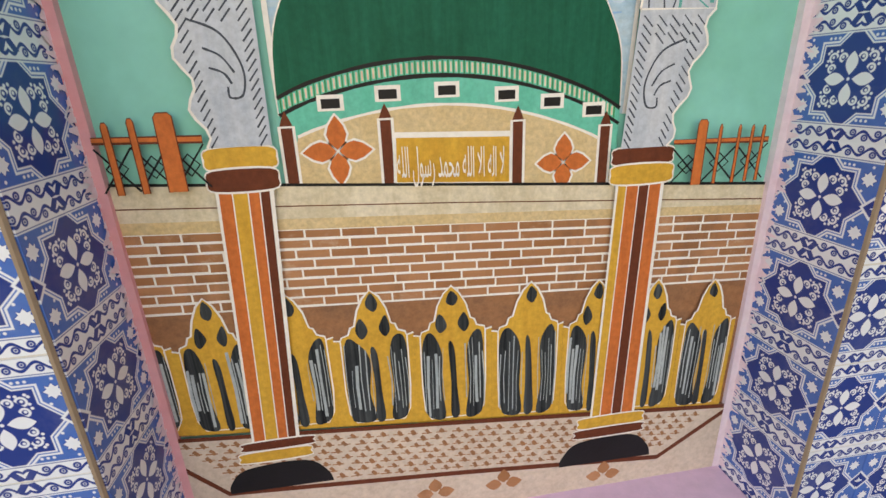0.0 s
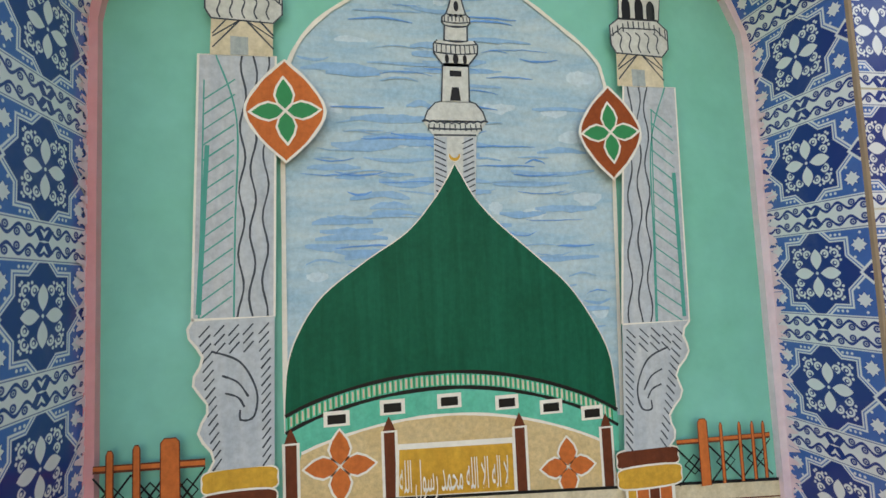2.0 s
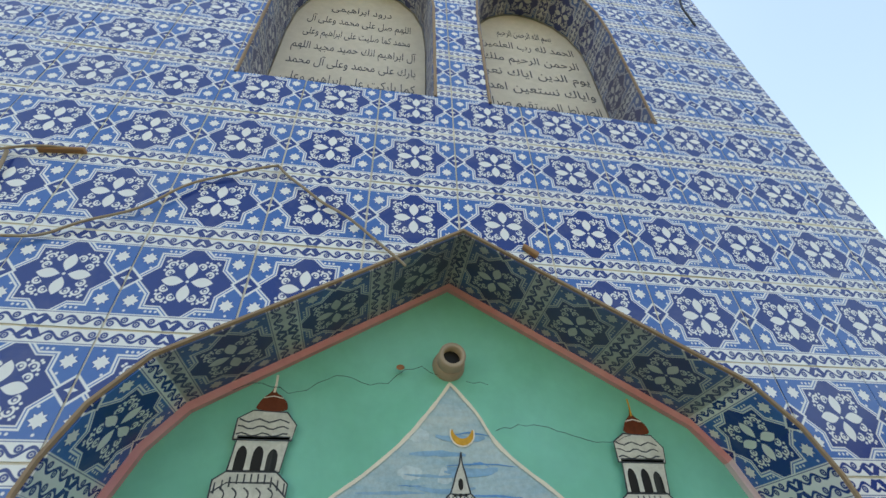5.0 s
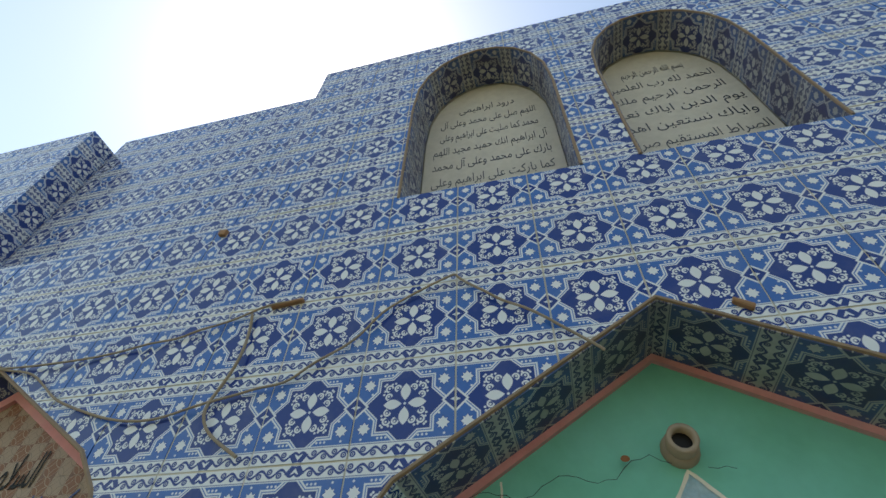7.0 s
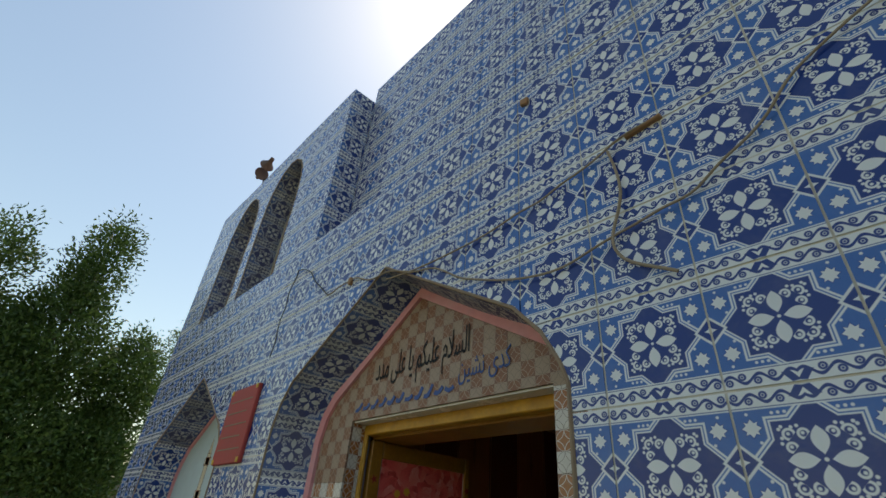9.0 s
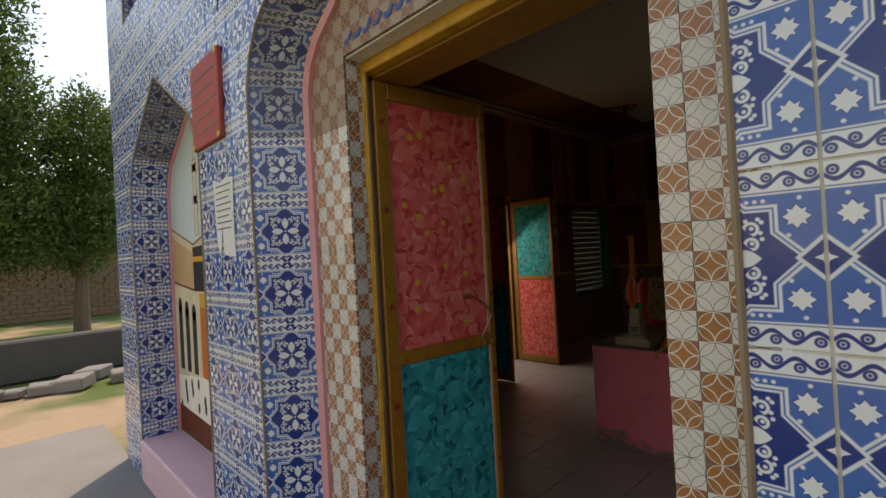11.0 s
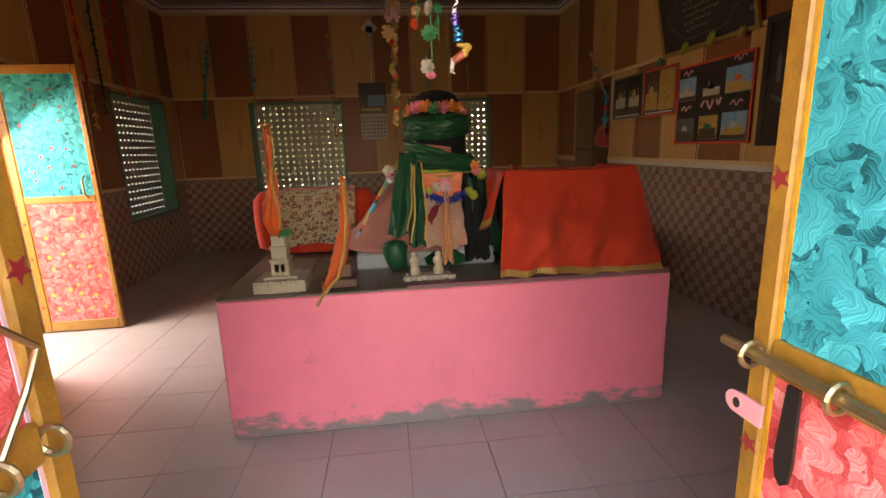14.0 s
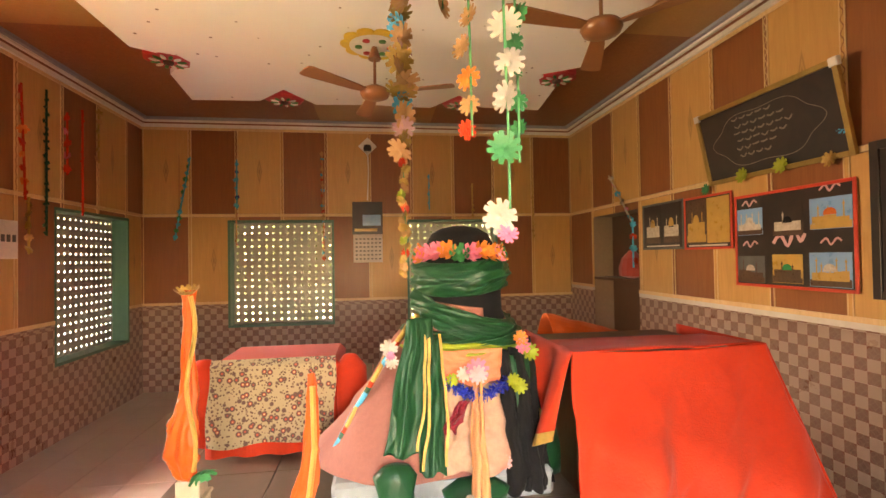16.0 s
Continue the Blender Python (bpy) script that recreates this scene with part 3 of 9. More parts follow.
# the east pier, a little wider than one cell
PIER_ROWS = [0.0] + [SEAM + 8 * PC * n for n in (-2, -1, 0, 1, 2)] + [PIER_TOP]
for q, (z0, z1) in enumerate(zip(PIER_ROWS, PIER_ROWS[1:])):
    shift = (0.0, 0.0, 0.0, 1.0, 1.0, 1.0)[q]
    for x0, x1 in ((PIER_X, PIER_X + PC - 0.0004), (PIER_X + PC + 0.0004, -1.168)):
        bm = bmesh.new()
        lay = bm.loops.layers.uv.verify()
        block(bm, x0, x1, PY, PY + 0.010, z0 + 0.0004, z1 - 0.0004, 0.0008)
        for f in bm.faces:
            for l in f.loops:
                l[lay].uv = ((l.vert.co.x - PIER_X) / PC + shift + 1.0, (l.vert.co.z - SEAM) / PC)
        part("tile", bm, BROWN, front)
    bm = bmesh.new()
    lay = bm.loops.layers.uv.verify()
    block(bm, PIER_X, PIER_X + 0.008, PY + 0.0105, 0.300, z0 + 0.0004, z1 - 0.0004)
    for f in bm.faces:
        for l in f.loops:
            l[lay].uv = ((l.vert.co.y - PY) / PC + shift + 1.0, (l.vert.co.z - SEAM) / PC)
    part("tile", bm, BROWN, front)

# ---- yard ----
k = Nodes("lawn_and_earth")
w = k.world()
g = k.noise(w, 0.22, 4, 0.6)
fine = k.noise(w, 18, 5, 0.7)
grass = k.mix(fine, (0.04, 0.075, 0.015), (0.11, 0.17, 0.035))
soil = k.mix(fine, (0.30, 0.22, 0.14), (0.44, 0.33, 0.22))
GROUND = k.done(k.mix(k.ramp(g, (0.44, 0.0), (0.52, 1.0)), soil, grass), 0.95, 0, fine, 0.6, 0.02)
thing("ground", boxed(-400, 400, -400, 400, -0.6, -0.012), GROUND, "yard ground of bare earth with patches of grass", "ground", kind="structure")
thing("pavement", boxed(-7.0, 2.4, -1.7, 0.02, -0.2, 0.0), CEMENT, "worn grey cement apron along the shrine wall", "pavement", kind="structure")
bm = boxed(-5.133, -3.567, -0.015, DEEP - 0.001, 0.0, 0.306, 0.012)
thing("plinth", bm, PALEPINK, "pale pink painted plinth under the mural niche", "plinth", kind="structure")
bm = boxed(-0.633, 0.933, -0.010, DEEP - 0.001, 0.0, 0.126, 0.012)
thing("plinth", bm, PALEPINK, "pale pink painted plinth under the mural niche", "plinth", kind="structure")
bm = boxed(-2.9, -1.19, -0.04, DEEP - 0.012, 0.0, 0.035, 0.012)
thing("threshold", bm, surface("red_oxide_cement", (0.30, 0.12, 0.08), (0.2, 0.1, 0.08), 0.7, 30, 4, 0.3), "worn red cement door threshold", "step", kind="structure")
part("return_wall", boxed(FX1 - 0.25, FX1, 0.5, 8.3, -0.1, 3.9), CEMENT, front)

kk = Nodes("old_garden_brick")
w = kk.world()
c = kk.mix(kk.random(), (0.24, 0.15, 0.10), (0.36, 0.25, 0.17))
c = kk.mix(kk.mul(kk.noise(w, 3, 4), 0.6), c, (0.20, 0.15, 0.12))
BRICK = kk.done(c, 0.95, 0, kk.noise(w, 30, 4), 0.5, 0.01)
fence = thing("garden_wall", boxed(-22.3, -22.0, -14, 22, 0, 2.5), surface("mud_mortar", (0.26, 0.21, 0.16), None, 0.95, 20, 1, 0.5), "old brick boundary wall behind the lawn", "wall", kind="structure")
bm = bmesh.new()
for r in range(16):
    for q in range(70):
        y = -10 + q * 0.36 + (0.18 if r % 2 else 0)
        e = rng.uniform(0, 0.03)
        block(bm, -22.02, -21.97 + e, y, y + 0.33, 0.02 + r * 0.155, 0.02 + r * 0.155 + 0.135)
tagged(part("brickwork", bm, BRICK, fence), "rows of worn bricks", kind="stuff")
part("coping", boxed(-22.4, -21.9, -14, 22, 2.5, 2.62), CEMENT, fence)
# added wall, never in view; it takes skylight off the niche's west cheek
side_wall = thing("boundary_wall", boxed(3.6, 3.9, -9.0, 3.0, 0, 2.9), surface("yard_mud_plaster", (0.27, 0.20, 0.14), (0.20, 0.15, 0.11), 0.95, 20, 1, 0.5), "unseen mud-plastered wall added to shade the niche's west cheek", "wall", kind="structure")
part("coping", boxed(3.55, 3.95, -9.0, 3.0, 2.9, 3.0), CEMENT, side_wall)
shed = empty("farm_shed", (-26, 4, 0), "low brick shed with a flat roof behind the boundary wall", "shed")
part("wall", boxed(-28, -24.5, -6, 14, 0, 3.3), surface("dry_brick_wall", (0.34, 0.26, 0.19), None, 0.95, 12, 0.7, 0.5), shed)
part("roof", boxed(-28.3, -24.2, -6.3, 14.3, 3.3, 3.5), CEMENT, shed)
thing("low_wall", boxed(-10.6, -10.3, -1.6, 3.0, 0, 0.62, 0.03), surface("dark_weathered_cement", (0.10, 0.095, 0.09), None, 0.95, 20, 2, 0.5), "low dark cement wall at the lawn's edge", "wall", kind="structure")
bm = bmesh.new()
for q in range(9):
    s = rng.uniform(0.10, 0.2)
    block(bm, -1.2 * s, 1.2 * s, -s, s, 0, s, 0.02, pose(-9.3 + rng.uniform(-.4, .4), -1.2 + q * 0.3, 0.0, rng.uniform(-8, 8), rng.uniform(-8, 8), rng.uniform(0, 90)))
thing("rubble", bm, CEMENT, "heap of broken stone lying on the ground", "rubble", kind="stuff")

# ---- trees ----
def leaf_material(name, a, b):
    k = Nodes(name)
    c = k.mix(k.island(), a, b)
    k.bsdf.inputs["Subsurface Weight"].default_value = 0.0
    mat = k.done(c, 0.45)
    t = k.t
    tr = t.nodes.new("ShaderNodeBsdfTranslucent")
    t.links.new(c, tr.inputs[0])
    mx = t.nodes.new("ShaderNodeMixShader")
    mx.inputs[0].default_value = 0.35
    t.links.new(k.bsdf.outputs[0], mx.inputs[1])
    t.links.new(tr.outputs[0], mx.inputs[2])
    t.links.new(mx.outputs[0], t.nodes["Material Output"].inputs[0])
    return mat


LEAF = leaf_material("dark_green_leaf", (0.042, 0.090, 0.022), (0.125, 0.20, 0.05))
LEAF2 = leaf_material("light_green_leaf", (0.09, 0.15, 0.04), (0.17, 0.25, 0.07))
BARK = surface("grey_brown_bark", (0.16, 0.12, 0.09), (0.08, 0.06, 0.045), 0.95, 25, 4, 0.8)


def tree(place, lobes, count, leaf, label, seed):
    """Tapered trunk, limbs to every lobe, and small leaves gathered in clumps."""
    r = random.Random(seed)
    top = empty("tree", place, label, "tree", "trees of the yard")
    bm = bmesh.new()
    h = max(l[2] for l in lobes)
    tube(bm, [(0, 0, 0), (0.05, 0.03, 0.25 * h), (0.0, 0.08, 0.5 * h), (0.03, 0.02, 0.75 * h)], [0.20, 0.15, 0.10, 0.04], 8)
    for lx, ly, lz, rx, rz in lobes:
        tube(bm, [(0.02, 0.05, lz * 0.45), (lx * 0.5, ly * 0.5, lz * 0.75), (lx, ly, lz)], [0.07, 0.045, 0.02], 6)
    ob = part("trunk", bm, BARK)
    ob.parent = top
    bm = bmesh.new()
    total = sum(l[3] ** 2 * l[4] for l in lobes)
    for lx, ly, lz, rx, rz in lobes:
        clumps = max(8, int(count / 34 * rx * rx * rz / total))
        for _ in range(clumps):
            u = Vector((r.gauss(0, 1), r.gauss(0, 1), r.gauss(0, 1))).normalized() * (r.random() ** 0.33) * r.uniform(0.75, 1.08)
            taper = 1.0 - 0.45 * max(0.0, u.z)
            c = Vector((lx + u.x * rx * taper, ly + u.y * rx * taper, lz + u.z * rz))
            out = Vector((u.x, u.y, 0.5)).normalized()
            for _ in range(34):
                p = c + Vector((r.gauss(0, 0.17), r.gauss(0, 0.17), r.gauss(0, 0.2)))
                d = (out + Vector((r.gauss(0, 0.7), r.gauss(0, 0.7), r.gauss(0, 0.7)))).normalized()
                s = d.orthogonal().normalized()
                s.rotate(Matrix.Rotation(r.uniform(0, 6.28), 3, d))
                ln, wd = r.uniform(0.09, 0.16), r.uniform(0.022, 0.036)
                bm.faces.new([bm.verts.new(q) for q in (p, p + d * ln * 0.45 + s * wd, p + d * ln, p + d * ln * 0.5 - s * wd)])
    ob = part("crown", bm, leaf)
    ob.parent = top
    return top


tree((-16.0, -2.9, 0), [(0, 0, 3.2, 1.9, 1.7), (0.1, -0.1, 5.2, 1.5, 1.8), (0.2, 0.15, 7.1, 0.85, 1.4), (-0.3, -1.2, 4.2, 1.3, 1.8), (0.4, 0.9, 4.0, 1.1, 1.6)], 52000, LEAF, "tall bushy dark green tree standing on the lawn", 3)
tree((-16.5, -0.9, 0), [(0, 0, 3.2, 1.7, 1.9), (0.0, 0.1, 5.6, 1.5, 2.0), (0.1, 0.35, 8.0, 0.85, 1.7)], 42000, LEAF, "tall bushy dark green tree beside its neighbour", 4)
tree((-17.0, 1.0, 0), [(0, 0, 3.0, 1.4, 1.5), (0.0, 0.3, 5.0, 1.1, 1.6)], 26000, LEAF, "smaller dark green tree at the lawn's end", 5)
tree((-24.0, 4.9, 0), [(0, 0, 6.2, 1.9, 2.2), (0.0, 0.3, 9.2, 1.7, 2.4), (0.5, -0.8, 8.0, 1.2, 1.7)], 18000, LEAF2, "far light green tree behind the boundary wall", 6)
tree((-23.5, -6.5, 0), [(0, 0, 3.0, 2.2, 2.0), (0.0, 0.3, 5.0, 1.8, 1.8)], 16000, LEAF, "dark green tree behind the boundary wall", 7)
tree((-3.4, 10.3, 0), [(0, 0, 1.6, 1.3, 1.2), (0.3, 0.1, 3.0, 1.2, 1.2), (-0.9, 0.2, 2.2, 1.0, 1.2)], 14000, LEAF2, "bushy green tree close behind the back windows", 9)
tree((-0.9, 10.4, 0), [(0, 0, 1.6, 1.2, 1.2), (0.2, 0.1, 3.0, 1.1, 1.2)], 10000, LEAF2, "bushy green tree close behind the back windows", 10)
# four added trees: they dim the side window and block its sun
tree((-7.9, 7.2, 0), [(0, 0, 1.5, 1.2, 1.2), (0.2, 0.1, 2.8, 1.1, 1.1)], 10000, LEAF2, "bushy green tree added to dim the side window", 11)
tree((-7.0, 11.5, 0), [(0, 0, 1.6, 1.3, 1.2), (0.3, 0.1, 3.0, 1.2, 1.2)], 12000, LEAF2, "bushy green tree added behind the corner to dim the side window", 12)
tree((-5.6, 10.6, 0), [(0, 0, 1.6, 1.1, 1.2), (0.1, 0.1, 2.9, 1.0, 1.2)], 10000, LEAF2, "bushy green tree added behind the corner to dim the side window", 13)
tree((-6.9, 7.9, 0), [(0, 0, 4.6, 1.0, 1.2), (0.2, 0.0, 5.8, 1.0, 1.1)], 12000, LEAF, "green tree added to keep the sun off the side window", 8)

# ---- painting and writing on the walls ----
def streaked(name, base, dark, across=(3.0, 3.0, 40.0), amount=0.6, rough=0.45):
    """Brushed enamel paint: streaks along one direction, worn patches."""
    k = Nodes(name)
    f = k.noise(k.world(across), 1.0, 5, 0.65, 0.4)
    g = k.noise(k.world(), 7.0, 5, 0.7)
    c = k.mix(k.mul(k.ramp(f, (0.35, 0.0), (0.68, 1.0)), amount), base, dark)
    c = k.mix(k.mul(k.ramp(g, (0.50, 0.0), (0.75, 1.0)), 0.5), c, tuple(x * 0.58 for x in base))
    h = k.noise(k.world(), 75.0, 4, 0.7)
    c = k.mix(0.35, c, k.mix(k.ramp(h, (0.35, 0.0), (0.68, 1.0)), tuple(x * 0.62 for x in base), tuple(min(1.0, x * 1.25) for x in base)))
    return k.done(c, rough, 0, f, 0.15, 0.002, spec=0.08)


P_SKY = streaked("sky_blue_brushwork", (0.31, 0.49, 0.60), (0.60, 0.66, 0.62), (4.0, 3.0, 22.0), 0.95)
P_SKYMID = streaked("mid_sky_stroke", (0.22, 0.42, 0.64), (0.36, 0.52, 0.64), (5.0, 4.0, 70.0), 0.8)
P_SKYPALE = streaked("pale_sky_smear", (0.55, 0.66, 0.70), (0.40, 0.55, 0.64), (40.0, 4.0, 9.0), 0.8)
P_SKY2 = streaked("deep_sky_stroke", (0.11, 0.31, 0.66), (0.20, 0.40, 0.68), (4.0, 4.0, 60.0), 0.5)
P_DOME = streaked("dome_green_enamel", (0.0, 0.088, 0.046), (0.001, 0.145, 0.085), (45.0, 3.0, 3.0), 0.8, 0.42)
P_MINT = streaked("light_mint_paint", (0.07, 0.46, 0.32), (0.15, 0.58, 0.44), (20.0, 3.0, 4.0), 0.6)
P_WHITE = surface("white_outline_paint", (0.80, 0.75, 0.66), (0.66, 0.58, 0.48), 0.6, 60, 9, 0.1, spec=0.2)
P_BLACK = surface("black_enamel_paint", (0.009, 0.008, 0.008), (0.016, 0.016, 0.018), 0.45, 60, 9, 0.1, spec=0.2)
P_CREAM = streaked("cream_mural_paint", (0.70, 0.60, 0.43), (0.44, 0.34, 0.18), (16.0, 3.0, 4.5), 0.75, 0.6)
P_PALE = surface("pale_forecourt_paint", (0.62, 0.50, 0.39), (0.46, 0.34, 0.25), 0.6, 70, 9, 0.3, amount=0.95, spec=0.2, speck=0.5)
P_GOLDTEX = surface("gold_flecked_paint", (0.60, 0.42, 0.20), (0.74, 0.62, 0.42), 0.6, 110, 12, 0.3, amount=1.0, spec=0.2, speck=0.75)
P_GOLD = streaked("ochre_mural_paint", (0.68, 0.37, 0.055), (0.52, 0.25, 0.035), (60.0, 3.0, 3.0), 0.7, 0.5)
k = Nodes("brick_brown_paint")
c = k.mix(k.random(), (0.31, 0.125, 0.050), (0.50, 0.235, 0.115))
c = k.mix(k.ramp(k.noise(k.world((6.0, 3.0, 26.0)), 1.0, 5, 0.7), (0.4, 0.0), (0.7, 1.0)), c, (0.38, 0.165, 0.075))
c = k.mix(k.mul(k.ramp(k.noise(k.world((9.0, 3.0, 3.0)), 1.0, 5, 0.7), (0.52, 0.0), (0.7, 1.0)), 0.55), c, (0.17, 0.085, 0.045))
c = k.mix(k.mul(k.ramp(k.noise(k.world((5.0, 3.0, 7.0)), 1.0, 6, 0.75), (0.57, 0.0), (0.72, 1.0)), 0.6), c, (0.62, 0.48, 0.34))
P_BRICK = k.done(c, 0.6, 0, k.noise(k.world(), 60, 4), 0.2, 0.002, spec=0.15)
P_BROWN = streaked("dark_brown_paint", (0.16, 0.042, 0.020), (0.10, 0.03, 0.018), (30.0, 3.0, 6.0), 0.7, 0.5)
P_EARTH = streaked("earth_brown_paint", (0.38, 0.165, 0.075), (0.17, 0.095, 0.06), (6.0, 3.0, 14.0), 0.9, 0.6)
P_ORANGE = streaked("burnt_orange_paint", (0.64, 0.165, 0.045), (0.44, 0.10, 0.03), (50.0, 3.0, 4.0), 0.7, 0.5)
P_RUSSET = streaked("russet_paint", (0.34, 0.075, 0.022), (0.26, 0.055, 0.02), (50.0, 3.0, 4.0), 0.7, 0.5)
P_GREY = streaked("pillar_grey_paint", (0.42, 0.46, 0.50), (0.62, 0.62, 0.60), (30.0, 3.0, 4.0), 0.9)
P_CHALK = streaked("chalk_white_mural_paint", (0.62, 0.62, 0.57), (0.48, 0.48, 0.44), (20.0, 3.0, 5.0), 0.7, 0.6)
P_TEAL = surface("teal_line_paint", (0.05, 0.33, 0.27), None, 0.5, 30, 6, 0.1, spec=0.2)
P_LEAF = surface("leaf_green_paint", (0.008, 0.24, 0.08), (0.01, 0.16, 0.06), 0.45, 30, 6, 0.1, spec=0.2)
P_GLASS = streaked("blue_black_window_paint", (0.011, 0.011, 0.012), (0.13, 0.15, 0.15), (75.0, 3.0, 2.0), 0.75)
P_STREAK = streaked("grey_blue_streak_paint", (0.42, 0.46, 0.44), (0.20, 0.25, 0.27), (90.0, 3.0, 4.0), 0.7)
P_LINE = surface("slate_line_paint", (0.05, 0.06, 0.075), None, 0.5, 40, 9, 0.1, spec=0.2)


def curve(pts, steps=6, closed=False):
    """A smooth line through the points."""
    out, n = [], len(pts)
    for i in range(n if closed else n - 1):
        p = [pts[(i + d) % n] if closed else pts[min(max(i + d, 0), n - 1)] for d in (-1, 0, 1, 2)]
        for s in range(steps):
            t = s / steps
            out.append(tuple(0.5 * (2 * p[1][a] + (p[2][a] - p[0][a]) * t + (2 * p[0][a] - 5 * p[1][a] + 4 * p[2][a] - p[3][a]) * t * t + (3 * p[1][a] - p[0][a] - 3 * p[2][a] + p[3][a]) * t ** 3) for a in (0, 1)))
    return out if closed else out + [tuple(pts[-1])]


def flat(bm, pts, y):
    vs = [bm.verts.new((x, y, z)) for x, z in turned_left(list(pts))]
    bm.faces.new(vs)
    return bm


def stroke(bm, pts, y, wide=0.006, closed=False, wob=0.0):
    """A painted line: a ribbon of even width, a little unsteady."""
    pts = [(x + rng.uniform(-wob, wob), z + rng.uniform(-wob, wob)) for x, z in pts]
    n = len(pts)
    left, right = [], []
    for i, (x, z) in enumerate(pts):
        p = pts[(i - 1) % n] if closed else pts[max(i - 1, 0)]
        q = pts[(i + 1) % n] if closed else pts[min(i + 1, n - 1)]
        d = Vector((q[0] - p[0], q[1] - p[1]))
        d = d.normalized() if d.length > 1e-9 else Vector((1, 0))
        w = wide * 0.5 * rng.uniform(0.8, 1.2)
        left.append(bm.verts.new((x - d.y * w, y, z + d.x * w)))
        right.append(bm.verts.new((x + d.y * w, y, z - d.x * w)))
    for i in range(n if closed else n - 1):
        j = (i + 1) % n
        bm.faces.new((left[i], right[i], right[j], left[j]))
    return bm


FACE = DEEP - 0.006
mural = empty("wall_mural", (0.15, DEEP, 0.12), "hand-painted mural of a green domed mosque on mint plaster", "mural")


class Painter:
    """Lays paint on a wall in thin coats, each a little in front of the last."""
    def __init__(self, owner, face):
        self.owner, self.face, self.coat = owner, face, 0

    def y(self):
        self.coat += 1
        return self.face - 0.00006 * self.coat

    def area(self, name, mat, *shapes, label="", whole=False):
        y, made = self.y(), None
        for group in ([shapes] if whole else [[s] for s in shapes]):
            bm = bmesh.new()
            for s in group:
                flat(bm, s, y)
            made = part(name, bm, mat, self.owner, label)
        return made

    def lines(self, name, mat, wide, *paths, closed=False, wob=0.0, label=""):
        y, made = self.y(), None
        for group in ([[p] for p in paths] if len(paths) < 9 else [paths]):
            bm = bmesh.new()
            for p in group:
                stroke(bm, p, y, wide, closed, wob)
            made = tagged(part(name, bm, mat, self.owner, label), kind="" if len(group) == 1 else "stuff")
        return made


def rect(x0, x1, z0, z1):
    return [(x0, z0), (x1, z0), (x1, z1), (x0, z1)]


def quad(a, b, c, d):
    return [a, b, c, d]


def oval(cx, cz, rx, rz, a0=0.0, a1=360.0, n=16):
    full = abs(a1 - a0) >= 360
    return [(cx + rx * math.cos(radians(a0 + (a1 - a0) * i / n)), cz + rz * math.sin(radians(a0 + (a1 - a0) * i / n))) for i in range(n if full else n + 1)]


def petal(cx, cz, ang, r0, r1, wide):
    """A pointed petal from r0 to r1 along the angle."""
    c, s = math.cos(radians(ang)), math.sin(radians(ang))
    side = []
    for t in (0.0, 0.2, 0.45, 0.7, 0.9, 1.0):
        side.append((r0 + (r1 - r0) * t, wide * math.sin(math.pi * t ** 0.85)))
    pts = side + [(r, -w) for r, w in side[-2:0:-1]]
    return [(cx + r * c - w * s, cz + r * s + w * c) for r, w in pts]


part("plaster", prism(bmesh.new(), NICHE, FACE + 0.0005, DEEP + 0.012), MINT, mural, "mint green painted plaster")
art = Painter(mural, FACE)
# sky behind the dome, under a pointed white outline
sky_line = curve([(-0.255, 1.25), (-0.250, 1.9), (-0.235, 2.045), (-0.174, 2.143), (-0.081, 2.214), (0.003, 2.286), (0.069, 2.361), (0.130, 2.444)], 5) + curve([(0.130, 2.444), (0.195, 2.370), (0.256, 2.279), (0.377, 2.183), (0.475, 2.102), (0.513, 2.022), (0.522, 1.80), (0.50, 1.22)], 5)[1:]
art.area("sky", P_SKY, sky_line, label="pale blue brushed sky")


def brush(bm, x, z, ln, wide, y, bow):
    """One brush stroke, thin at both ends, a little bowed."""
    n = 7
    mids = [(x + ln * i / n, z + bow * math.sin(math.pi * i / n) + r_sky.uniform(-.0012, .0012)) for i in range(n + 1)]
    half = [wide * (math.sin(math.pi * (0.06 + 0.88 * i / n)) ** 0.6) * r_sky.uniform(0.6, 1.0) for i in range(n + 1)]
    up = [bm.verts.new((px, y, pz + h)) for (px, pz), h in zip(mids, half)]
    dn = [bm.verts.new((px, y, pz - h)) for (px, pz), h in zip(mids, half)]
    for i in range(n):
        bm.faces.new((dn[i], dn[i + 1], up[i + 1], up[i]))


r_sky = random.Random(8)
for mat, count, lens, wides, lab in ((P_SKYPALE, 34, (0.03, 0.08), (0.008, 0.022), "pale smeared strokes"), (P_SKYMID, 120, (0.06, 0.24), (0.003, 0.013), "mid blue brush strokes"), (P_SKY2, 60, (0.05, 0.18), (0.0010, 0.0040), "deep blue brush strokes"), (P_SKYMID, 30, (0.05, 0.15), (0.001, 0.003), "mid blue brush strokes")):
    bm, y = bmesh.new(), art.y()
    for q in range(count):
        ln = r_sky.uniform(*lens)
        x, z = r_sky.uniform(-0.23, 0.47), 1.34 + 1.0 * r_sky.random()
        lim = 0.36 if z < 2.06 else max(0.0, 0.36 - (z - 2.06) * 0.98)
        if abs(x - 0.135) < lim and abs(x + ln - 0.135) < lim:
            brush(bm, x, z, ln, r_sky.uniform(*wides), y - 0.000005 * q, r_sky.uniform(-0.010, 0.010))
    tagged(part("sky_stroke", bm, mat, mural, lab), kind="stuff")
    art.coat += 11
art.lines("sky_outline", P_WHITE, 0.009, sky_line, wob=0.0006)
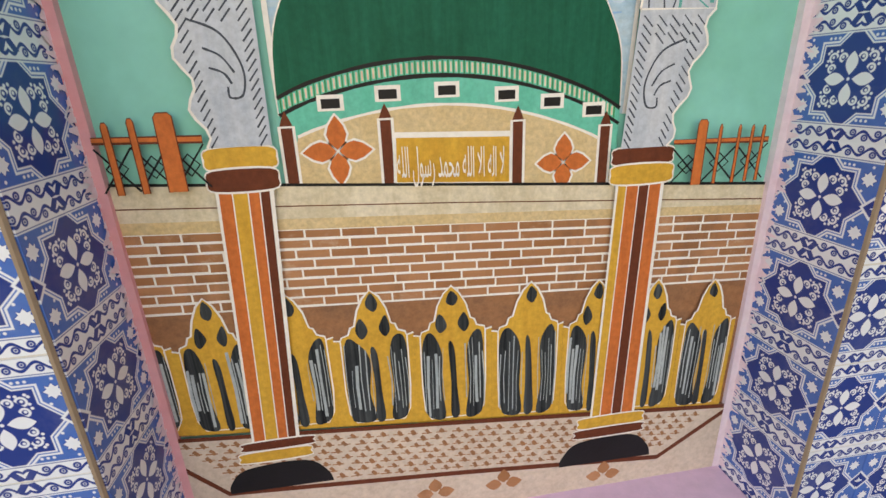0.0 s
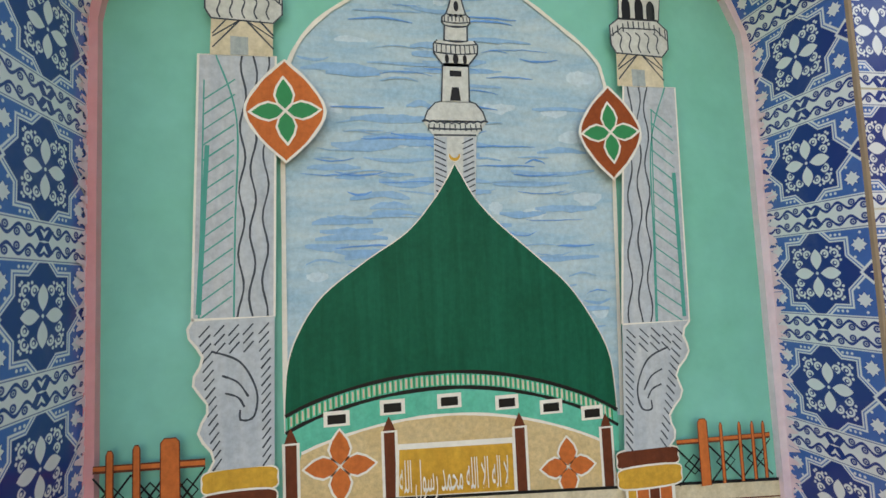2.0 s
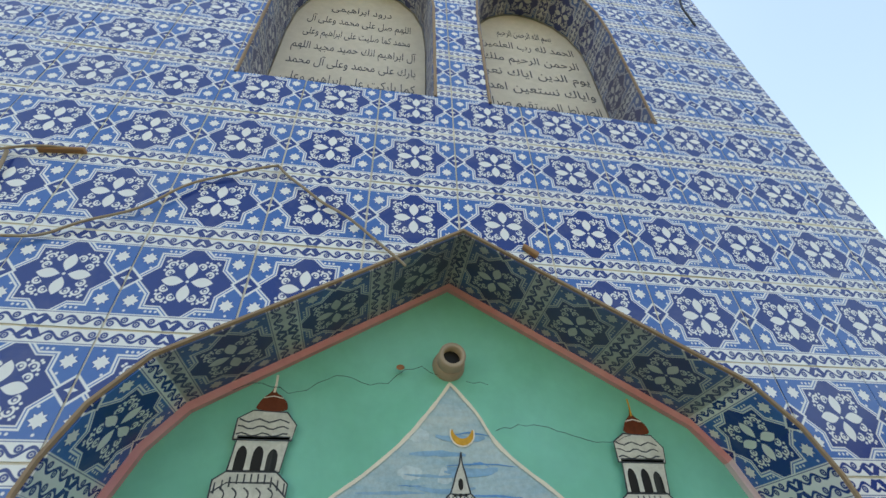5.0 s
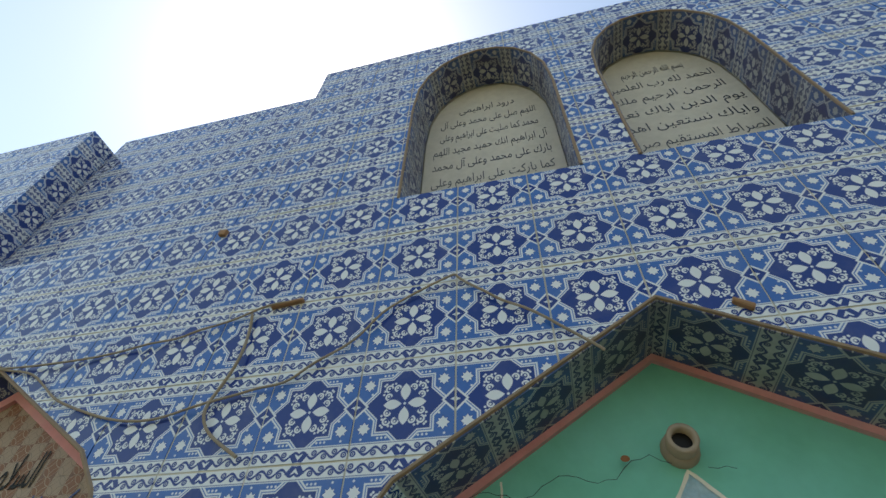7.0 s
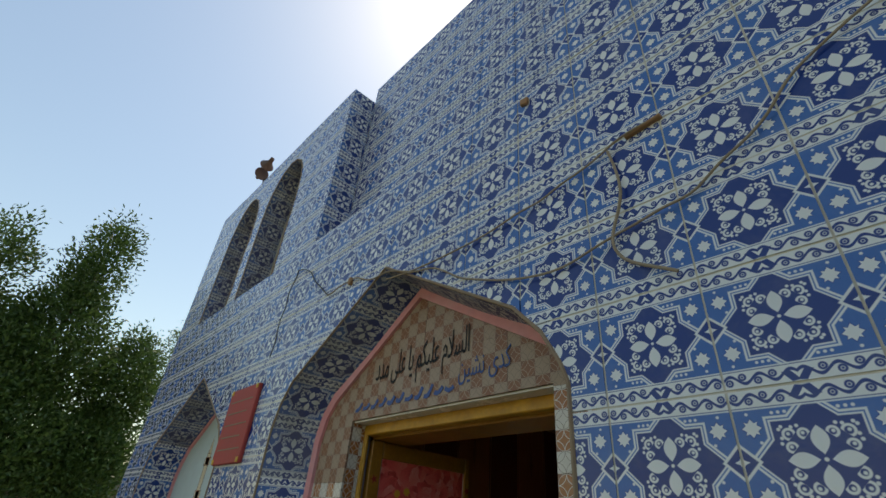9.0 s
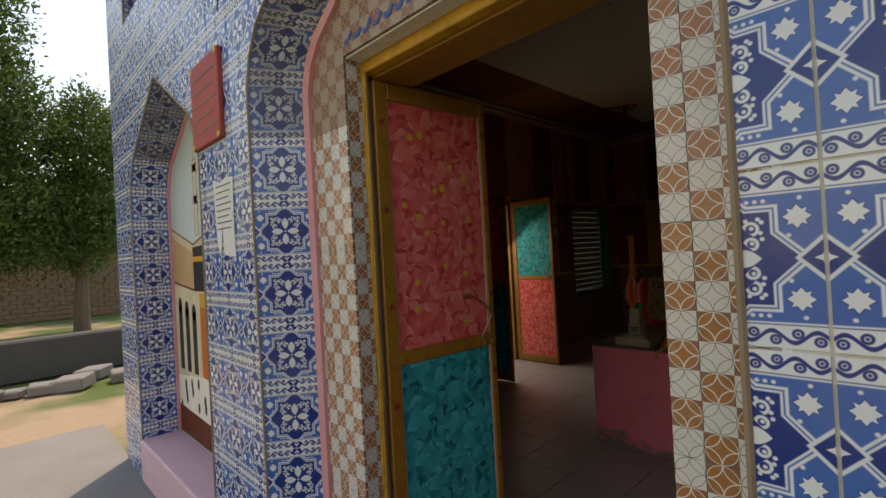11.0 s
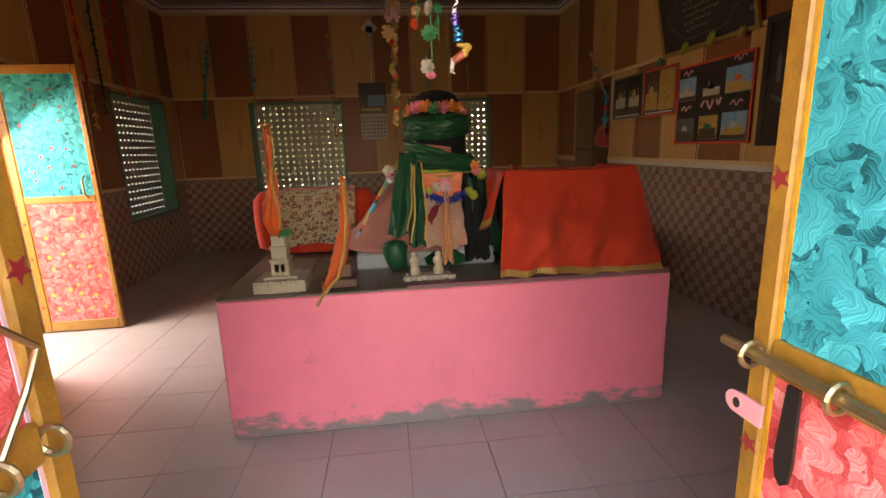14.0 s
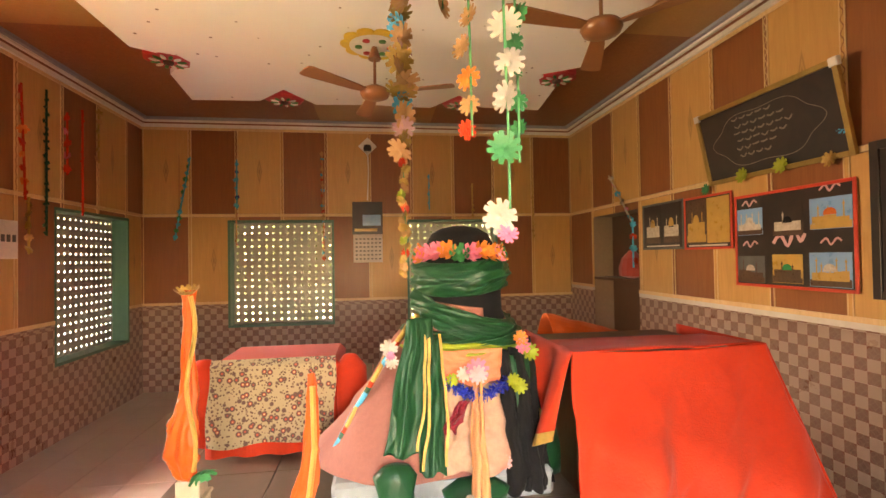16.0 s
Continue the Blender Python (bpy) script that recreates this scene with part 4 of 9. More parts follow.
# slim central minaret
def mirrored(cx, side, lean=0.0, z0=0.0):
    """A closed outline from its right half, about a slightly leaning axis."""
    at = lambda sg, w, z: (cx + lean * (z - z0) + sg * w, z)
    return [at(1, w, z) for w, z in side] + [at(-1, w, z) for w, z in side[::-1]]


AX, LEAN, AZ = 0.134, 0.050, 1.92
mm = lambda side: mirrored(AX, side, LEAN, AZ)
ax = lambda z: AX + LEAN * (z - AZ)
shaft = mm([(0.048, 1.74), (0.050, 1.886)])
cup = mm([(0.050, 1.884), (0.062, 1.900), (0.078, 1.921)])
bell = mm([(0.074, 1.917), (0.066, 1.942), (0.048, 1.962), (0.034, 1.966)])
stem = mm([(0.033, 1.964), (0.031, 2.058)])
flare = mm([(0.031, 2.050), (0.040, 2.066), (0.052, 2.082), (0.053, 2.104), (0.044, 2.114)])
neck = mm([(0.028, 2.112), (0.027, 2.150)])
ring3 = mm([(0.026, 2.148), (0.034, 2.158), (0.033, 2.170), (0.024, 2.178)])
cone = mm([(0.021, 2.176), (0.018, 2.196), (0.011, 2.222), (0.0035, 2.243), (0.0012, 2.270)])
art.area("minaret", P_CHALK, shaft, cup, bell, stem, flare, neck, ring3, cone, label="chalk white painted minaret")
art.area("shaft_shade", P_GREY, *[[(ax(1.75) + s * 0.018, 1.742), (ax(1.75) + s * 0.047, 1.742), (ax(1.88) + s * 0.048, 1.882), (ax(1.88) + s * 0.020, 1.882)] for s in (-1, 1)], label="grey hatched shaft sides")
art.lines("minaret_outline", P_LINE, 0.0036, *[[(ax(z) + s * w, z) for w, z in side] for side in ([(0.074, 1.917), (0.066, 1.942), (0.048, 1.962), (0.034, 1.966)], [(0.033, 1.964), (0.031, 2.055), (0.040, 2.066), (0.052, 2.082), (0.053, 2.104), (0.044, 2.114)], [(0.028, 2.112), (0.027, 2.150), (0.034, 2.158), (0.033, 2.170), (0.024, 2.178), (0.018, 2.196), (0.011, 2.222), (0.0035, 2.243), (0.0, 2.270)]) for s in (-1, 1)])
art.lines("minaret_hatching", P_LINE, 0.0032, *[[(ax(1.8) + s * 0.020, 1.745 + 0.0135 * i), (ax(1.8) + s * 0.046, 1.757 + 0.0135 * i)] for i in range(10) for s in (-1, 1)])
art.lines("minaret_scallop", P_LINE, 0.0042, [(ax(1.92) + 0.078 * (i / 18 - 1), 1.918 + 0.004 * abs(math.sin(i * math.pi / 4)) - 0.005 * math.cos((i / 18 - 1) * 1.5)) for i in range(37)], [(ax(1.91) + 0.062 * (i / 8 - 1), 1.902 - 0.002 * math.cos((i / 8 - 1) * 1.5)) for i in range(17)], [(ax(1.886) + 0.05 * (i / 4 - 1), 1.886) for i in range(9)])
art.lines("minaret_ring", P_LINE, 0.0034, *[[(ax(z) + w * (i / 5 - 1), z - 0.004 * math.cos((i / 5 - 1) * 1.5)) for i in range(11)] for w, z in ((0.053, 2.106), (0.052, 2.084), (0.034, 2.160), (0.026, 2.150), (0.030, 2.114), (0.022, 2.178))])
art.lines("minaret_railing", P_LINE, 0.0028, *[[(ax(z) + 0.0115 * i * f, z), (ax(z) + 0.0115 * i * f * 0.96, z + h)] for z, h, f, m in ((2.082, 0.020, 1.0, 4), (2.160, 0.012, 0.8, 3), (1.896, 0.016, 1.1, 5)) for i in range(-m, m + 1)])
art.area("minaret_window", P_BLACK, [(ax(1.97) - 0.013, 1.968), (ax(1.97) + 0.013, 1.968), (ax(1.99) + 0.008, 2.0), (ax(1.99) - 0.008, 2.0)], rect(ax(2.03) - 0.014, ax(2.03) + 0.014, 2.026, 2.040), oval(ax(2.068), 2.068, 0.007, 0.013), oval(ax(2.068) - 0.021, 2.068, 0.005, 0.011), oval(ax(2.068) + 0.022, 2.068, 0.005, 0.011), oval(ax(2.20), 2.198, 0.006, 0.013), *[rect(ax(2.17) + q - 0.003, ax(2.17) + q + 0.003, 2.171, 2.178) for q in (-0.013, 0.0, 0.013)])
for cx, cz, r in ((0.157, 2.314, 0.029), (0.128, 1.838, 0.013)):
    moon = oval(cx, cz, r, r, 160, 380, 14) + oval(cx, cz + r * 0.45, r * 0.83, r * 0.86, 350, 190, 12)
    art.area("crescent_edge", P_WHITE, [(cx + (x - cx) * 1.12, cz + (z - cz) * 1.12) for x, z in moon])
    art.area("crescent", P_GOLD, moon)
# the dome
base_arc = lambda x: 1.350 - 0.62 * (x - 0.099) ** 2 - 0.045 * (x - 0.099) - 0.9 * max(0.0, abs(x - 0.11) - 0.3) ** 2
bx = [-0.256 + 0.744 * i / 24 for i in range(25)]
dome_left = curve([(-0.258, base_arc(-0.256)), (-0.250, 1.385), (-0.225, 1.457), (-0.173, 1.532), (-0.080, 1.603), (0.012, 1.664), (0.072, 1.732), (0.108, 1.785), (0.127, 1.820)], 5)
dome_right = curve([(0.127, 1.820), (0.143, 1.790), (0.173, 1.737), (0.222, 1.681), (0.300, 1.611), (0.388, 1.527), (0.451, 1.428), (0.481, 1.349), (0.488, base_arc(0.488))], 5)
art.area("dome", P_DOME, dome_left + dome_right[1:] + [(x, base_arc(x)) for x in bx[-2:0:-1]], label="glossy deep green painted dome")
art.lines("dome_outline", P_WHITE, 0.0028, dome_left, dome_right)
art.area("dome_collar", P_MINT, [(x, base_arc(x)) for x in bx] + [(x, base_arc(x) - 0.098) for x in bx[::-1]])
art.lines("dome_rim", P_BLACK, 0.008, [(x, base_arc(x)) for x in bx], [(x, base_arc(x) - 0.034) for x in bx])
art.lines("dome_rim_hatching", P_LEAF, 0.0032, *[[(x, base_arc(x) - 0.004), (x, base_arc(x) - 0.030)] for x in [-0.25 + 0.0115 * i for i in range(64)]])
art.lines("dome_rim_dash", P_CREAM, 0.004, *[[(x, base_arc(x) - 0.007), (x, base_arc(x) - 0.027)] for x in [-0.244 + 0.0115 * i for i in range(63)]])
low_arc = lambda x: base_arc(x) - 0.092
main = lambda x: 1.0915 - 0.066 * x
art.area("drum_panel", P_GOLDTEX, [(x, low_arc(x)) for x in bx[1:-1]] + [(0.485, main(0.485)), (-0.25, main(-0.25))], label="mottled gold drum panel")
art.lines("drum_outline", P_WHITE, 0.006, [(x, low_arc(x)) for x in bx[1:-1]])
wins = [(-0.152, 1.271), (-0.034, 1.285), (0.091, 1.288), (0.222, 1.274), (0.326, 1.255), (0.425, 1.233)]
art.area("dormer_frame", P_WHITE, *[rect(x - 0.027, x + 0.027, z - 0.016, z + 0.016) for x, z in wins])
art.area("dormer_window", P_BLACK, *[rect(x - 0.019, x + 0.019, z - 0.011, z + 0.008) for x, z in wins])
for x, zt in ((-0.246, 1.225), (-0.043, 1.232), (0.248, 1.215), (0.456, 1.195)):
    art.area("post_edge", P_WHITE, rect(x - 0.0175, x + 0.0175, main(x), zt + 0.004))
    art.area("post", P_BROWN, rect(x - 0.0115, x + 0.0115, main(x), zt))
    art.area("post_cap", P_BROWN, [(x - 0.013, zt + 0.004), (x + 0.013, zt + 0.004), (x + 0.008, zt + 0.018), (x, zt + 0.034), (x - 0.008, zt + 0.018)])
for x, z, r in ((-0.147, 1.173, 0.075), (0.358, 1.119, 0.066)):
    art.area("flower_edge", P_WHITE, *[petal(x, z, a, 0.0, r + 0.004, 0.026) for a in (0, 90, 180, 270)])
    art.area("flower", P_ORANGE, *[petal(x, z, a, 0.003, r - 0.002, 0.021) for a in (0, 90, 180, 270)])
art.area("text_panel_edge", P_WHITE, quad((-0.034, 1.096), (0.236, 1.078), (0.236, 1.196), (-0.030, 1.206)))
art.area("text_panel", P_GOLD, quad((-0.027, 1.098), (0.229, 1.082), (0.229, 1.184), (-0.023, 1.194)), label="gold panel under the writing")
# wall under the drum: cornice, painted bricks
wall_x = (-0.69, 0.93)
art.area("cornice", P_CREAM, quad((wall_x[0], main(wall_x[0])), (wall_x[0], main(wall_x[0]) - 0.115), (wall_x[1], main(wall_x[1]) - 0.095), (wall_x[1], main(wall_x[1]))), label="stained cream cornice")
art.area("cornice_shadow", P_GOLDTEX, quad((wall_x[0], 1.055), (wall_x[0], 1.02), (wall_x[1], 0.948), (wall_x[1], 0.975)))
art.lines("cornice_line", P_BLACK, 0.007, [(wall_x[0], main(wall_x[0])), (0.1, main(0.1)), (wall_x[1], main(wall_x[1]))])
art.lines("cornice_thin_line", P_BROWN, 0.003, [(wall_x[0], main(wall_x[0]) - 0.052), (0.1, main(0.1) - 0.042), (wall_x[1], main(wall_x[1]) - 0.04)])
brick_top = lambda x: 0.997 - 0.046 * x
art.area("mortar", P_WHITE, quad((wall_x[0], brick_top(wall_x[0])), (wall_x[1], brick_top(wall_x[1])), (wall_x[1], 0.60), (wall_x[0], 0.66)))
shapes = []
for r in range(8):
    x = wall_x[0] + (0.0 if r % 2 else -0.035)
    while x < wall_x[1]:
        a, b = max(x, wall_x[0]), min(x + rng.uniform(0.068, 0.082), wall_x[1])
        if b - a > 0.006:
            j = rng.uniform(-0.0012, 0.0012)
            shapes.append(quad((a, brick_top(a) - 0.0235 * r - 0.020 + j), (b, brick_top(b) - 0.0235 * r - 0.020 + j), (b, brick_top(b) - 0.0235 * r - 0.002), (a, brick_top(a) - 0.0235 * r - 0.002)))
        x = b + 0.0045 if b > a else x + 0.07
art.area("painted_brick", P_BRICK, *shapes, label="brown painted brick courses with white joints")
foot = lambda x: 0.4455 - 0.097 * (x - 0.0)
art.area("lower_wall", P_EARTH, [(wall_x[0], brick_top(wall_x[0]) - 0.19), (wall_x[1], brick_top(wall_x[1]) - 0.19), (wall_x[1], foot(wall_x[1])), (wall_x[0], foot(wall_x[0]))])
# arcade of ochre pointed arches, with brushed dark openings
def keep(pts):
    return [(min(max(x, wall_x[0]), wall_x[1]), z) for x, z in pts]


r_arc = random.Random(21)
ARCHES = (-0.661, -0.48, -0.305, -0.111, 0.084, 0.288, 0.469, 0.634, 0.80)
for n, cx in enumerate(ARCHES):
    wl_, wr_ = ((cx - ARCHES[n - 1]) / 2 if n else 0.09), ((ARCHES[n + 1] - cx) / 2 if n < 8 else 0.085)
    zb, zt = foot(cx) + 0.004, 0.838 - 0.050 * (cx - 0.09) - 0.05 * max(0.0, cx - 0.4)
    hv = zt - 0.125
    at = lambda x, z, cx=cx, a=wl_, b=wr_: (cx + x * (a if x < 0 else b) / 0.1, z)
    up = [(-0.1, hv), (-0.083, hv - 0.004), (-0.080, hv + 0.006), (-0.062, hv + 0.012), (-0.056, hv + 0.030), (-0.046, hv + 0.034), (-0.036, hv + 0.074), (-0.020, hv + 0.106), (0.0, zt)]
    head = up + [(-x, z) for x, z in up[-2::-1]]
    zl, zr = foot(cx - wl_) + 0.002, foot(cx + wr_) + 0.002
    art.area("arcade", P_GOLD, keep([(cx - wl_, zl)] + [at(x, z) for x, z in head] + [(cx + wr_, zr)]), label="ochre painted arcade of pointed arches")
    art.lines("arcade_outline", P_WHITE, 0.0045, keep([at(x, z) for x, z in head]), wob=0.0008)
    shape = [(-0.083, hv - 0.004), (-0.084, hv - 0.15), (-0.080, zb + 0.045), (-0.064, zb + 0.014), (0.0, zb + 0.012), (0.064, zb + 0.010), (0.080, zb + 0.04), (0.084, hv - 0.15), (0.083, hv - 0.004)]
    art.lines("pier_outline", P_WHITE, 0.0032, keep([at(x, z) for x, z in shape]), wob=0.001)
    gl, gr = r_arc.uniform(0.014, 0.034), r_arc.uniform(0.018, 0.036)
    forms = [[(-0.080, hv - 0.06), (-0.070, hv - 0.004), (-0.048, hv - 0.006), (-gl, hv - 0.06), (-gl - 0.004, zb + 0.10), (-gl + 0.004, zb + 0.018), (-0.062, zb + 0.016), (-0.078, zb + 0.05)],
             [(0.080, hv - 0.06), (0.070, hv - 0.004), (0.048, hv - 0.010), (gr, hv - 0.06), (gr + 0.004, zb + 0.10), (gr - 0.004, zb + 0.014), (0.062, zb + 0.012), (0.078, zb + 0.05)],
             [(-0.012, hv - 0.035), (0.004, hv - 0.05), (0.010, zb + 0.10), (0.012, zb + 0.016), (-0.010, zb + 0.016), (-0.008, zb + 0.12)],
             [(0.0, zt - 0.010), (0.017, zt - 0.034), (0.006, zt - 0.056), (-0.014, zt - 0.040)]]
    if n % 3 != 2:
        forms += [[(s * 0.034, hv + 0.052), (s * 0.042, hv + 0.020), (s * 0.030, hv - 0.002), (s * 0.014, hv + 0.018), (s * 0.022, hv + 0.044)] for s in (-1, 1)]
    for f_ in forms:
        pts = keep(curve([at(x + r_arc.uniform(-.002, .002), z + r_arc.uniform(-.003, .003)) for x, z in f_], 4, True))
        if abs(area(pts)) < 2e-5:
            continue
        art.area("arcade_opening", P_GLASS, pts, label="blue-black brushed arch opening")
    streaks = []
    for s, g_ in ((-1, gl), (1, gr)):
        for q in range(6):
            x = g_ - 0.002 + (0.080 - g_) * q / 5.0
            za, zc = zb + r_arc.uniform(0.02, 0.08), hv - r_arc.uniform(0.015, 0.09)
            streaks.append(keep([at(s * x, za), at(s * (x + r_arc.uniform(-.003, .003)), (za + zc) / 2), at(s * (x - 0.002), zc)]))
    for p in streaks:
        if abs(p[0][0] - p[2][0]) < 0.02 and wall_x[0] < p[0][0] < wall_x[1]:
            art.lines("opening_streak", P_STREAK, r_arc.choice((0.0015, 0.002, 0.003, 0.007)), p, wob=0.0008)
# floor before the arcade
art.area("bottom_plaster", P_PALE, [(-0.70, 0.06), (0.93, 0.06), (0.93, foot(0.9)), (-0.70, foot(-0.7))])
art.area("forecourt", P_PALE, [(wall_x[0] - 0.01, foot(-0.66)), (wall_x[1], foot(wall_x[1])), (0.703, 0.205), (-0.518, 0.318)], label="pale forecourt with brown dabs")
dabs, bars = [], []
for r in range(7):
    for q in range(38):
        t = (r + 0.5) / 7
        x = -0.63 + q * 0.040 + (0.02 if r % 2 else 0) + r_arc.uniform(-.005, .005)
        x0, x1 = -0.66 + t * 0.145, 0.875 - t * 0.17
        z = foot(x) - 0.014 - t * (foot(x) - (0.277 - 0.093 * x) - 0.022)
        if x0 + 0.025 < x < x1 - 0.03:
            dabs.append([(x - 0.004, z + 0.008), (x + 0.002, z), (x + 0.004, z - 0.007)])
            bars.append([(x - 0.016, z - 0.002), (x + 0.014, z - 0.004)])
art.lines("forecourt_dash", P_BRICK, 0.0035, *bars, wob=0.0015)
art.lines("forecourt_dash", P_EARTH, 0.010, *dabs, wob=0.0015)
art.lines("forecourt_edge", P_BROWN, 0.014, [(wall_x[0] - 0.01, foot(-0.66)), (0.1, foot(0.1)), (wall_x[1], foot(wall_x[1]))], [(wall_x[0] - 0.01, foot(-0.66)), (-0.518, 0.314), (0.1, 0.262), (0.703, 0.202), (wall_x[1], foot(wall_x[1]))])
for x, z in ((0.02, 0.200), (0.22, 0.195), (0.53, 0.165)):
    art.area("small_flower", P_BRICK, *[petal(x, z, a, 0.006, 0.055, 0.020) for a in (5, 90, 175)])
# columns with caps and bases
def column(xt0, xt1, xb0, xb1, zt, zb, caps, bands, stripes):
    n = len(stripes)
    lerp = lambda a, b, t: a + (b - a) * t
    art.area("column_edge", P_WHITE, quad((xb0 - 0.006, zb), (xb1 + 0.006, zb), (xt1 + 0.006, zt), (xt0 - 0.006, zt)))
    for i, (m, f0, f1) in enumerate(stripes):
        art.area("column_stripe", m, quad((lerp(xb0, xb1, f0), zb), (lerp(xb0, xb1, f1) - 0.0025, zb), (lerp(xt0, xt1, f1) - 0.0025, zt), (lerp(xt0, xt1, f0), zt)))
    for m, x0, x1, z0, z1 in caps + bands:
        e = (z1 - z0) * 0.5
        art.area("cap_edge", P_WHITE, curve([(x0 - .004, (z0 + z1) / 2), (x0 + e * 0.6, z0 - .004), (x1 - e * 0.6, z0 - .004), (x1 + .004, (z0 + z1) / 2), (x1 - e * 0.6, z1 + .004), (x0 + e * 0.6, z1 + .004)], 4, True))
        art.area("cap", m, curve([(x0, (z0 + z1) / 2), (x0 + e * 0.6, z0), (x1 - e * 0.6, z0), (x1, (z0 + z1) / 2), (x1 - e * 0.6, z1), (x0 + e * 0.6, z1)], 4, True))


art.area("column_foot", P_BLACK, curve([(-0.514, 0.312), (-0.509, 0.342), (-0.462, 0.384), (-0.318, 0.389), (-0.265, 0.346), (-0.252, 0.308)], 4) + [(-0.252, 0.307)], label="black half-round column foot")
art.area("column_foot", P_BLACK, curve([(0.388, 0.222), (0.394, 0.255), (0.446, 0.303), (0.604, 0.307), (0.662, 0.260), (0.676, 0.218)], 4) + [(0.676, 0.217)], label="black half-round column foot")
column(-0.397, -0.293, -0.431, -0.327, 1.11, 0.465, [(P_GOLD, -0.412, -0.272, 1.150, 1.192), (P_BROWN, -0.414, -0.274, 1.106, 1.148)], [(P_BROWN, -0.460, -0.290, 0.440, 0.463), (P_GOLD, -0.470, -0.300, 0.404, 0.432)], [(P_ORANGE, 0.0, 0.27), (P_GOLD, 0.27, 0.57), (P_ORANGE, 0.57, 0.80), (P_BROWN, 0.80, 1.0)])
column(0.494, 0.606, 0.478, 0.602, 1.06, 0.39, [(P_BROWN, 0.474, 0.624, 1.105, 1.142), (P_GOLD, 0.473, 0.629, 1.060, 1.102)], [(P_GOLD, 0.440, 0.633, 0.352, 0.386), (P_BROWN, 0.432, 0.635, 0.318, 0.346)], [(P_GOLD, 0.0, 0.2), (P_ORANGE, 0.2, 0.48), (P_BROWN, 0.48, 0.72), (P_ORANGE, 0.72, 1.0)])
# grey pillars over the columns, with corner minarets
for s, lo, hi_, top, cx0, cx1 in ((1, (-0.400, -0.276, 1.195), (-0.430, -0.271, 1.494), (-0.415, -0.259, 2.050), 0, 0), (-1, (0.491, 0.604, 1.143), (0.507, 0.682, 1.432), (0.554, 0.694, 2.008), 0, 0)):
    x_out = lambda t, a=lo, b=hi_, s=s: (a[0] + (b[0] - a[0]) * t) if s > 0 else (a[1] + (b[1] - a[1]) * t)
    x_in = lambda t, a=lo, b=hi_, s=s: (a[1] + (b[1] - a[1]) * t) if s > 0 else (a[0] + (b[0] - a[0]) * t)
    wave_edge = [(x_out(t) + 0.012 * math.sin(t * 19), lo[2] + (hi_[2] - lo[2]) * t) for t in [i / 16 for i in range(17)]]
    low_shape = wave_edge + [(x_in(1), hi_[2]), (x_in(0), lo[2])]
    art.area("scroll_block", P_GREY, low_shape, label="grey pillar block with hatching and scroll")
    art.lines("scroll_hatching", P_LINE, 0.0032, *[[(x_out(t) + (x_in(t) - x_out(t)) * f, lo[2] + (hi_[2] - lo[2]) * t), (x_out(t) + (x_in(t) - x_out(t)) * (f + 0.13), lo[2] + (hi_[2] - lo[2]) * t + 0.022 * (1 if s > 0 else 1))] for t in [i / 17 for i in range(16)] for f in ((0.06, 0.82) if t < 0.72 else (0.06, 0.24, 0.42, 0.6, 0.8))])
    xm, zm = (lo[0] + lo[1] + hi_[0] + hi_[1]) / 4, (lo[2] + hi_[2]) / 2
    art.lines("scroll", P_LINE, 0.0042, curve([(xm - 0.05 * s, zm + 0.085), (xm + 0.005 * s, zm + 0.06), (xm + 0.036 * s, zm + 0.0), (xm + 0.03 * s, zm - 0.05), (xm + 0.005 * s, zm - 0.055), (xm + 0.004 * s, zm - 0.035)], 5), curve([(xm - 0.03 * s, zm + 0.035), (xm + 0.0, zm + 0.02), (xm + 0.02 * s, zm - 0.01)], 4), curve([(xm - 0.025 * s, zm + 0.0), (xm + 0.0, zm - 0.01), (xm + 0.012 * s, zm - 0.03)], 4))
    art.area("pillar", P_GREY, quad((hi_[0], hi_[2]), (hi_[1], hi_[2]), (top[1], top[2]), (top[0], top[2])), label="grey painted pillar with wavy veins")
    veins, slants, wv = [], [], []
    for f in (0.58, 0.72, 0.88) if s > 0 else (0.12, 0.28, 0.42):
        veins.append([((hi_[0] + (hi_[1] - hi_[0]) * f) * (1 - t) + (top[0] + (top[1] - top[0]) * f) * t + 0.006 * math.sin(t * 26 + f * 30), hi_[2] + (top[2] - hi_[2]) * t) for t in [i / 30 for i in range(31)]])
    g0, g1 = (0.08, 0.48) if s > 0 else (0.52, 0.90)
    for i in range(15):
        t = i / 17
        xa = (hi_[0] + (hi_[1] - hi_[0]) * g0) * (1 - t) + (top[0] + (top[1] - top[0]) * g0) * t
        xb = (hi_[0] + (hi_[1] - hi_[0]) * g1) * (1 - t) + (top[0] + (top[1] - top[0]) * g1) * t
        z = hi_[2] + (top[2] - hi_[2]) * t
        slants.append([(xa, z + (0.0 if s > 0 else 0.045)), (xb, z + (0.045 if s > 0 else 0.0))])
    art.lines("pillar_vein", P_LINE, 0.004, *veins)
    div = lambda f, t: (hi_[0] + (hi_[1] - hi_[0]) * f) * (1 - t) + (top[0] + (top[1] - top[0]) * f) * t
    art.lines("pillar_divider", P_TEAL, 0.0036, curve([(div(0.5, 0.0), hi_[2]), (div(0.5, 0.35), hi_[2] + (top[2] - hi_[2]) * 0.35), (div(0.5 if s > 0 else 0.5, 0.75), hi_[2] + (top[2] - hi_[2]) * 0.75), (div(0.22 if s > 0 else 0.8, 1.0), top[2])], 8), [(div(g0, 0.0), hi_[2]), (div(g0, 0.9), hi_[2] + (top[2] - hi_[2]) * 0.9)])
    art.lines("pillar_slant", P_TEAL, 0.003, *slants)
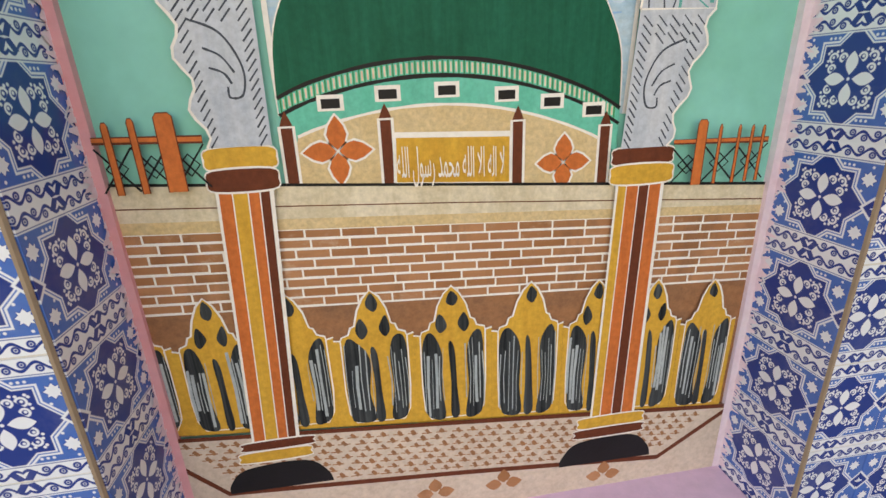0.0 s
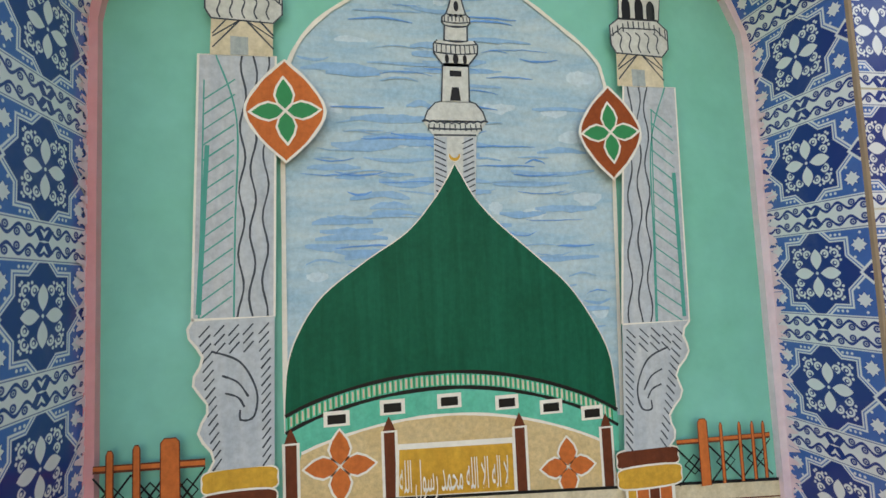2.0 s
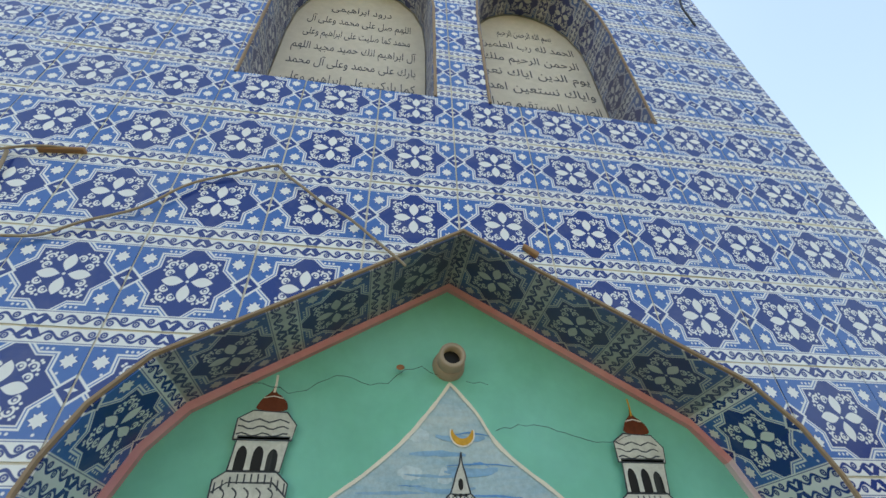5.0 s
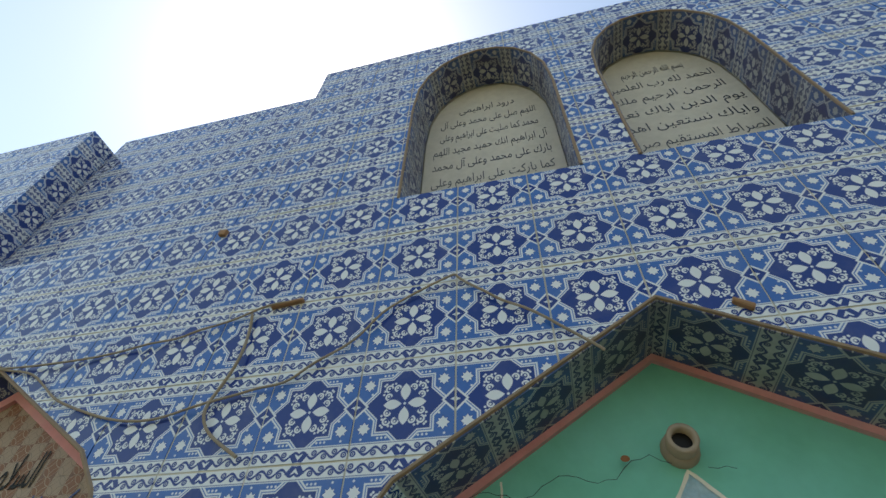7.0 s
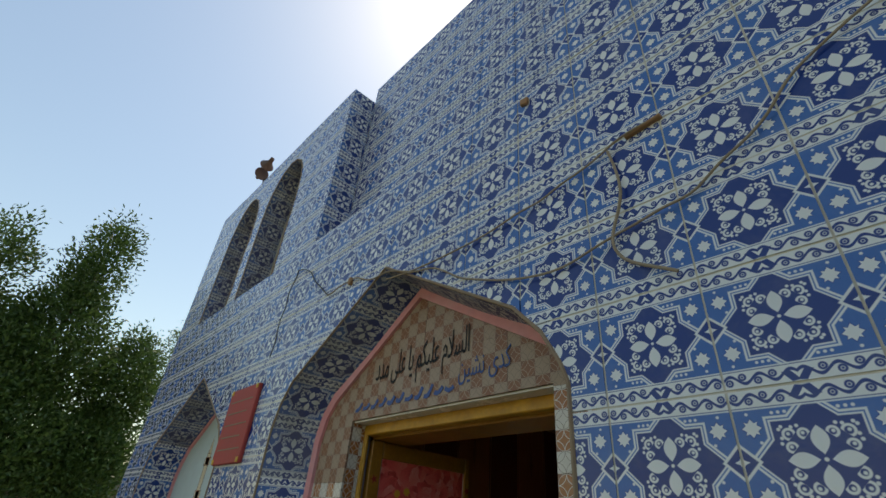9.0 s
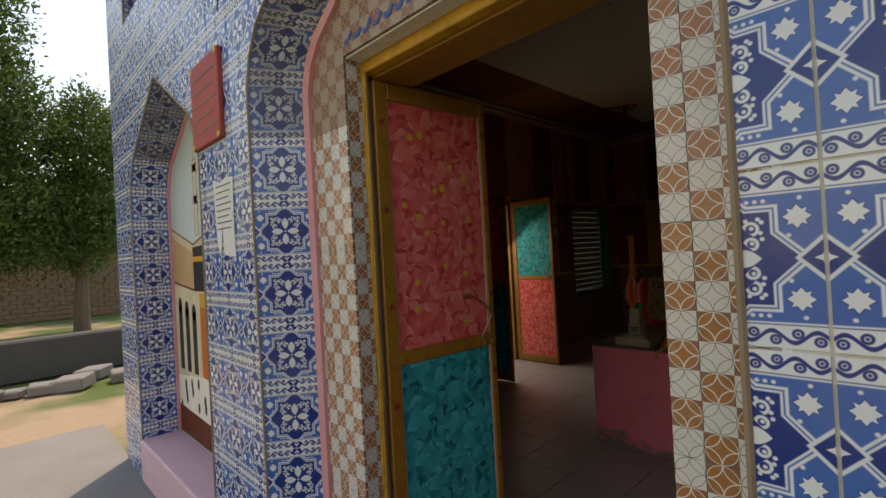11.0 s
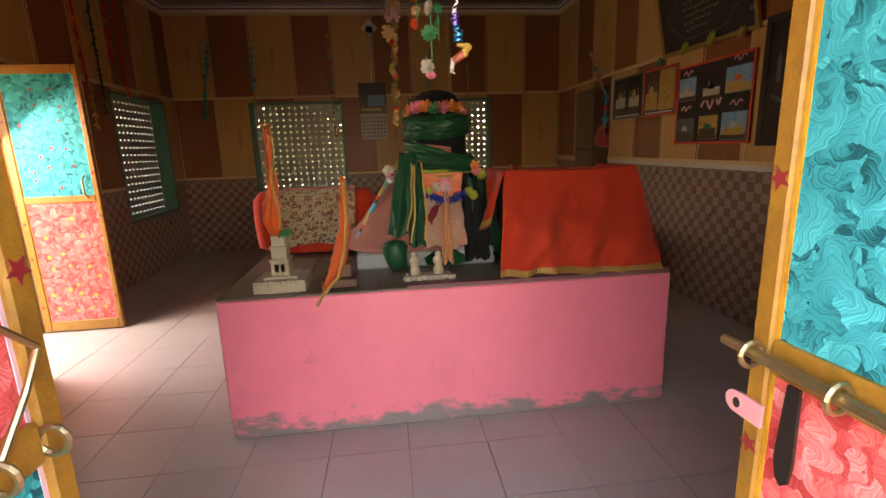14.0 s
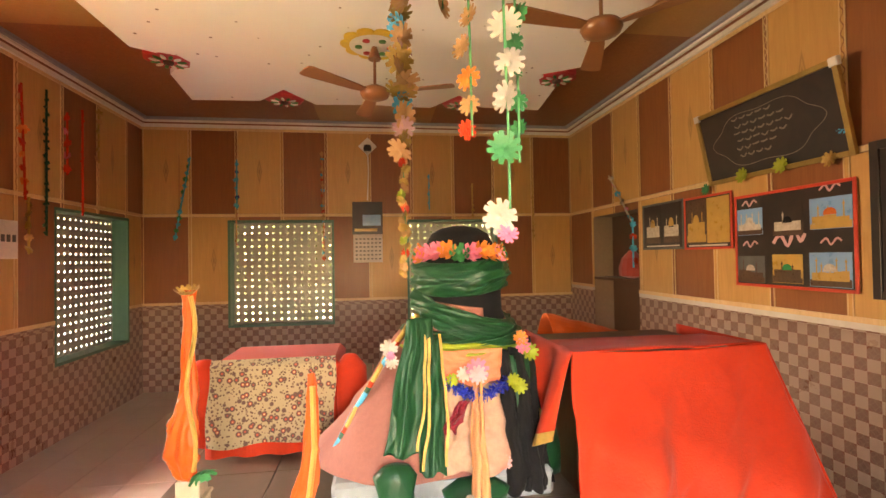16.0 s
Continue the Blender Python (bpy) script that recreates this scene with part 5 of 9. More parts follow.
    ex0, ex1 = (hi_[0], top[0]) if s > 0 else (hi_[1], top[1])
    art.lines("pillar_edge", P_TEAL, 0.010, [(ex0 + 0.012 * s, hi_[2] + 0.01), (ex1 + 0.012 * s + (0.004 if s > 0 else -0.01), hi_[2] + 0.36)])
    art.lines("pillar_outline", P_WHITE, 0.005, [(hi_[0], hi_[2]), (top[0], top[2]), (top[1], top[2]), (hi_[1], hi_[2]), (hi_[0], hi_[2])], wave_edge)
for cx, z0, kx, kz in ((-0.325, 2.05, 1.0, 1.0), (0.604, 2.008, 0.98, 1.04)):
    sc = lambda x, z, cx=cx, z0=z0, kx=kx, kz=kz: (cx + x * kx, z0 + z * kz)
    foot_, rail_, tower_, roof_ = ([(-0.067, 0.0), (0.060, 0.0), (0.062, 0.084), (-0.064, 0.084)], [(-0.064, 0.080), (0.062, 0.074), (0.081, 0.094), (0.082, 0.140), (0.052, 0.166), (-0.050, 0.166), (-0.077, 0.147), (-0.076, 0.100)], [(-0.052, 0.164), (0.060, 0.164), (0.070, 0.240), (-0.046, 0.240)], [(-0.056, 0.232), (0.074, 0.232), (0.080, 0.268), (0.054, 0.297), (-0.024, 0.300), (-0.056, 0.280)])
    bits = [[sc(x, z) for x, z in b] for b in (foot_, rail_, tower_, roof_)]
    art.area("corner_minaret", P_CREAM, bits[0], label="cream corner minaret with red cap")
    art.area("corner_minaret", P_CHALK, *bits[1:], label="chalk white corner minaret storey")
    teeth = [[sc(-0.070 + i * 0.0145, 0.142 + 0.018 * min(1.0, 3.2 * (0.5 - abs(i / 10 - 0.5)))), sc(-0.069 + i * 0.0145, 0.120 + 0.020 * min(1.0, 3.2 * (0.5 - abs(i / 10 - 0.5))))] for i in range(11)]
    waves = [curve([sc(-0.058 + i * 0.025, 0.132), sc(-0.046 + i * 0.025, 0.120), sc(-0.052 + i * 0.025, 0.098), sc(-0.046 + i * 0.025, 0.082)], 4) for i in range(5)]
    ripples = [[sc(-0.052 + i * 0.0115, 0.244 + j * 0.016 + 0.004 * math.sin(i * 1.5 + j)) for i in range(11)] for j in range(3)]
    rays = [[sc(s * 0.006, 0.078), sc(s * 0.062, 0.016 + 0.012 * q)] for s in (-1, 1) for q in (0, 2)] + [[sc(s * 0.034, 0.078), sc(s * 0.062, 0.046)] for s in (-1, 1)]
    art.lines("corner_minaret_line", P_LINE, 0.0034, *[b + b[:1] for b in bits[1:]], *teeth, *waves, *ripples, *rays, [sc(-0.074, 0.122), sc(-0.046, 0.142), sc(0.050, 0.142), sc(0.080, 0.116)])
    art.area("corner_minaret_window", P_BLACK, *[curve([sc(x - 0.011, 0.166), sc(x - 0.010, 0.205), sc(x, 0.219), sc(x + 0.012, 0.205), sc(x + 0.012, 0.166)], 3) for x in (-0.030, 0.006)], label="dark arched opening")
    art.area("corner_minaret_window", P_GLASS, curve([sc(0.027, 0.166), sc(0.028, 0.20), sc(0.039, 0.213), sc(0.050, 0.20), sc(0.050, 0.166)], 3), label="blue-black arched opening")
    art.area("corner_minaret_hatch", P_STREAK, [sc(-0.026, 0.0), sc(0.010, 0.0), sc(0.010, 0.040), sc(-0.026, 0.042)])
    art.area("corner_minaret_cap", P_BROWN, curve([sc(-0.016, 0.302), sc(0.046, 0.300), sc(0.050, 0.318), sc(0.036, 0.334), sc(0.018, 0.348), sc(0.014, 0.372), sc(0.008, 0.348), sc(-0.006, 0.334), sc(-0.016, 0.318)], 3, True), label="red-brown bulb cap")
    art.lines("corner_minaret_finial", P_WHITE if cx < 0 else P_GOLD, 0.005, [sc(0.014, 0.345), sc(0.015, 0.370), sc(0.014, 0.390)])
    art.lines("cap_line", P_WHITE, 0.0025, [sc(-0.008, 0.331), sc(0.015, 0.336), sc(0.038, 0.331)])
# leaf-shaped medallions
for cx, cz, w, h in ((-0.241, 1.930, 0.083, 0.112), (0.511, 1.891, 0.079, 0.114)):
    leaf = curve([(cx, cz - h), (cx + w * 0.62, cz - h * 0.55), (cx + w, cz), (cx + w * 0.62, cz + h * 0.55), (cx, cz + h)], 5) + curve([(cx, cz + h), (cx - w * 0.62, cz + h * 0.55), (cx - w, cz), (cx - w * 0.62, cz - h * 0.55), (cx, cz - h)], 5)[1:-1]
    art.area("medallion", P_ORANGE if cx < 0 else P_RUSSET, leaf, label="burnt orange leaf medallion")
    art.lines("medallion_outline", P_WHITE, 0.006, leaf, closed=True)
    art.area("medallion_petal_edge", P_WHITE, *[petal(cx, cz, a, 0.0, 0.078 if a % 180 else 0.066, 0.023) for a in (3, 93, 183, 273)])
    art.area("medallion_petal", P_LEAF, *[petal(cx, cz, a, 0.004, 0.070 if a % 180 else 0.06, 0.018) for a in (3, 93, 183, 273)], label="green petals")
# fences at both sides
for x0, x1, zr, zb0, posts in ((-0.606, -0.406, 1.217, 1.112, ((-0.577, 0.011, 1.252), (-0.530, 0.011, 1.258), (-0.470, 0.034, 1.266))), (0.622, 0.872, 1.148, 1.046, ((0.692, 0.024, 1.198), (0.74, 0.006, 1.185), (0.79, 0.006, 1.182), (0.825, 0.006, 1.180), (0.855, 0.006, 1.178)))):
    n = 3
    xs = [x0 + (x1 - x0) * i / n for i in range(n + 1)]
    art.lines("fence_lattice", P_BLACK, 0.004, *[[(a, zr - 0.012), (b, zb0 + 0.006)] for a, b in zip(xs, xs[1:])], *[[(b, zr - 0.012), (a, zb0 + 0.006)] for a, b in zip(xs, xs[1:])])
    mz, hx_ = (zr + zb0) / 2, (x1 - x0) / n / 2
    art.lines("fence_lattice", P_BLACK, 0.0035, *[[(a + hx_ * 0.4, mz), (a + hx_, mz + 0.022), (a + hx_ * 1.6, mz), (a + hx_, mz - 0.022), (a + hx_ * 0.4, mz)] for a in xs[:-1]])
    art.lines("fence_rail", P_BROWN, 0.014, [(x0, zr + 0.003), (x1, zr - 0.003)])
    art.lines("fence_rail", P_ORANGE, 0.009, [(x0, zr + 0.004), (x1, zr - 0.002)], wob=0.0008)
    for edge, mat in ((0.0022, P_BROWN), (0.0, P_ORANGE)):
        art.area("fence_post", mat, *[[(x - w / 2 - edge, zb0), (x + w / 2 + edge, zb0), (x + w * 0.46 + edge, z - 0.006), (x + w * 0.3, z + edge), (x - w * 0.32, z + edge), (x - w * 0.47 - edge, z - 0.007)] for x, w, z in posts], label="burnt orange fence post" if mat is P_ORANGE else "brown edge of a fence post")
# cracks in the plaster
art.lines("plaster_crack", P_LINE, 0.0016, [(-0.41 + i * 0.022, 2.395 + 0.02 * math.sin(i * 0.7) + 0.003 * i + rng.uniform(-.006, .006)) for i in range(24)], [(0.17 + i * 0.02, 2.445 - 0.002 * i + rng.uniform(-.004, .004)) for i in range(4)], [(0.24 + i * 0.02, 2.315 + 0.02 * math.sin(i * 0.35) + rng.uniform(-.004, .004)) for i in range(19)])
art.area("plaster_scar", P_EARTH, oval(-0.005, 2.475, 0.011, 0.008))

# ---- Arabic writing ----
FORMS = {}
code = 0xFE80
for letter, n in zip("ءآأؤإئابةتثجحخدذرزسشصضطظعغفقكلمنهوىي", (1, 2, 2, 2, 2, 4, 2, 4, 2, 4, 4, 4, 4, 4, 2, 2, 2, 2, 4, 4, 4, 4, 4, 4, 4, 4, 4, 4, 4, 4, 4, 4, 4, 2, 2, 4)):
    FORMS[letter] = (code, n)
    code += n


def shaped(text):
    """Joins the letters as they are written, and turns the line for a font that runs from left to right."""
    out = []
    for word in text.split(" "):
        glyphs, i, joined = [], 0, False
        while i < len(word):
            ch = word[i]
            if ch == "ل" and i + 1 < len(word) and word[i + 1] == "ا":
                glyphs.append(chr(0xFEFC if joined else 0xFEFB))
                joined, i = False, i + 2
                continue
            base, n = FORMS[ch]
            more = n == 4 and i + 1 < len(word) and word[i + 1] != "ء"
            form = (3 if more else 1) if joined else (2 if more else 0)
            glyphs.append(chr(base + (form if form < n else 0)))
            joined, i = more, i + 1
        out.append("".join(glyphs[::-1]))
    return " ".join(out[::-1])


def writing(name, text, x0, x1, z, high, y, material, parent, tilt=0.0, arabic=True):
    """One line of writing in the plane of a wall, fitted between x0 and x1, its foot at z."""
    c = bpy.data.curves.new(name, "FONT")
    c.body = shaped(text) if arabic else text
    c.resolution_u = 2
    c.extrude = 0.0004
    ob = new(name, c)
    bpy.context.view_layer.update()
    me = bpy.data.meshes.new_from_object(ob)
    bpy.data.objects.remove(ob)
    co = np.empty(len(me.vertices) * 3)
    me.vertices.foreach_get("co", co)
    co = co.reshape(-1, 3)
    lo, hi2 = co.min(0), co.max(0)
    sx, sz = (x1 - x0) / (hi2[0] - lo[0]), high / 0.95
    turned = np.stack([x0 + (co[:, 0] - lo[0]) * sx, np.full(len(co), y) - co[:, 2], z + (co[:, 1]) * sz + tilt * (co[:, 0] - lo[0]) * sx], 1)
    me.vertices.foreach_set("co", turned.ravel())
    me.name = name
    me.materials.clear()
    me.materials.append(material)
    me.update()
    ob = new(name, me)
    ob.parent = parent
    ob.matrix_parent_inverse = parent.matrix_basis.inverted()
    return ob


tagged(writing("inscription", "لا اله الا الله محمد رسول الله", -0.026, 0.212, 1.112, 0.088, art.y() - 0.0018, P_WHITE, mural, -0.05), kind="stuff")
# text panels in the upper niches
INK = surface("black_blue_ink_paint", (0.03, 0.035, 0.06), (0.06, 0.06, 0.08), 0.5, 40, 9, 0.1)
prayers = [("درود ابراهيمى", "اللهم صل على محمد وعلى آل", "محمد كما صليت على ابراهيم وعلى", "آل ابراهيم انك حميد مجيد اللهم", "بارك على محمد وعلى آل محمد", "كما باركت على ابراهيم وعلى", "آل ابراهيم انك حميد"),
           ("بسم الله الرحمن الرحيم", "الحمد لله رب العلمين", "الرحمن الرحيم ملك", "يوم الدين اياك نعبد", "واياك نستعين اهدنا", "الصراط المستقيم صراط", "الذين انعمت")]
for top, lines in zip(UPPER, prayers + prayers):
    x0, x1 = top[-1][0], top[0][0]
    panel = empty("text_panel", ((x0 + x1) / 2, 0.2, 3.39), "cream plaster panel with hand-painted prayer lines", "panel", "panels in the upper niches")
    inner = [(x + (0.012 if x < (x0 + x1) / 2 else -0.012), z - 0.012 if z > 3.5 else z) for x, z in top]
    part("board", prism(bmesh.new(), inner, 0.205, DEEP), WHITEPLASTER, panel)
    step = 0.130
    for r, text in enumerate(lines):
        zz = 4.36 - r * step
        half = 0.15 if r == 0 else 0.25 if r < 3 else 0.28
        cx = (x0 + x1) / 2
        tagged(writing("line", text, cx - half, cx + half, zz, 0.082, 0.2045, INK, panel, 0.0), kind="stuff")
# door greeting and the line under it
greet = empty("door_inscription", (-2.05, PY, 2.5), "painted black and blue writing over the shrine door", "inscription")
writing("greeting", "السلام عليكم يا على مدد", -2.365, -1.77, 2.475, 0.15, PY - 0.003, P_BLACK, greet, 0.03)
INKBLUE = surface("cobalt_ink_paint", (0.03, 0.08, 0.28), None, 0.5, 40, 9, 0.1)
writing("office", "كدى نشين", -1.82, -1.565, 2.395, 0.105, PY - 0.003, INKBLUE, greet, 0.02)
for q in range(11):
    x = -2.49 + q * 0.060
    bm = stroke(bmesh.new(), curve([(x, 2.365 + rng.uniform(-.01, .01)), (x + 0.025, 2.36), (x + 0.048, 2.37 + rng.uniform(0, .03))], 3), PY - 0.003, 0.017)
    part("name_bar", bm, INKBLUE, greet)

# ---- room behind the door ----
X0, X1, Y0, Y1, CEIL, DADO_Z, RAIL_Z = -5.087, 0.79, 0.50, 7.887, 3.58, 1.10, 2.298


def wood(name, base, dark, knot):
    k = Nodes(name)
    u, v = k.uv()
    w = k.world((9.0, 9.0, 0.7))
    f = k.noise(w, 3.0, 6, 0.65, 1.2)
    g = k.noise(k.world((60.0, 60.0, 2.0)), 2.0, 3, 0.6)
    c = k.mix(k.ramp(f, (0.3, 0.0), (0.75, 1.0)), base, dark)
    c = k.mix(k.mul(g, 0.35), c, tuple(x * 0.7 for x in base))
    if knot:
        d = k.add(k.mul(k.ab(u), 17.0), k.mul(k.ab(v), 3.4))
        ring = k.m("SINE", k.mul(d, 9.0))
        c = k.mix(k.mul(k.fill(k.sub(d, 1.0), 0.25), k.add(0.5, k.mul(ring, 0.3))), c, tuple(x * 0.35 for x in base))
    c = k.mix(k.mul(k.random(), 0.18), c, tuple(x * 0.75 for x in base))
    return k.done(c, k.m("MULTIPLY_ADD", f, 0.2, 0.28), 0, g, 0.08, 0.002)


MAPLE = wood("light_laminate_panel", (0.60, 0.335, 0.115), (0.47, 0.245, 0.08), True)
TEAK = wood("brown_laminate_panel", (0.29, 0.105, 0.034), (0.21, 0.072, 0.024), False)
TRIM = wood("carved_trim_wood", (0.74, 0.52, 0.28), (0.58, 0.36, 0.16), False)
SHELLWALL = surface("raw_wall_behind_panels", (0.30, 0.20, 0.12), None, 0.8, 20, 2, 0.2)
GREENPAINT = surface("green_window_paint", (0.05, 0.16, 0.11), (0.08, 0.20, 0.15), 0.5, 25, 4, 0.2)
k = Nodes("floor_tile_glaze")
w = k.world()
f = k.noise(w, 2.2, 5, 0.7, 0.3)
c = k.mix(k.ramp(f, (0.25, 0.0), (0.8, 1.0)), (0.48, 0.42, 0.36), (0.41, 0.355, 0.305))
c = k.mix(k.mul(k.random(), 0.15), c, (0.36, 0.30, 0.26))
c = k.mix(k.mul(k.ramp(k.noise(w, 9, 5, 0.75), (0.45, 0.0), (0.85, 1.0)), 0.08), c, (0.24, 0.20, 0.165))
FLOORTILE = k.done(c, k.m("MULTIPLY_ADD", k.noise(w, 1.2, 2), 0.10, 0.34), 0, k.noise(w, 25, 3), 0.03, 0.002)
JOINT = surface("dark_floor_joint", (0.20, 0.16, 0.13), None, 0.9, 60, 5, 0.2)

floor = thing("floor", boxed(X0 - 0.4, X1 + 0.2, 0.44, Y1 + 0.2, -0.15, -0.004), JOINT, "room floor laid with beige glazed tiles", "floor", kind="structure")
FT = 0.40
FMESH = full_tile(FT - 0.004, FT - 0.004, FT, "tile", FLOORTILE, (0, 0), 0.008, 0.0015)
for i in range(15):
    for j in range(19):
        x, y = X0 + 0.1 + i * FT, 0.62 + j * FT
        if x > X1 or y > Y1 or (-2.8 < x - 0.0 < -0.6 and 2.9 < y < 5.6):
            continue
        child("tile", FMESH, floor, pose(x + rng.uniform(-.001, .001), y, 0.0, -90, 0, rng.uniform(-.15, .15)))


def to_wall(side):
    """From a wall drawn in x and z, facing -y, to its place: north, east or west."""
    if side == "north":
        return Matrix.Translation((0, Y1, 0))
    if side == "east":
        return Matrix.Translation((X1, 0, 0)) @ Matrix.Rotation(radians(-90), 4, "Z")
    return Matrix.Translation((X0, 0, 0)) @ Matrix.Rotation(radians(90), 4, "Z")


# along each wall: north runs in x, east in -y, west in y
WALLS = {"north": (X0, X1, [(-4.03, -2.64, 0.80, 2.235), (-1.64, -0.33, 0.80, 2.235)]),
         "east": (-Y1, -Y0, [(-7.19, -6.10, 0.0, 2.195)]),
         "west": (Y0, Y1, [(3.58, 4.575, 0.0, 2.24), (6.22, 7.57, 0.71, 2.235)])}
DADOCELL = 0.076
for side, (a0, a1, holes) in WALLS.items():
    m = to_wall(side)
    dado_z = 1.25 if side == "east" else DADO_Z
    bm = slab(bmesh.new(), [(a0 - 0.2, -0.1), (a1 + 0.2, -0.1), (a1 + 0.2, CEIL + 0.1), (a0 - 0.2, CEIL + 0.1)], [rect(h[0], h[1], max(h[2], -0.05), h[3]) for h in holes], 0.014, 0.30)
    wall = thing("wall_" + side, bm, SHELLWALL, "inner wall with wood-look panels over a checked tile dado", "wall", kind="structure")
    wall.matrix_basis = m
    hole_polys = [rect(h[0], h[1], h[2] - 0.05 if h[2] < 0.01 else h[2], h[3]) for h in holes]

    def lay(name, shape, mat, thick, uvsize, uv0=(0, 0), depth=0.0, centre=None):
        polys = [turned_left(shape)]
        for hp in hole_polys:
            polys = minus(polys, hp)
        if not polys:
            return
        c = centre or (sum(p[0] for p in shape) / len(shape), sum(p[1] for p in shape) / len(shape))
        bm = bmesh.new()
        for p in polys:
            piece(bm, p, c, uvsize, thick, uv0)
        ob = new(name, bpy.data.meshes.new(name))
        bm.to_mesh(ob.data)
        bm.free()
        ob.data.materials.append(mat)
        ob.parent = wall
        ob.matrix_basis = pose(c[0], depth, c[1])

    # dado tiles
    tw = 4 * DADOCELL
    n = int((a1 - a0) / tw) + 1
    for i in range(n):
        for j in range(5):
            x, z = a0 + i * tw, j * tw
            if z > dado_z - 0.03:
                continue
            lay("tile", rect(x + 0.0007, min(x + tw - 0.0007, a1), z + 0.0007, min(z + tw - 0.0007, dado_z - 0.02)), DADO, 0.012, DADOCELL, (0, 0), -0.002 + rng.uniform(-.0006, .0006), (x + tw / 2, z + tw / 2))
    lay("dado_cap", rect(a0, a1, dado_z - 0.022, dado_z + 0.022), WHITEPLASTER if side == "east" else DADO, 0.016, DADOCELL, (0, 0), -0.004)
    # panels in two tiers, light and dark in turn
    step, first = {"north": (0.5877, a0), "east": (0.5655, -7.184), "west": (0.587, 7.50)}[side]
    edges = sorted({round(first + step * q, 4) for q in range(-14, 14) if a0 + 0.15 < first + step * q < a1 - 0.15} | {a0, a1})
    count = len(edges) - 1
    for i in range(count):
        pw = edges[i + 1] - edges[i]
        for tier, (z0, z1) in enumerate(((dado_z + 0.022, RAIL_Z - 0.02), (RAIL_Z + 0.02, 3.46))):
            x = edges[i]
            light = (i + tier) % 2 == 1 if side != "west" else (count - 1 - i + tier) % 2 == 0
            lay("panel", rect(x + 0.022, x + pw - 0.022, z0 + 0.003, z1 - 0.003), MAPLE if light else TEAK, 0.012, pw, (0, 0), 0.0)
        lay("bead_strip", rect(edges[i] - 0.0125, edges[i] + 0.0125, dado_z + 0.025, 3.46), MAPLE if i % 2 else TEAK, 0.018, 0.1, (0, 0), -0.004)
        for off in (-0.0165, 0.0165):
            lay("bead_line", rect(edges[i] + off - 0.0038, edges[i] + off + 0.0038, dado_z + 0.025, 3.46), TRIM, 0.021, 0.1, (0, 0), -0.007)
        if i:
            bm = bmesh.new()
            lines = [[(edges[i] + 0.010 * math.sin(t * 78), z) for t, z in ((s / 120.0, 2.33 + 1.12 * s / 120.0) for s in range(121))]]
            for p in lines:
                stroke(bm, p, -0.0068, 0.006)
            ob = part("bead_scroll", bm, TEAK if i % 2 else TRIM)
            ob.parent = wall
    for z in (dado_z + 0.035, RAIL_Z, 3.45):
        lay("rail_strip", rect(a0, a1, z - 0.017, z + 0.017), TRIM, 0.022, 0.1, (0, 0), -0.009)
    # frames and perforated screens in the window openings
    for hx0, hx1, hz0, hz1 in holes:
        if hz0 < 0.3:
            continue
        win = empty("window_" + side, (0, 0, 0), "green-framed window closed by a perforated steel screen", "window", "screened windows", "structure")
        win.matrix_basis = m
        for bx0, bx1, bz0, bz1 in ((hx0, hx0 + 0.03, hz0, hz1), (hx1 - 0.03, hx1, hz0, hz1), (hx0, hx1, hz0, hz0 + 0.03), (hx0, hx1, hz1 - 0.03, hz1)):
            ob = part("window_frame", boxed(bx0, bx1, 0.0, 0.20, bz0, bz1), GREENPAINT)
            ob.parent = win
        bm = bmesh.new()
        pitch = 0.090
        nx, nz = int((hx1 - hx0 - 0.06) / pitch), int((hz1 - hz0 - 0.06) / pitch)
        px, pz = (hx1 - hx0 - 0.06) / nx, (hz1 - hz0 - 0.06) / nz
        for i in range(nx):
            for j in range(nz):
                cx, cz = hx0 + 0.03 + (i + 0.5) * px, hz0 + 0.03 + (j + 0.5) * pz
                corner = [(px / 2, 0), (px / 2, pz / 2), (0, pz / 2), (-px / 2, pz / 2), (-px / 2, 0), (-px / 2, -pz / 2), (0, -pz / 2), (px / 2, -pz / 2)]
                r = 0.0160
                outer = [bm.verts.new((cx + x, 0.18, cz + z)) for x, z in corner]
                ring = [bm.verts.new((cx + r * math.cos(a), 0.18, cz + r * math.sin(a))) for a in (math.pi / 4 * q for q in range(8))]
                back = [bm.verts.new((v.co.x, 0.198, v.co.z)) for v in ring]
                for q in range(8):
                    bm.faces.new((outer[q], outer[(q + 1) % 8], ring[(q + 1) % 8], ring[q]))
                    bm.faces.new((ring[q], ring[(q + 1) % 8], back[(q + 1) % 8], back[q]))
        bmesh.ops.remove_doubles(bm, verts=bm.verts[:], dist=0.0004)
        ob = part("screen", bm, surface("grey_green_sheet_metal", (0.46, 0.47, 0.40), (0.34, 0.36, 0.30), 0.5, 30, 5, 0.1, 0.3), None, "perforated steel sheet")
        ob.parent = win

# recess in the east wall with shelf, dark inside
alcove = empty("wall_alcove", (X1 + 0.2, 6.65, 0), "dark panelled alcove with a shelf and red cloth", "alcove", kind="structure")
DARKWOOD = surface("dark_stained_board", (0.10, 0.045, 0.022), (0.06, 0.03, 0.015), 0.5, 30, 3, 0.2)
for b in ((X1 + 0.28, X1 + 0.34, 6.1, 7.19, 0.0, 2.195), (X1 + 0.012, X1 + 0.28, 6.1, 7.19, 1.38, 1.41)):
    part("board", boxed(*b), DARKWOOD, alcove)
REDCLOTH = surface("dull_red_cloth", (0.40, 0.05, 0.03), (0.28, 0.03, 0.02), 0.8, 60, 6, 0.3, sheen=0.3)
bm = bmesh.new()
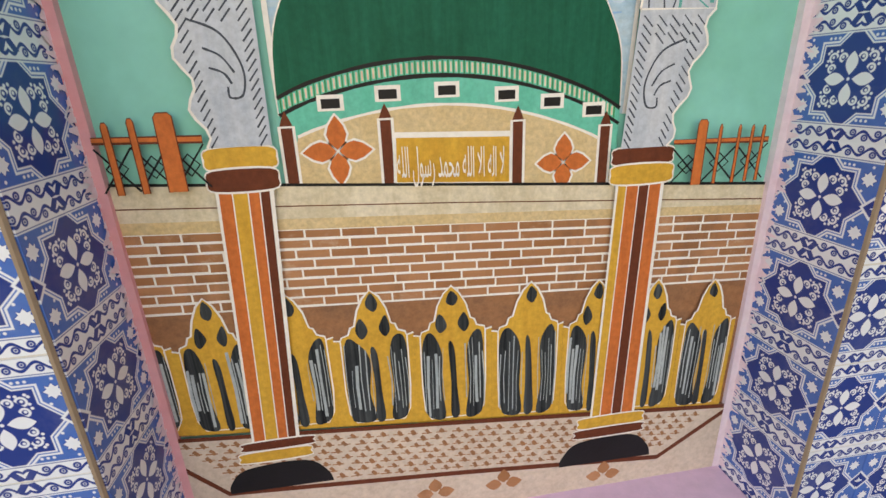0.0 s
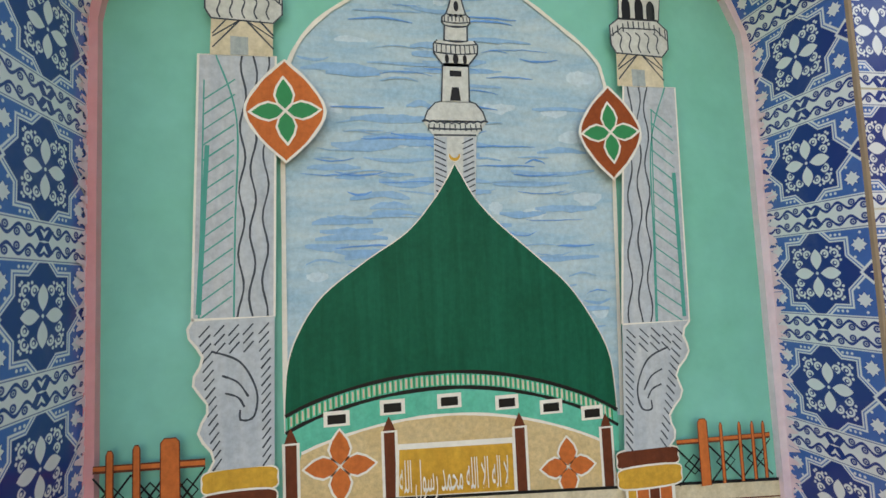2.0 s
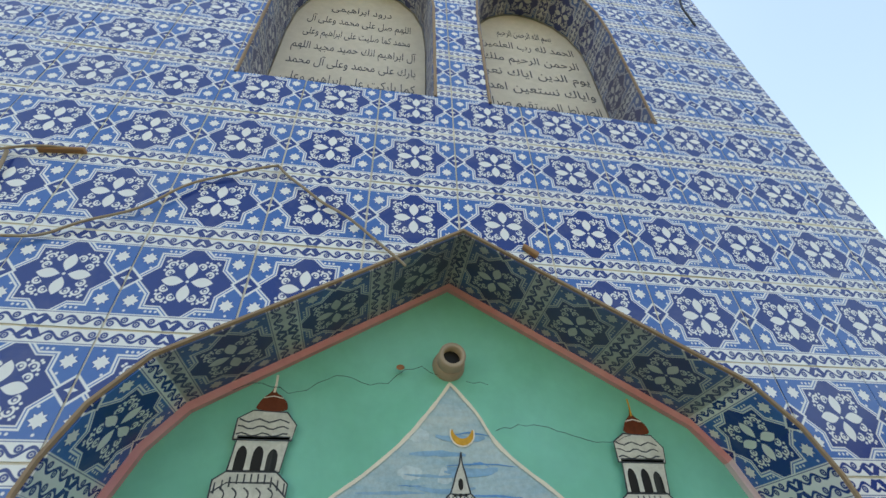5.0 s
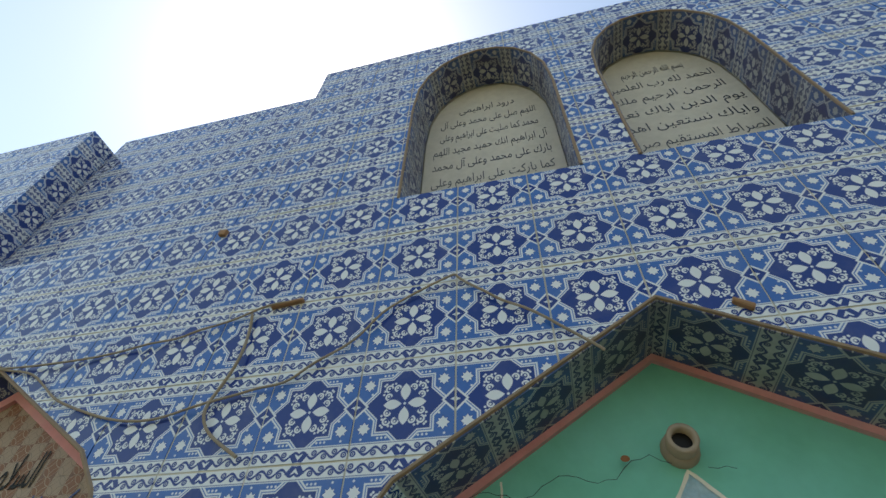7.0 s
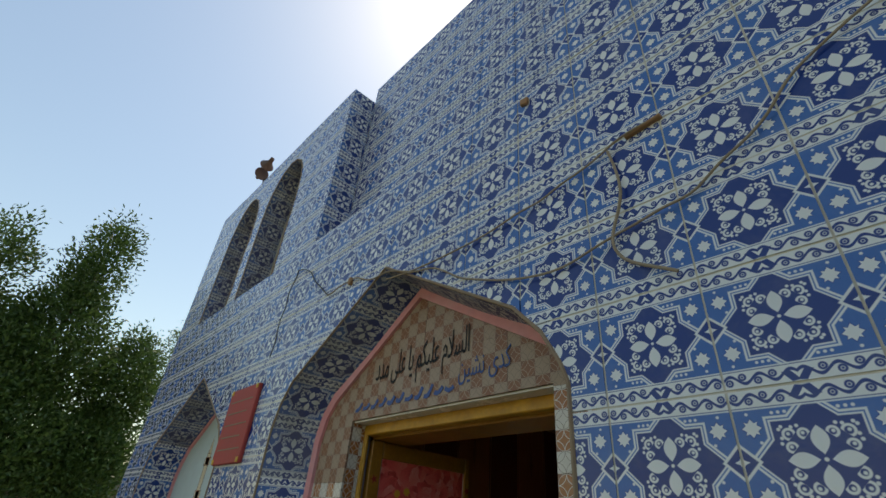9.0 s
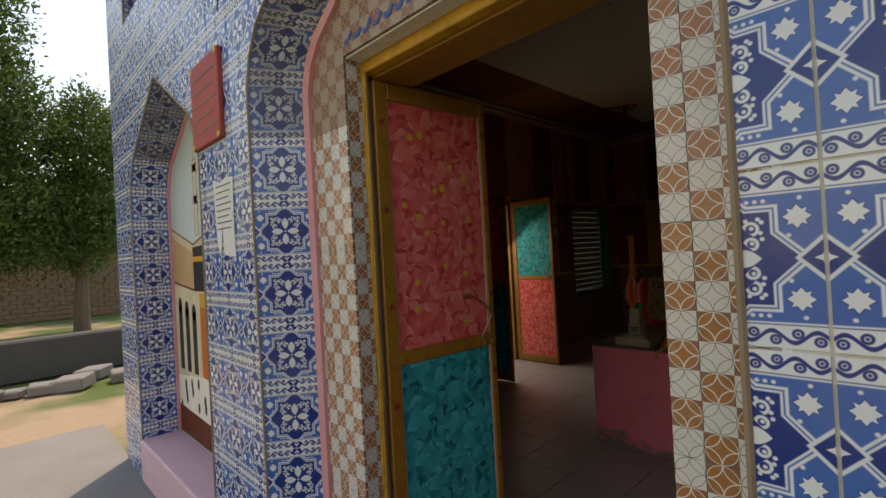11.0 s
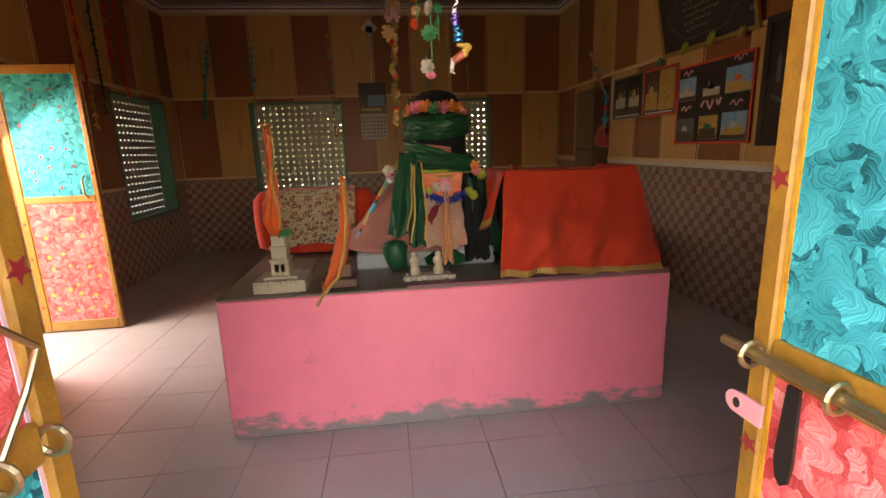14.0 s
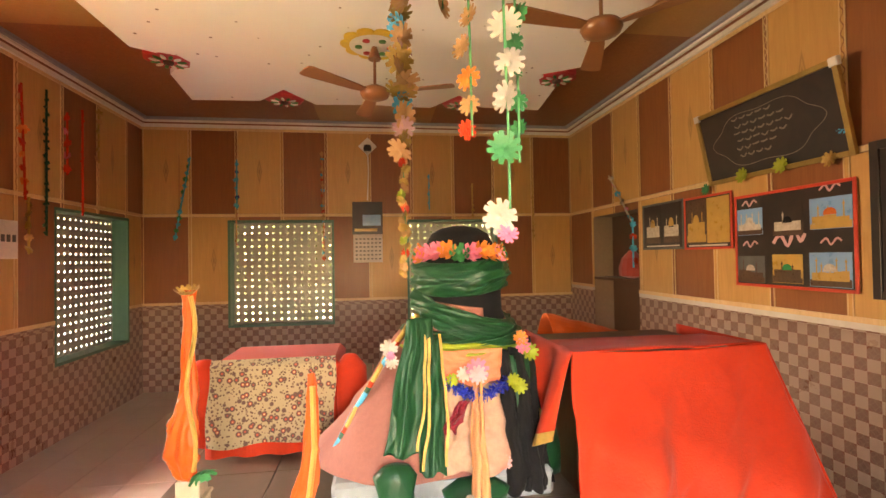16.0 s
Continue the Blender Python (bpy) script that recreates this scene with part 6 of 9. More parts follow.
lathe(bm, [(0.02, 0.0), (0.16, 0.03), (0.17, 0.12), (0.13, 0.24), (0.05, 0.32), (0.01, 0.34)], (X1 + 0.15, 6.5, 1.41), 14, 0.8, 1.2)
thing("folded_cloth", bm, REDCLOTH, "folded heap of dull red cloth on the alcove shelf", "cloth")

# cornice: white, grey and dark steps round the room
WHITEPAINT = surface("white_cornice_paint", (0.72, 0.69, 0.63), (0.58, 0.54, 0.48), 0.6, 30, 3, 0.15)
GREYPAINT = surface("grey_cornice_paint", (0.28, 0.29, 0.33), None, 0.6, 30, 3, 0.15)
cornice = empty("cornice", (0, 0, 3.46), "stepped white, grey and dark cornice round the room", "cornice", kind="structure")
for mat, z0, z1, out in ((WHITEPAINT, 3.465, 3.505, 0.035), (TEAK, 3.505, 3.523, 0.045), (WHITEPAINT, 3.523, 3.545, 0.075), (GREYPAINT, 3.545, 3.579, 0.11)):
    part("moulding", boxed(X0 + 0.0, X1 - 0.0, Y1 - out, Y1 - 0.001, z0, z1), mat, cornice)
    part("moulding", boxed(X1 - out, X1 - 0.001, Y0 + 0.01, Y1 - out - 0.001, z0, z1), mat, cornice)
    part("moulding", boxed(X0 + 0.001, X0 + out, Y0 + 0.01, Y1 - out - 0.001, z0, z1), mat, cornice)
# ceiling: brown boards, and a white star-edged panel hung a little lower
ceiling = thing("ceiling", boxed(X0 - 0.1, X1 + 0.1, 0.45, Y1 + 0.1, CEIL, CEIL + 0.15), TEAK, "brown board ceiling with a white dotted centre panel", "ceiling", kind="structure")
for xa, xb, ya, yb in ((-2.80, -1.30, 6.6, 7.78), (-5.0, -4.0, 4.2, 5.35), (-0.2, 0.70, 3.9, 5.0), (-5.0, -4.0, 1.4, 2.6)):
    part("ceiling_board", boxed(xa, xb, ya, yb, CEIL - 0.006, CEIL + 0.01), MAPLE, ceiling)
k = Nodes("white_dotted_panel")
w = k.world()
d = k.voronoi(w, 5.5, "F1", "Distance", 0.8)
c = k.mix(k.fill(k.sub(d, 0.07), 0.015), (0.82, 0.79, 0.73), (0.16, 0.08, 0.06))
c = k.mix(k.mul(k.noise(w, 1.5, 4), 0.25), c, (0.66, 0.60, 0.52))
DOTTED = k.done(c, 0.65)
DROP = 0.11
half = [(-4.05, 3.6), (-4.05, 5.45), (-3.70, 5.68), (-3.97, 6.02), (-4.05, 6.76), (-3.32, 6.72), (-3.00, 6.34), (-2.73, 6.80), (-2.07, 6.75)]
outline = half + [(-4.14 - x, y) for x, y in half[-2::-1]]
outline = outline + [(x, 7.2 - y) for x, y in outline[::-1] if y > 3.61]
bm = bmesh.new()
vs = [bm.verts.new((x, y, CEIL - DROP)) for x, y in outline]
f = bm.faces.new(vs)
ext = bmesh.ops.extrude_face_region(bm, geom=[f])
bmesh.ops.translate(bm, verts=[g for g in ext["geom"] if isinstance(g, bmesh.types.BMVert)], vec=(0, 0, DROP - 0.001))
bmesh.ops.recalc_face_normals(bm, faces=bm.faces[:])
part("centre_panel", bm, DOTTED, ceiling, "white panel with small dark dots")
REDP, GREENP, GOLDP = (surface(n, c, None, 0.5, 30, 5, 0.1) for n, c in (("red_rosette_paint", (0.50, 0.04, 0.04)), ("green_rosette_paint", (0.06, 0.22, 0.06)), ("yellow_rosette_paint", (0.70, 0.45, 0.05))))
for x, y in ((-3.86, 5.72), (-3.06, 6.72), (-1.08, 6.66), (-0.24, 5.80), (-3.86, 1.5), (-0.24, 1.5)):
    ros = empty("ceiling_rosette", (x, y, CEIL - DROP - 0.012), "painted red and green plaster rosette on the ceiling", "rosette", "ceiling rosettes")
    bm = bmesh.new()
    lathe(bm, [(0.20, DROP + 0.010), (0.21, 0.03), (0.18, 0.012), (0.05, 0.004)], (x, y, CEIL - DROP - 0.012), 8)
    part("plate", bm, REDP, ros)
    for q in range(12):
        a = q * math.pi / 6
        bm = bmesh.new()
        lathe(bm, [(0.005, -0.012), (0.018, -0.004), (0.018, 0.004)], (0, 0, 0), 8, 2.4, 1.0)
        ob = part("petal", bm, WHITEPAINT if q % 2 else GREENP)
        ob.parent = ros
        ob.matrix_basis = Matrix.Rotation(a, 4, "Z") @ Matrix.Translation((0.11, 0, 0.0))
    bm = bmesh.new()
    lathe(bm, [(0.005, -0.03), (0.04, -0.02), (0.045, 0.0)], (x, y, CEIL - DROP - 0.007), 12)
    part("boss", bm, DARKWOOD, ros)

FANBROWN = surface("brown_fan_enamel", (0.27, 0.10, 0.035), (0.2, 0.075, 0.03), 0.35, 40, 4, 0.05, coat=0.3)


def ceiling_fan(x, y, z, turn):
    fan = empty("ceiling_fan", (x, y, CEIL), "brown three-bladed ceiling fan on a short rod", "ceiling fan", "ceiling fans")
    lobes = [(0.235 + 0.045 * abs(math.cos(a * 5)) ** 0.6, a) for a in (math.pi * q / 40 for q in range(80))]
    bm = bmesh.new()
    rows_ = [[bm.verts.new((x + r_ * g_ * math.cos(a), y + r_ * g_ * math.sin(a), CEIL - DROP + dz)) for r_, a in lobes] for g_, dz in ((1.0, 0.001), (1.0, -0.010), (0.95, -0.018))]
    for lower, upper in zip(rows_, rows_[1:]):
        for q in range(80):
            bm.faces.new((lower[q], lower[(q + 1) % 80], upper[(q + 1) % 80], upper[q]))
    bm.faces.new(rows_[-1])
    bm.faces.new(rows_[0][::-1])
    bmesh.ops.recalc_face_normals(bm, faces=bm.faces[:])
    part("medallion", bm, GOLDP, fan, "yellow scalloped medallion")
    bm = bmesh.new()
    lathe(bm, [(0.205, 0.0), (0.205, -0.014), (0.02, -0.018)], (x, y, CEIL - DROP - 0.007), 24)
    part("medallion_face", bm, WHITEPAINT, fan)
    for q in range(6):
        a = q * math.pi / 3
        bm = bmesh.new()
        lathe(bm, [(0.03, 0.0), (0.03, -0.008), (0.01, -0.012)], (x + 0.13 * math.cos(a), y + 0.13 * math.sin(a), CEIL - DROP - 0.025), 10)
        part("medallion_spot", bm, (REDP, GREENP)[q % 2], fan)
    bm = bmesh.new()
    tube(bm, [(x, y, CEIL - DROP), (x, y, z + 0.05)], 0.012, 8)
    lathe(bm, [(0.02, 0.0), (0.055, -0.10), (0.05, -0.11)], (x, y, CEIL - DROP - 0.02), 14)
    part("rod", bm, FANBROWN, fan)
    bm = bmesh.new()
    lathe(bm, [(0.012, 0.075), (0.05, 0.06), (0.11, 0.03), (0.125, 0.0), (0.11, -0.03), (0.06, -0.05), (0.01, -0.055)], (x, y, z), 24)
    smooth(part("motor", bm, FANBROWN, fan))
    for q in range(3):
        bm = bmesh.new()
        pts = [(0.10, 0.03), (0.20, 0.045), (0.62, 0.072), (0.66, 0.06), (0.67, 0.0), (0.66, -0.06), (0.62, -0.07), (0.20, -0.045), (0.10, -0.03)]
        a = [bm.verts.new((r, w_, 0.010 + w_ * 0.15)) for r, w_ in pts]
        b = [bm.verts.new((r, w_, 0.002 + w_ * 0.15)) for r, w_ in pts]
        bm.faces.new(a)
        bm.faces.new(b[::-1])
        for i in range(len(pts)):
            j = (i + 1) % len(pts)
            bm.faces.new((a[j], a[i], b[i], b[j]))
        ob = part("blade", bm, FANBROWN)
        ob.parent = fan
        ob.matrix_basis = Matrix.Translation((0, 0, z - CEIL)) @ Matrix.Rotation(radians(turn + 120 * q), 4, "Z")
    return fan


ceiling_fan(-2.055, 5.2, 3.06, 100)
ceiling_fan(-0.70, 3.95, 3.06, 70)

# ---- doors ----
def swirl(name, base, light, dark, scale=19.0):
    """Thick enamel swept on in overlapping fan-shaped strokes with bristle lines."""
    k = Nodes(name)
    w = k.coord((1.0, 1.0, 1.0))
    bend = k.t.nodes.new("ShaderNodeTexNoise")
    bend.inputs["Scale"].default_value, bend.inputs["Detail"].default_value = 11.0, 3.0
    k.t.links.new(w, bend.inputs["Vector"])
    push = k.t.nodes.new("ShaderNodeVectorMath")
    push.operation = "MULTIPLY_ADD"
    push.inputs[1].default_value = (0.10, 0.10, 0.10)
    k.t.links.new(bend.outputs["Color"], push.inputs[0])
    k.t.links.new(w, push.inputs[2])
    w = push.outputs[0]

    def fan(shift, size):
        p = k.t.nodes.new("ShaderNodeMapping")
        p.inputs["Location"].default_value = (shift, 0.3 * shift, 0.7 * shift)
        k.t.links.new(w, p.inputs[0])
        n = k.t.nodes.new("ShaderNodeTexVoronoi")
        n.inputs["Scale"].default_value = size
        k.t.links.new(p.outputs[0], n.inputs["Vector"])
        sub = k.t.nodes.new("ShaderNodeVectorMath")
        sub.operation = "SUBTRACT"
        k.t.links.new(p.outputs[0], sub.inputs[0])
        k.t.links.new(n.outputs["Position"], sub.inputs[1])
        sep = k.t.nodes.new("ShaderNodeSeparateXYZ")
        k.t.links.new(sub.outputs[0], sep.inputs[0])
        col = k.t.nodes.new("ShaderNodeSeparateColor")
        k.t.links.new(n.outputs["Color"], col.inputs[0])
        ang = k.add(k.m("ARCTAN2", sep.outputs[2], sep.outputs[0]), k.mul(col.outputs[0], 6.28))
        sweep = k.m("FRACT", k.add(k.mul(ang, 0.159), k.mul(n.outputs["Distance"], 0.25)))
        d = n.outputs["Distance"]
        line = k.noise(k.world(), 30, 2)
        bristle = k.m("SINE", k.add(k.mul(d, 42.0), k.mul(line, 7.0)))
        fine = k.m("SINE", k.add(k.mul(d, 88.0), k.mul(line, 11.0)))
        return sweep, d, k.add(k.mul(bristle, 0.4), k.mul(fine, 0.6)), col.outputs[1]

    s1, d1, b1, r1 = fan(0.0, scale)
    s2, d2, b2, r2 = fan(3.7, scale * 0.72)
    pick = k.m("GREATER_THAN", k.add(r2, k.mul(d2, -0.9)), 0.02)
    s, b, r = (k.add(k.mul(x2, pick), k.mul(x1, k.sub(1.0, pick))) for x1, x2 in ((s1, s2), (b1, b2), (r1, r2)))
    f = k.add(k.mul(k.m("POWER", s, 1.2), 0.36), k.mul(k.mul(b, k.m("MULTIPLY_ADD", s, 0.8, 0.3)), 0.13))
    f = k.add(f, k.m("MULTIPLY_ADD", r, 0.20, -0.13))
    f = k.add(f, k.mul(k.noise(w, 16, 4), 0.26))
    c = k.ramp(f, (0.06, dark), (0.20, base), (0.40, tuple(x * 0.76 + y * 0.24 for x, y in zip(base, light))), (0.56, tuple(x * 0.45 + y * 0.55 for x, y in zip(base, light))), (0.76, light))
    c = k.mix(k.mul(k.ramp(k.noise(k.world(), 4, 3), (0.45, 0.0), (0.7, 1.0)), 0.12), c, base)
    return k.done(c, 0.48, 0, f, 0.5, 0.005, spec=0.15)


PINKSWIRL = swirl("pink_swirl_enamel", (0.78, 0.112, 0.102), (0.94, 0.48, 0.44), (0.48, 0.045, 0.042))
TEALSWIRL = swirl("turquoise_swirl_enamel", (0.0004, 0.29, 0.320), (0.05, 0.72, 0.77), (0.0002, 0.080, 0.092))
OCHRE = surface("ochre_door_enamel", (0.36, 0.165, 0.018), (0.17, 0.07, 0.010), 0.45, 60, 13, 0.4, amount=1.0, speck=0.5)
REDSTAR = surface("dark_red_star_paint", (0.28, 0.02, 0.025), None, 0.4, 40, 5, 0.1)
YELSTAR = surface("yellow_star_paint", (0.75, 0.38, 0.04), None, 0.4, 40, 5, 0.1)
BRASS = surface("worn_brass", (0.45, 0.33, 0.16), (0.25, 0.18, 0.10), 0.35, 60, 8, 0.2, 0.9)
IRON = surface("dark_iron", (0.05, 0.045, 0.04), (0.10, 0.05, 0.03), 0.5, 60, 8, 0.3, 0.8)


def star_shape(cx, cz, r, points=5, inner=0.42, turn=0.0):
    return [(cx + (r if q % 2 == 0 else r * inner) * math.sin(turn + math.pi * q / points), cz + (r if q % 2 == 0 else r * inner) * math.cos(turn + math.pi * q / points)) for q in range(2 * points)]


def door_leaf(name, hinge, end, high, upper, lower, label, mid=1.135, seed=1, st=0.062, sf=0.036):
    """A framed leaf with two enamelled panels and stuck-on stars; its face looks to local -y."""
    r = random.Random(seed)
    d = Vector((end[0] - hinge[0], end[1] - hinge[1], 0))
    wide = d.length
    leaf = empty(name, (hinge[0], hinge[1], 0.012), label, "door", kind="")
    leaf.matrix_basis = Matrix.Translation((hinge[0], hinge[1], 0.012)) @ Matrix.Rotation(math.atan2(d.y, d.x), 4, "Z")

    def bit(nm, bm, mat, lab=""):
        ob = part(nm, bm, mat, None, lab)
        ob.parent = leaf
        return ob

    for nm, x0, x1, z0, z1 in (("stile", 0, st, 0, high), ("stile", wide - sf, wide, 0, high), ("rail", st, wide - sf, 0, 0.09), ("rail", st, wide - sf, high - 0.07, high), ("rail", st, wide - sf, mid - 0.028, mid + 0.028)):
        bit(nm, boxed(x0 + 0.0005, x1 - 0.0005, -0.02, 0.02, z0, z1, 0.004), OCHRE)
    for z0, z1, mat, starmat, pts in ((mid + 0.028, high - 0.07, upper, REDSTAR if upper is TEALSWIRL else YELSTAR, 5 if upper is TEALSWIRL else 7), (0.09, mid - 0.028, lower, REDSTAR if lower is TEALSWIRL else YELSTAR, 5 if lower is TEALSWIRL else 7)):
        ob = bit("panel", boxed(0, wide - st - sf, -0.009, 0.009, 0, z1 - z0), mat, "swirled enamel panel")
        ob.matrix_basis = Matrix.Translation((st, 0, z0))
        if mat is TEALSWIRL and mat is lower:
            continue
        nx = 4
        for gx in range(nx):
            for gz in range(max(2, int((z1 - z0) / 0.13))):
                if r.random() < 0.55:
                    x, z = st + 0.05 + (gx + r.uniform(0.1, 0.9)) * (wide - 2 * st - 0.1) / nx, z0 + 0.05 + (gz + r.uniform(0.1, 0.9)) * 0.125
                    if z < z1 - 0.03:
                        for sg in (-1, 1):
                            bm = bmesh.new()
                            prism(bm, star_shape(x, z, r.uniform(0.015, 0.021), pts, 0.45 if pts == 5 else 0.7, r.uniform(0, 6)), sg * 0.0094, sg * 0.0105)
                            st_ob = bit("star", bm, starmat)
                            st_ob.parent = ob
                            st_ob.matrix_parent_inverse = ob.matrix_basis.inverted()
    for z in (0.25, 0.62, 0.98, 1.4, 1.75, 2.05):
        for x in (st / 2, wide - sf / 2):
            for sg in (-1, 1):
                bm = bmesh.new()
                prism(bm, star_shape(x, z + r.uniform(-.05, .05), 0.019, 5, 0.42, r.uniform(0, 1)), sg * 0.0205, sg * 0.0215)
                bit("star", bm, REDSTAR)
    for x in (st, wide - sf):
        for sg in (-1, 1):
            bit("edge_line", boxed(x - 0.005, x + 0.005, sg * 0.0095 - 0.001, sg * 0.0095 + 0.001, 0.09, high - 0.07), YELLOW if upper is TEALSWIRL else PALEPINK)
    return leaf, bit, wide


_, lbit, lw = door_leaf("door_left_leaf", (-2.5075, 0.308), (-2.4625, 0.908), 2.24, PINKSWIRL, TEALSWIRL, "open door leaf, pink panel over turquoise in an ochre frame", 1.145, 11)
_, rbit, rw = door_leaf("door_right_leaf", (-1.4015, 0.336), (-1.4375, 0.956), 2.24, TEALSWIRL, PINKSWIRL, "open door leaf, turquoise starred panel over pink, ochre frame", 1.145, 12, 0.085)
# bolt, hasp and handles
RAIL = 1.145


def ring(bit, x, y, z, r=0.020):
    bm = bmesh.new()
    tube(bm, [(x, y + r * math.cos(a), z + r * math.sin(a)) for a in (math.pi * 2 * q / 14 for q in range(15))], 0.0045, 6)
    bit("bolt_ring", bm, BRASS)


for x in (lw - 0.105, lw - 0.035):
    ring(lbit, x, -0.030, RAIL, 0.018)
bm = bmesh.new()
tube(bm, [(lw - 0.19, -0.012, 1.36), (lw - 0.16, -0.026, 1.362), (lw - 0.095, -0.032, 1.325), (lw - 0.035, -0.036, 1.265), (lw - 0.060, -0.034, 1.22), (lw - 0.100, -0.030, 1.165)], 0.0045, 8)
lbit("handle", bm, BRASS, "bent brass pull handle")
bm = bmesh.new()
tube(bm, [(rw - 0.235, 0.040, RAIL), (rw - 0.02, 0.040, RAIL + 0.004), (rw + 0.03, 0.040, RAIL + 0.004)], 0.0095, 10)
rbit("bolt", bm, BRASS, "worn sliding bolt")
for x in (rw - 0.025, rw - 0.16):
    ring(rbit, x, 0.040, RAIL)
bm = bmesh.new()
prism(bm, [(rw - 0.105, RAIL - 0.02), (rw - 0.085, RAIL - 0.02), (rw - 0.078, RAIL - 0.14), (rw - 0.084, RAIL - 0.17), (rw - 0.094, RAIL - 0.18), (rw - 0.104, RAIL - 0.17), (rw - 0.108, RAIL - 0.14)], 0.031, 0.036)
rbit("hasp", bm, IRON, "dark iron hasp hanging down")
bm = bmesh.new()
prism(bm, oval(rw + 0.012, 1.043, 0.020, 0.019, -90, 90, 8) + [(rw - 0.04, 1.062), (rw - 0.04, 1.024)], 0.021, 0.026)
plate_ob = rbit("staple_plate", bm, PINK, "pink painted staple plate")
# dark oval laid on the plate, colour in place of a shaded hole
bm = prism(bmesh.new(), oval(rw + 0.008, 1.043, 0.007, 0.009), 0.0262, 0.0272)
rbit("staple_hole", bm, IRON).parent = plate_ob
# frame
frame_ob = empty("door_1", (-2.02, 0.4, 0), "ochre painted wooden door frame, weathered at the edges", "door frame", kind="structure")
LILAC = surface("lilac_plaster_edge", (0.22, 0.19, 0.25), (0.10, 0.09, 0.10), 0.8, 30, 12, 0.5)
for x, sg, ya, yb, yc in ((DX0, 1, 0.2635, 0.286, 0.299), (DX1, -1, 0.3005, 0.318, 0.330)):
    for o0, o1, y0, y1, mat, nm in ((-0.004, 0.012, ya, yb, YELLOW, "jamb"), (-0.010, 0.006, yb + 0.0005, yc, LILAC, "jamb"), (-0.066, -0.030, yc + 0.002, 0.50, OCHRE, "jamb"), (-0.002, 0.016, ya + 0.006, ya + 0.013, YELLOW, "moulding")):
        a, b = sorted((x + sg * o0, x + sg * o1))
        bm = boxed(a, b, y0, y1, 0.0, DTOP - 0.004, 0.003)
        bmesh.ops.subdivide_edges(bm, edges=[e for e in bm.edges if e.calc_length() > 1.0], cuts=40)
        for v in bm.verts:
            if nm == "jamb" and y1 < 0.4:
                v.co += Vector((0.004 * fold(v.co.z * 9, y0, x), 0.003 * fold(v.co.z * 14, x, y0), 0))
        part(nm, bm, mat, frame_ob)
part("head", boxed(DX0 + 0.002, DX1 - 0.002, 0.264, 0.31, DTOP - 0.05, DTOP - 0.002, 0.004), YELLOW, frame_ob)
part("head", boxed(DX0 + 0.002, DX1 - 0.002, 0.312, 0.50, DTOP - 0.06, DTOP - 0.002, 0.004), OCHRE, frame_ob)
part("soffit", boxed(DX0 + 0.002, DX1 - 0.002, PY + 0.011, 0.262, DTOP - 0.008, DTOP - 0.001), BROWN, frame_ob)
# side door of the room, both leaves open
_, b2, w2 = door_leaf("side_door_leaf", (X0 + 0.01, 4.57), (-4.43, 4.575), 2.215, TEALSWIRL, PINKSWIRL, "open side door leaf, pale turquoise over pink, sunlit", 1.15, 13)
bm = bmesh.new()
tube(bm, [(w2 - 0.09, -0.022, 1.16), (w2 - 0.09, -0.06, 1.2), (w2 - 0.09, -0.06, 1.3), (w2 - 0.09, -0.022, 1.34)], 0.008, 8)
b2("handle", bm, BRASS)
door_leaf("side_door_leaf", (X0 + 0.01, 3.575), (-4.43, 3.59), 2.215, PINKSWIRL, TEALSWIRL, "open side door leaf seen from its shaded side", 1.15, 14)
jambs = empty("door_2", (X0 - 0.1, 4.07, 0), "ochre side door frame open to the sunny yard", "door frame", kind="structure")
for y in (3.58, 4.575 - 0.05):
    part("jamb", boxed(X0 - 0.28, X0 - 0.02, y + (0.001), y + 0.049, 0.0, 2.24), OCHRE, jambs)
part("head", boxed(X0 - 0.28, X0 - 0.02, 3.63, 4.525, 2.19, 2.239), OCHRE, jambs)
# inside face of the front wall
inner = slab(bmesh.new(), rect(X0 - 0.1, X1 + 0.1, -0.05, CEIL + 0.05), [rect(DX0 - 0.066, DX1 + 0.056, 0.0, DTOP)], 0.501, 0.515)
thing("wall_inner_south", inner, MAPLE, "panelled inner face of the front wall", "wall", kind="structure")

# ---- grave platform and what stands on it ----
k = Nodes("pink_platform_paint")
w = k.world()
f = k.noise(w, 2.0, 5, 0.7, 0.4)
c = k.mix(k.ramp(f, (0.35, 0.0), (0.75, 1.0)), (0.84, 0.195, 0.255), (0.72, 0.165, 0.225))
sep = k.t.nodes.new("ShaderNodeSeparateXYZ")
k.t.links.new(w, sep.inputs[0])
peel = k.sub(k.add(sep.outputs[2], k.mul(k.noise(k.world((2.5, 2.5, 6.0)), 1.6, 5, 0.7), -0.46)), -0.165)
c = k.mix(k.fill(peel, 0.03), c, (0.20, 0.17, 0.155))
c = k.mix(k.mul(k.ramp(k.noise(w, 5, 5, 0.8), (0.62, 0.0), (0.75, 1.0)), 0.5), c, (0.30, 0.10, 0.13))
PLATPINK = k.done(c, 0.4, 0, f, 0.1, 0.004)
PLATTILE = surface("dusty_brown_platform_tile", (0.135, 0.098, 0.068), (0.09, 0.064, 0.043), 0.4, 30, 3, 0.15, amount=0.9)
PX0, PX1, PY0, PY1, PZ = -2.908, -0.492, 2.648, 5.5, 0.778
plat = empty("grave_platform", ((PX0 + PX1) / 2, PY0, 0), "pink painted grave platform with a tiled top", "platform")
part("body", boxed(PX0, PX1, PY0, PY1, 0.0, PZ - 0.012, 0.008), PLATPINK, plat)
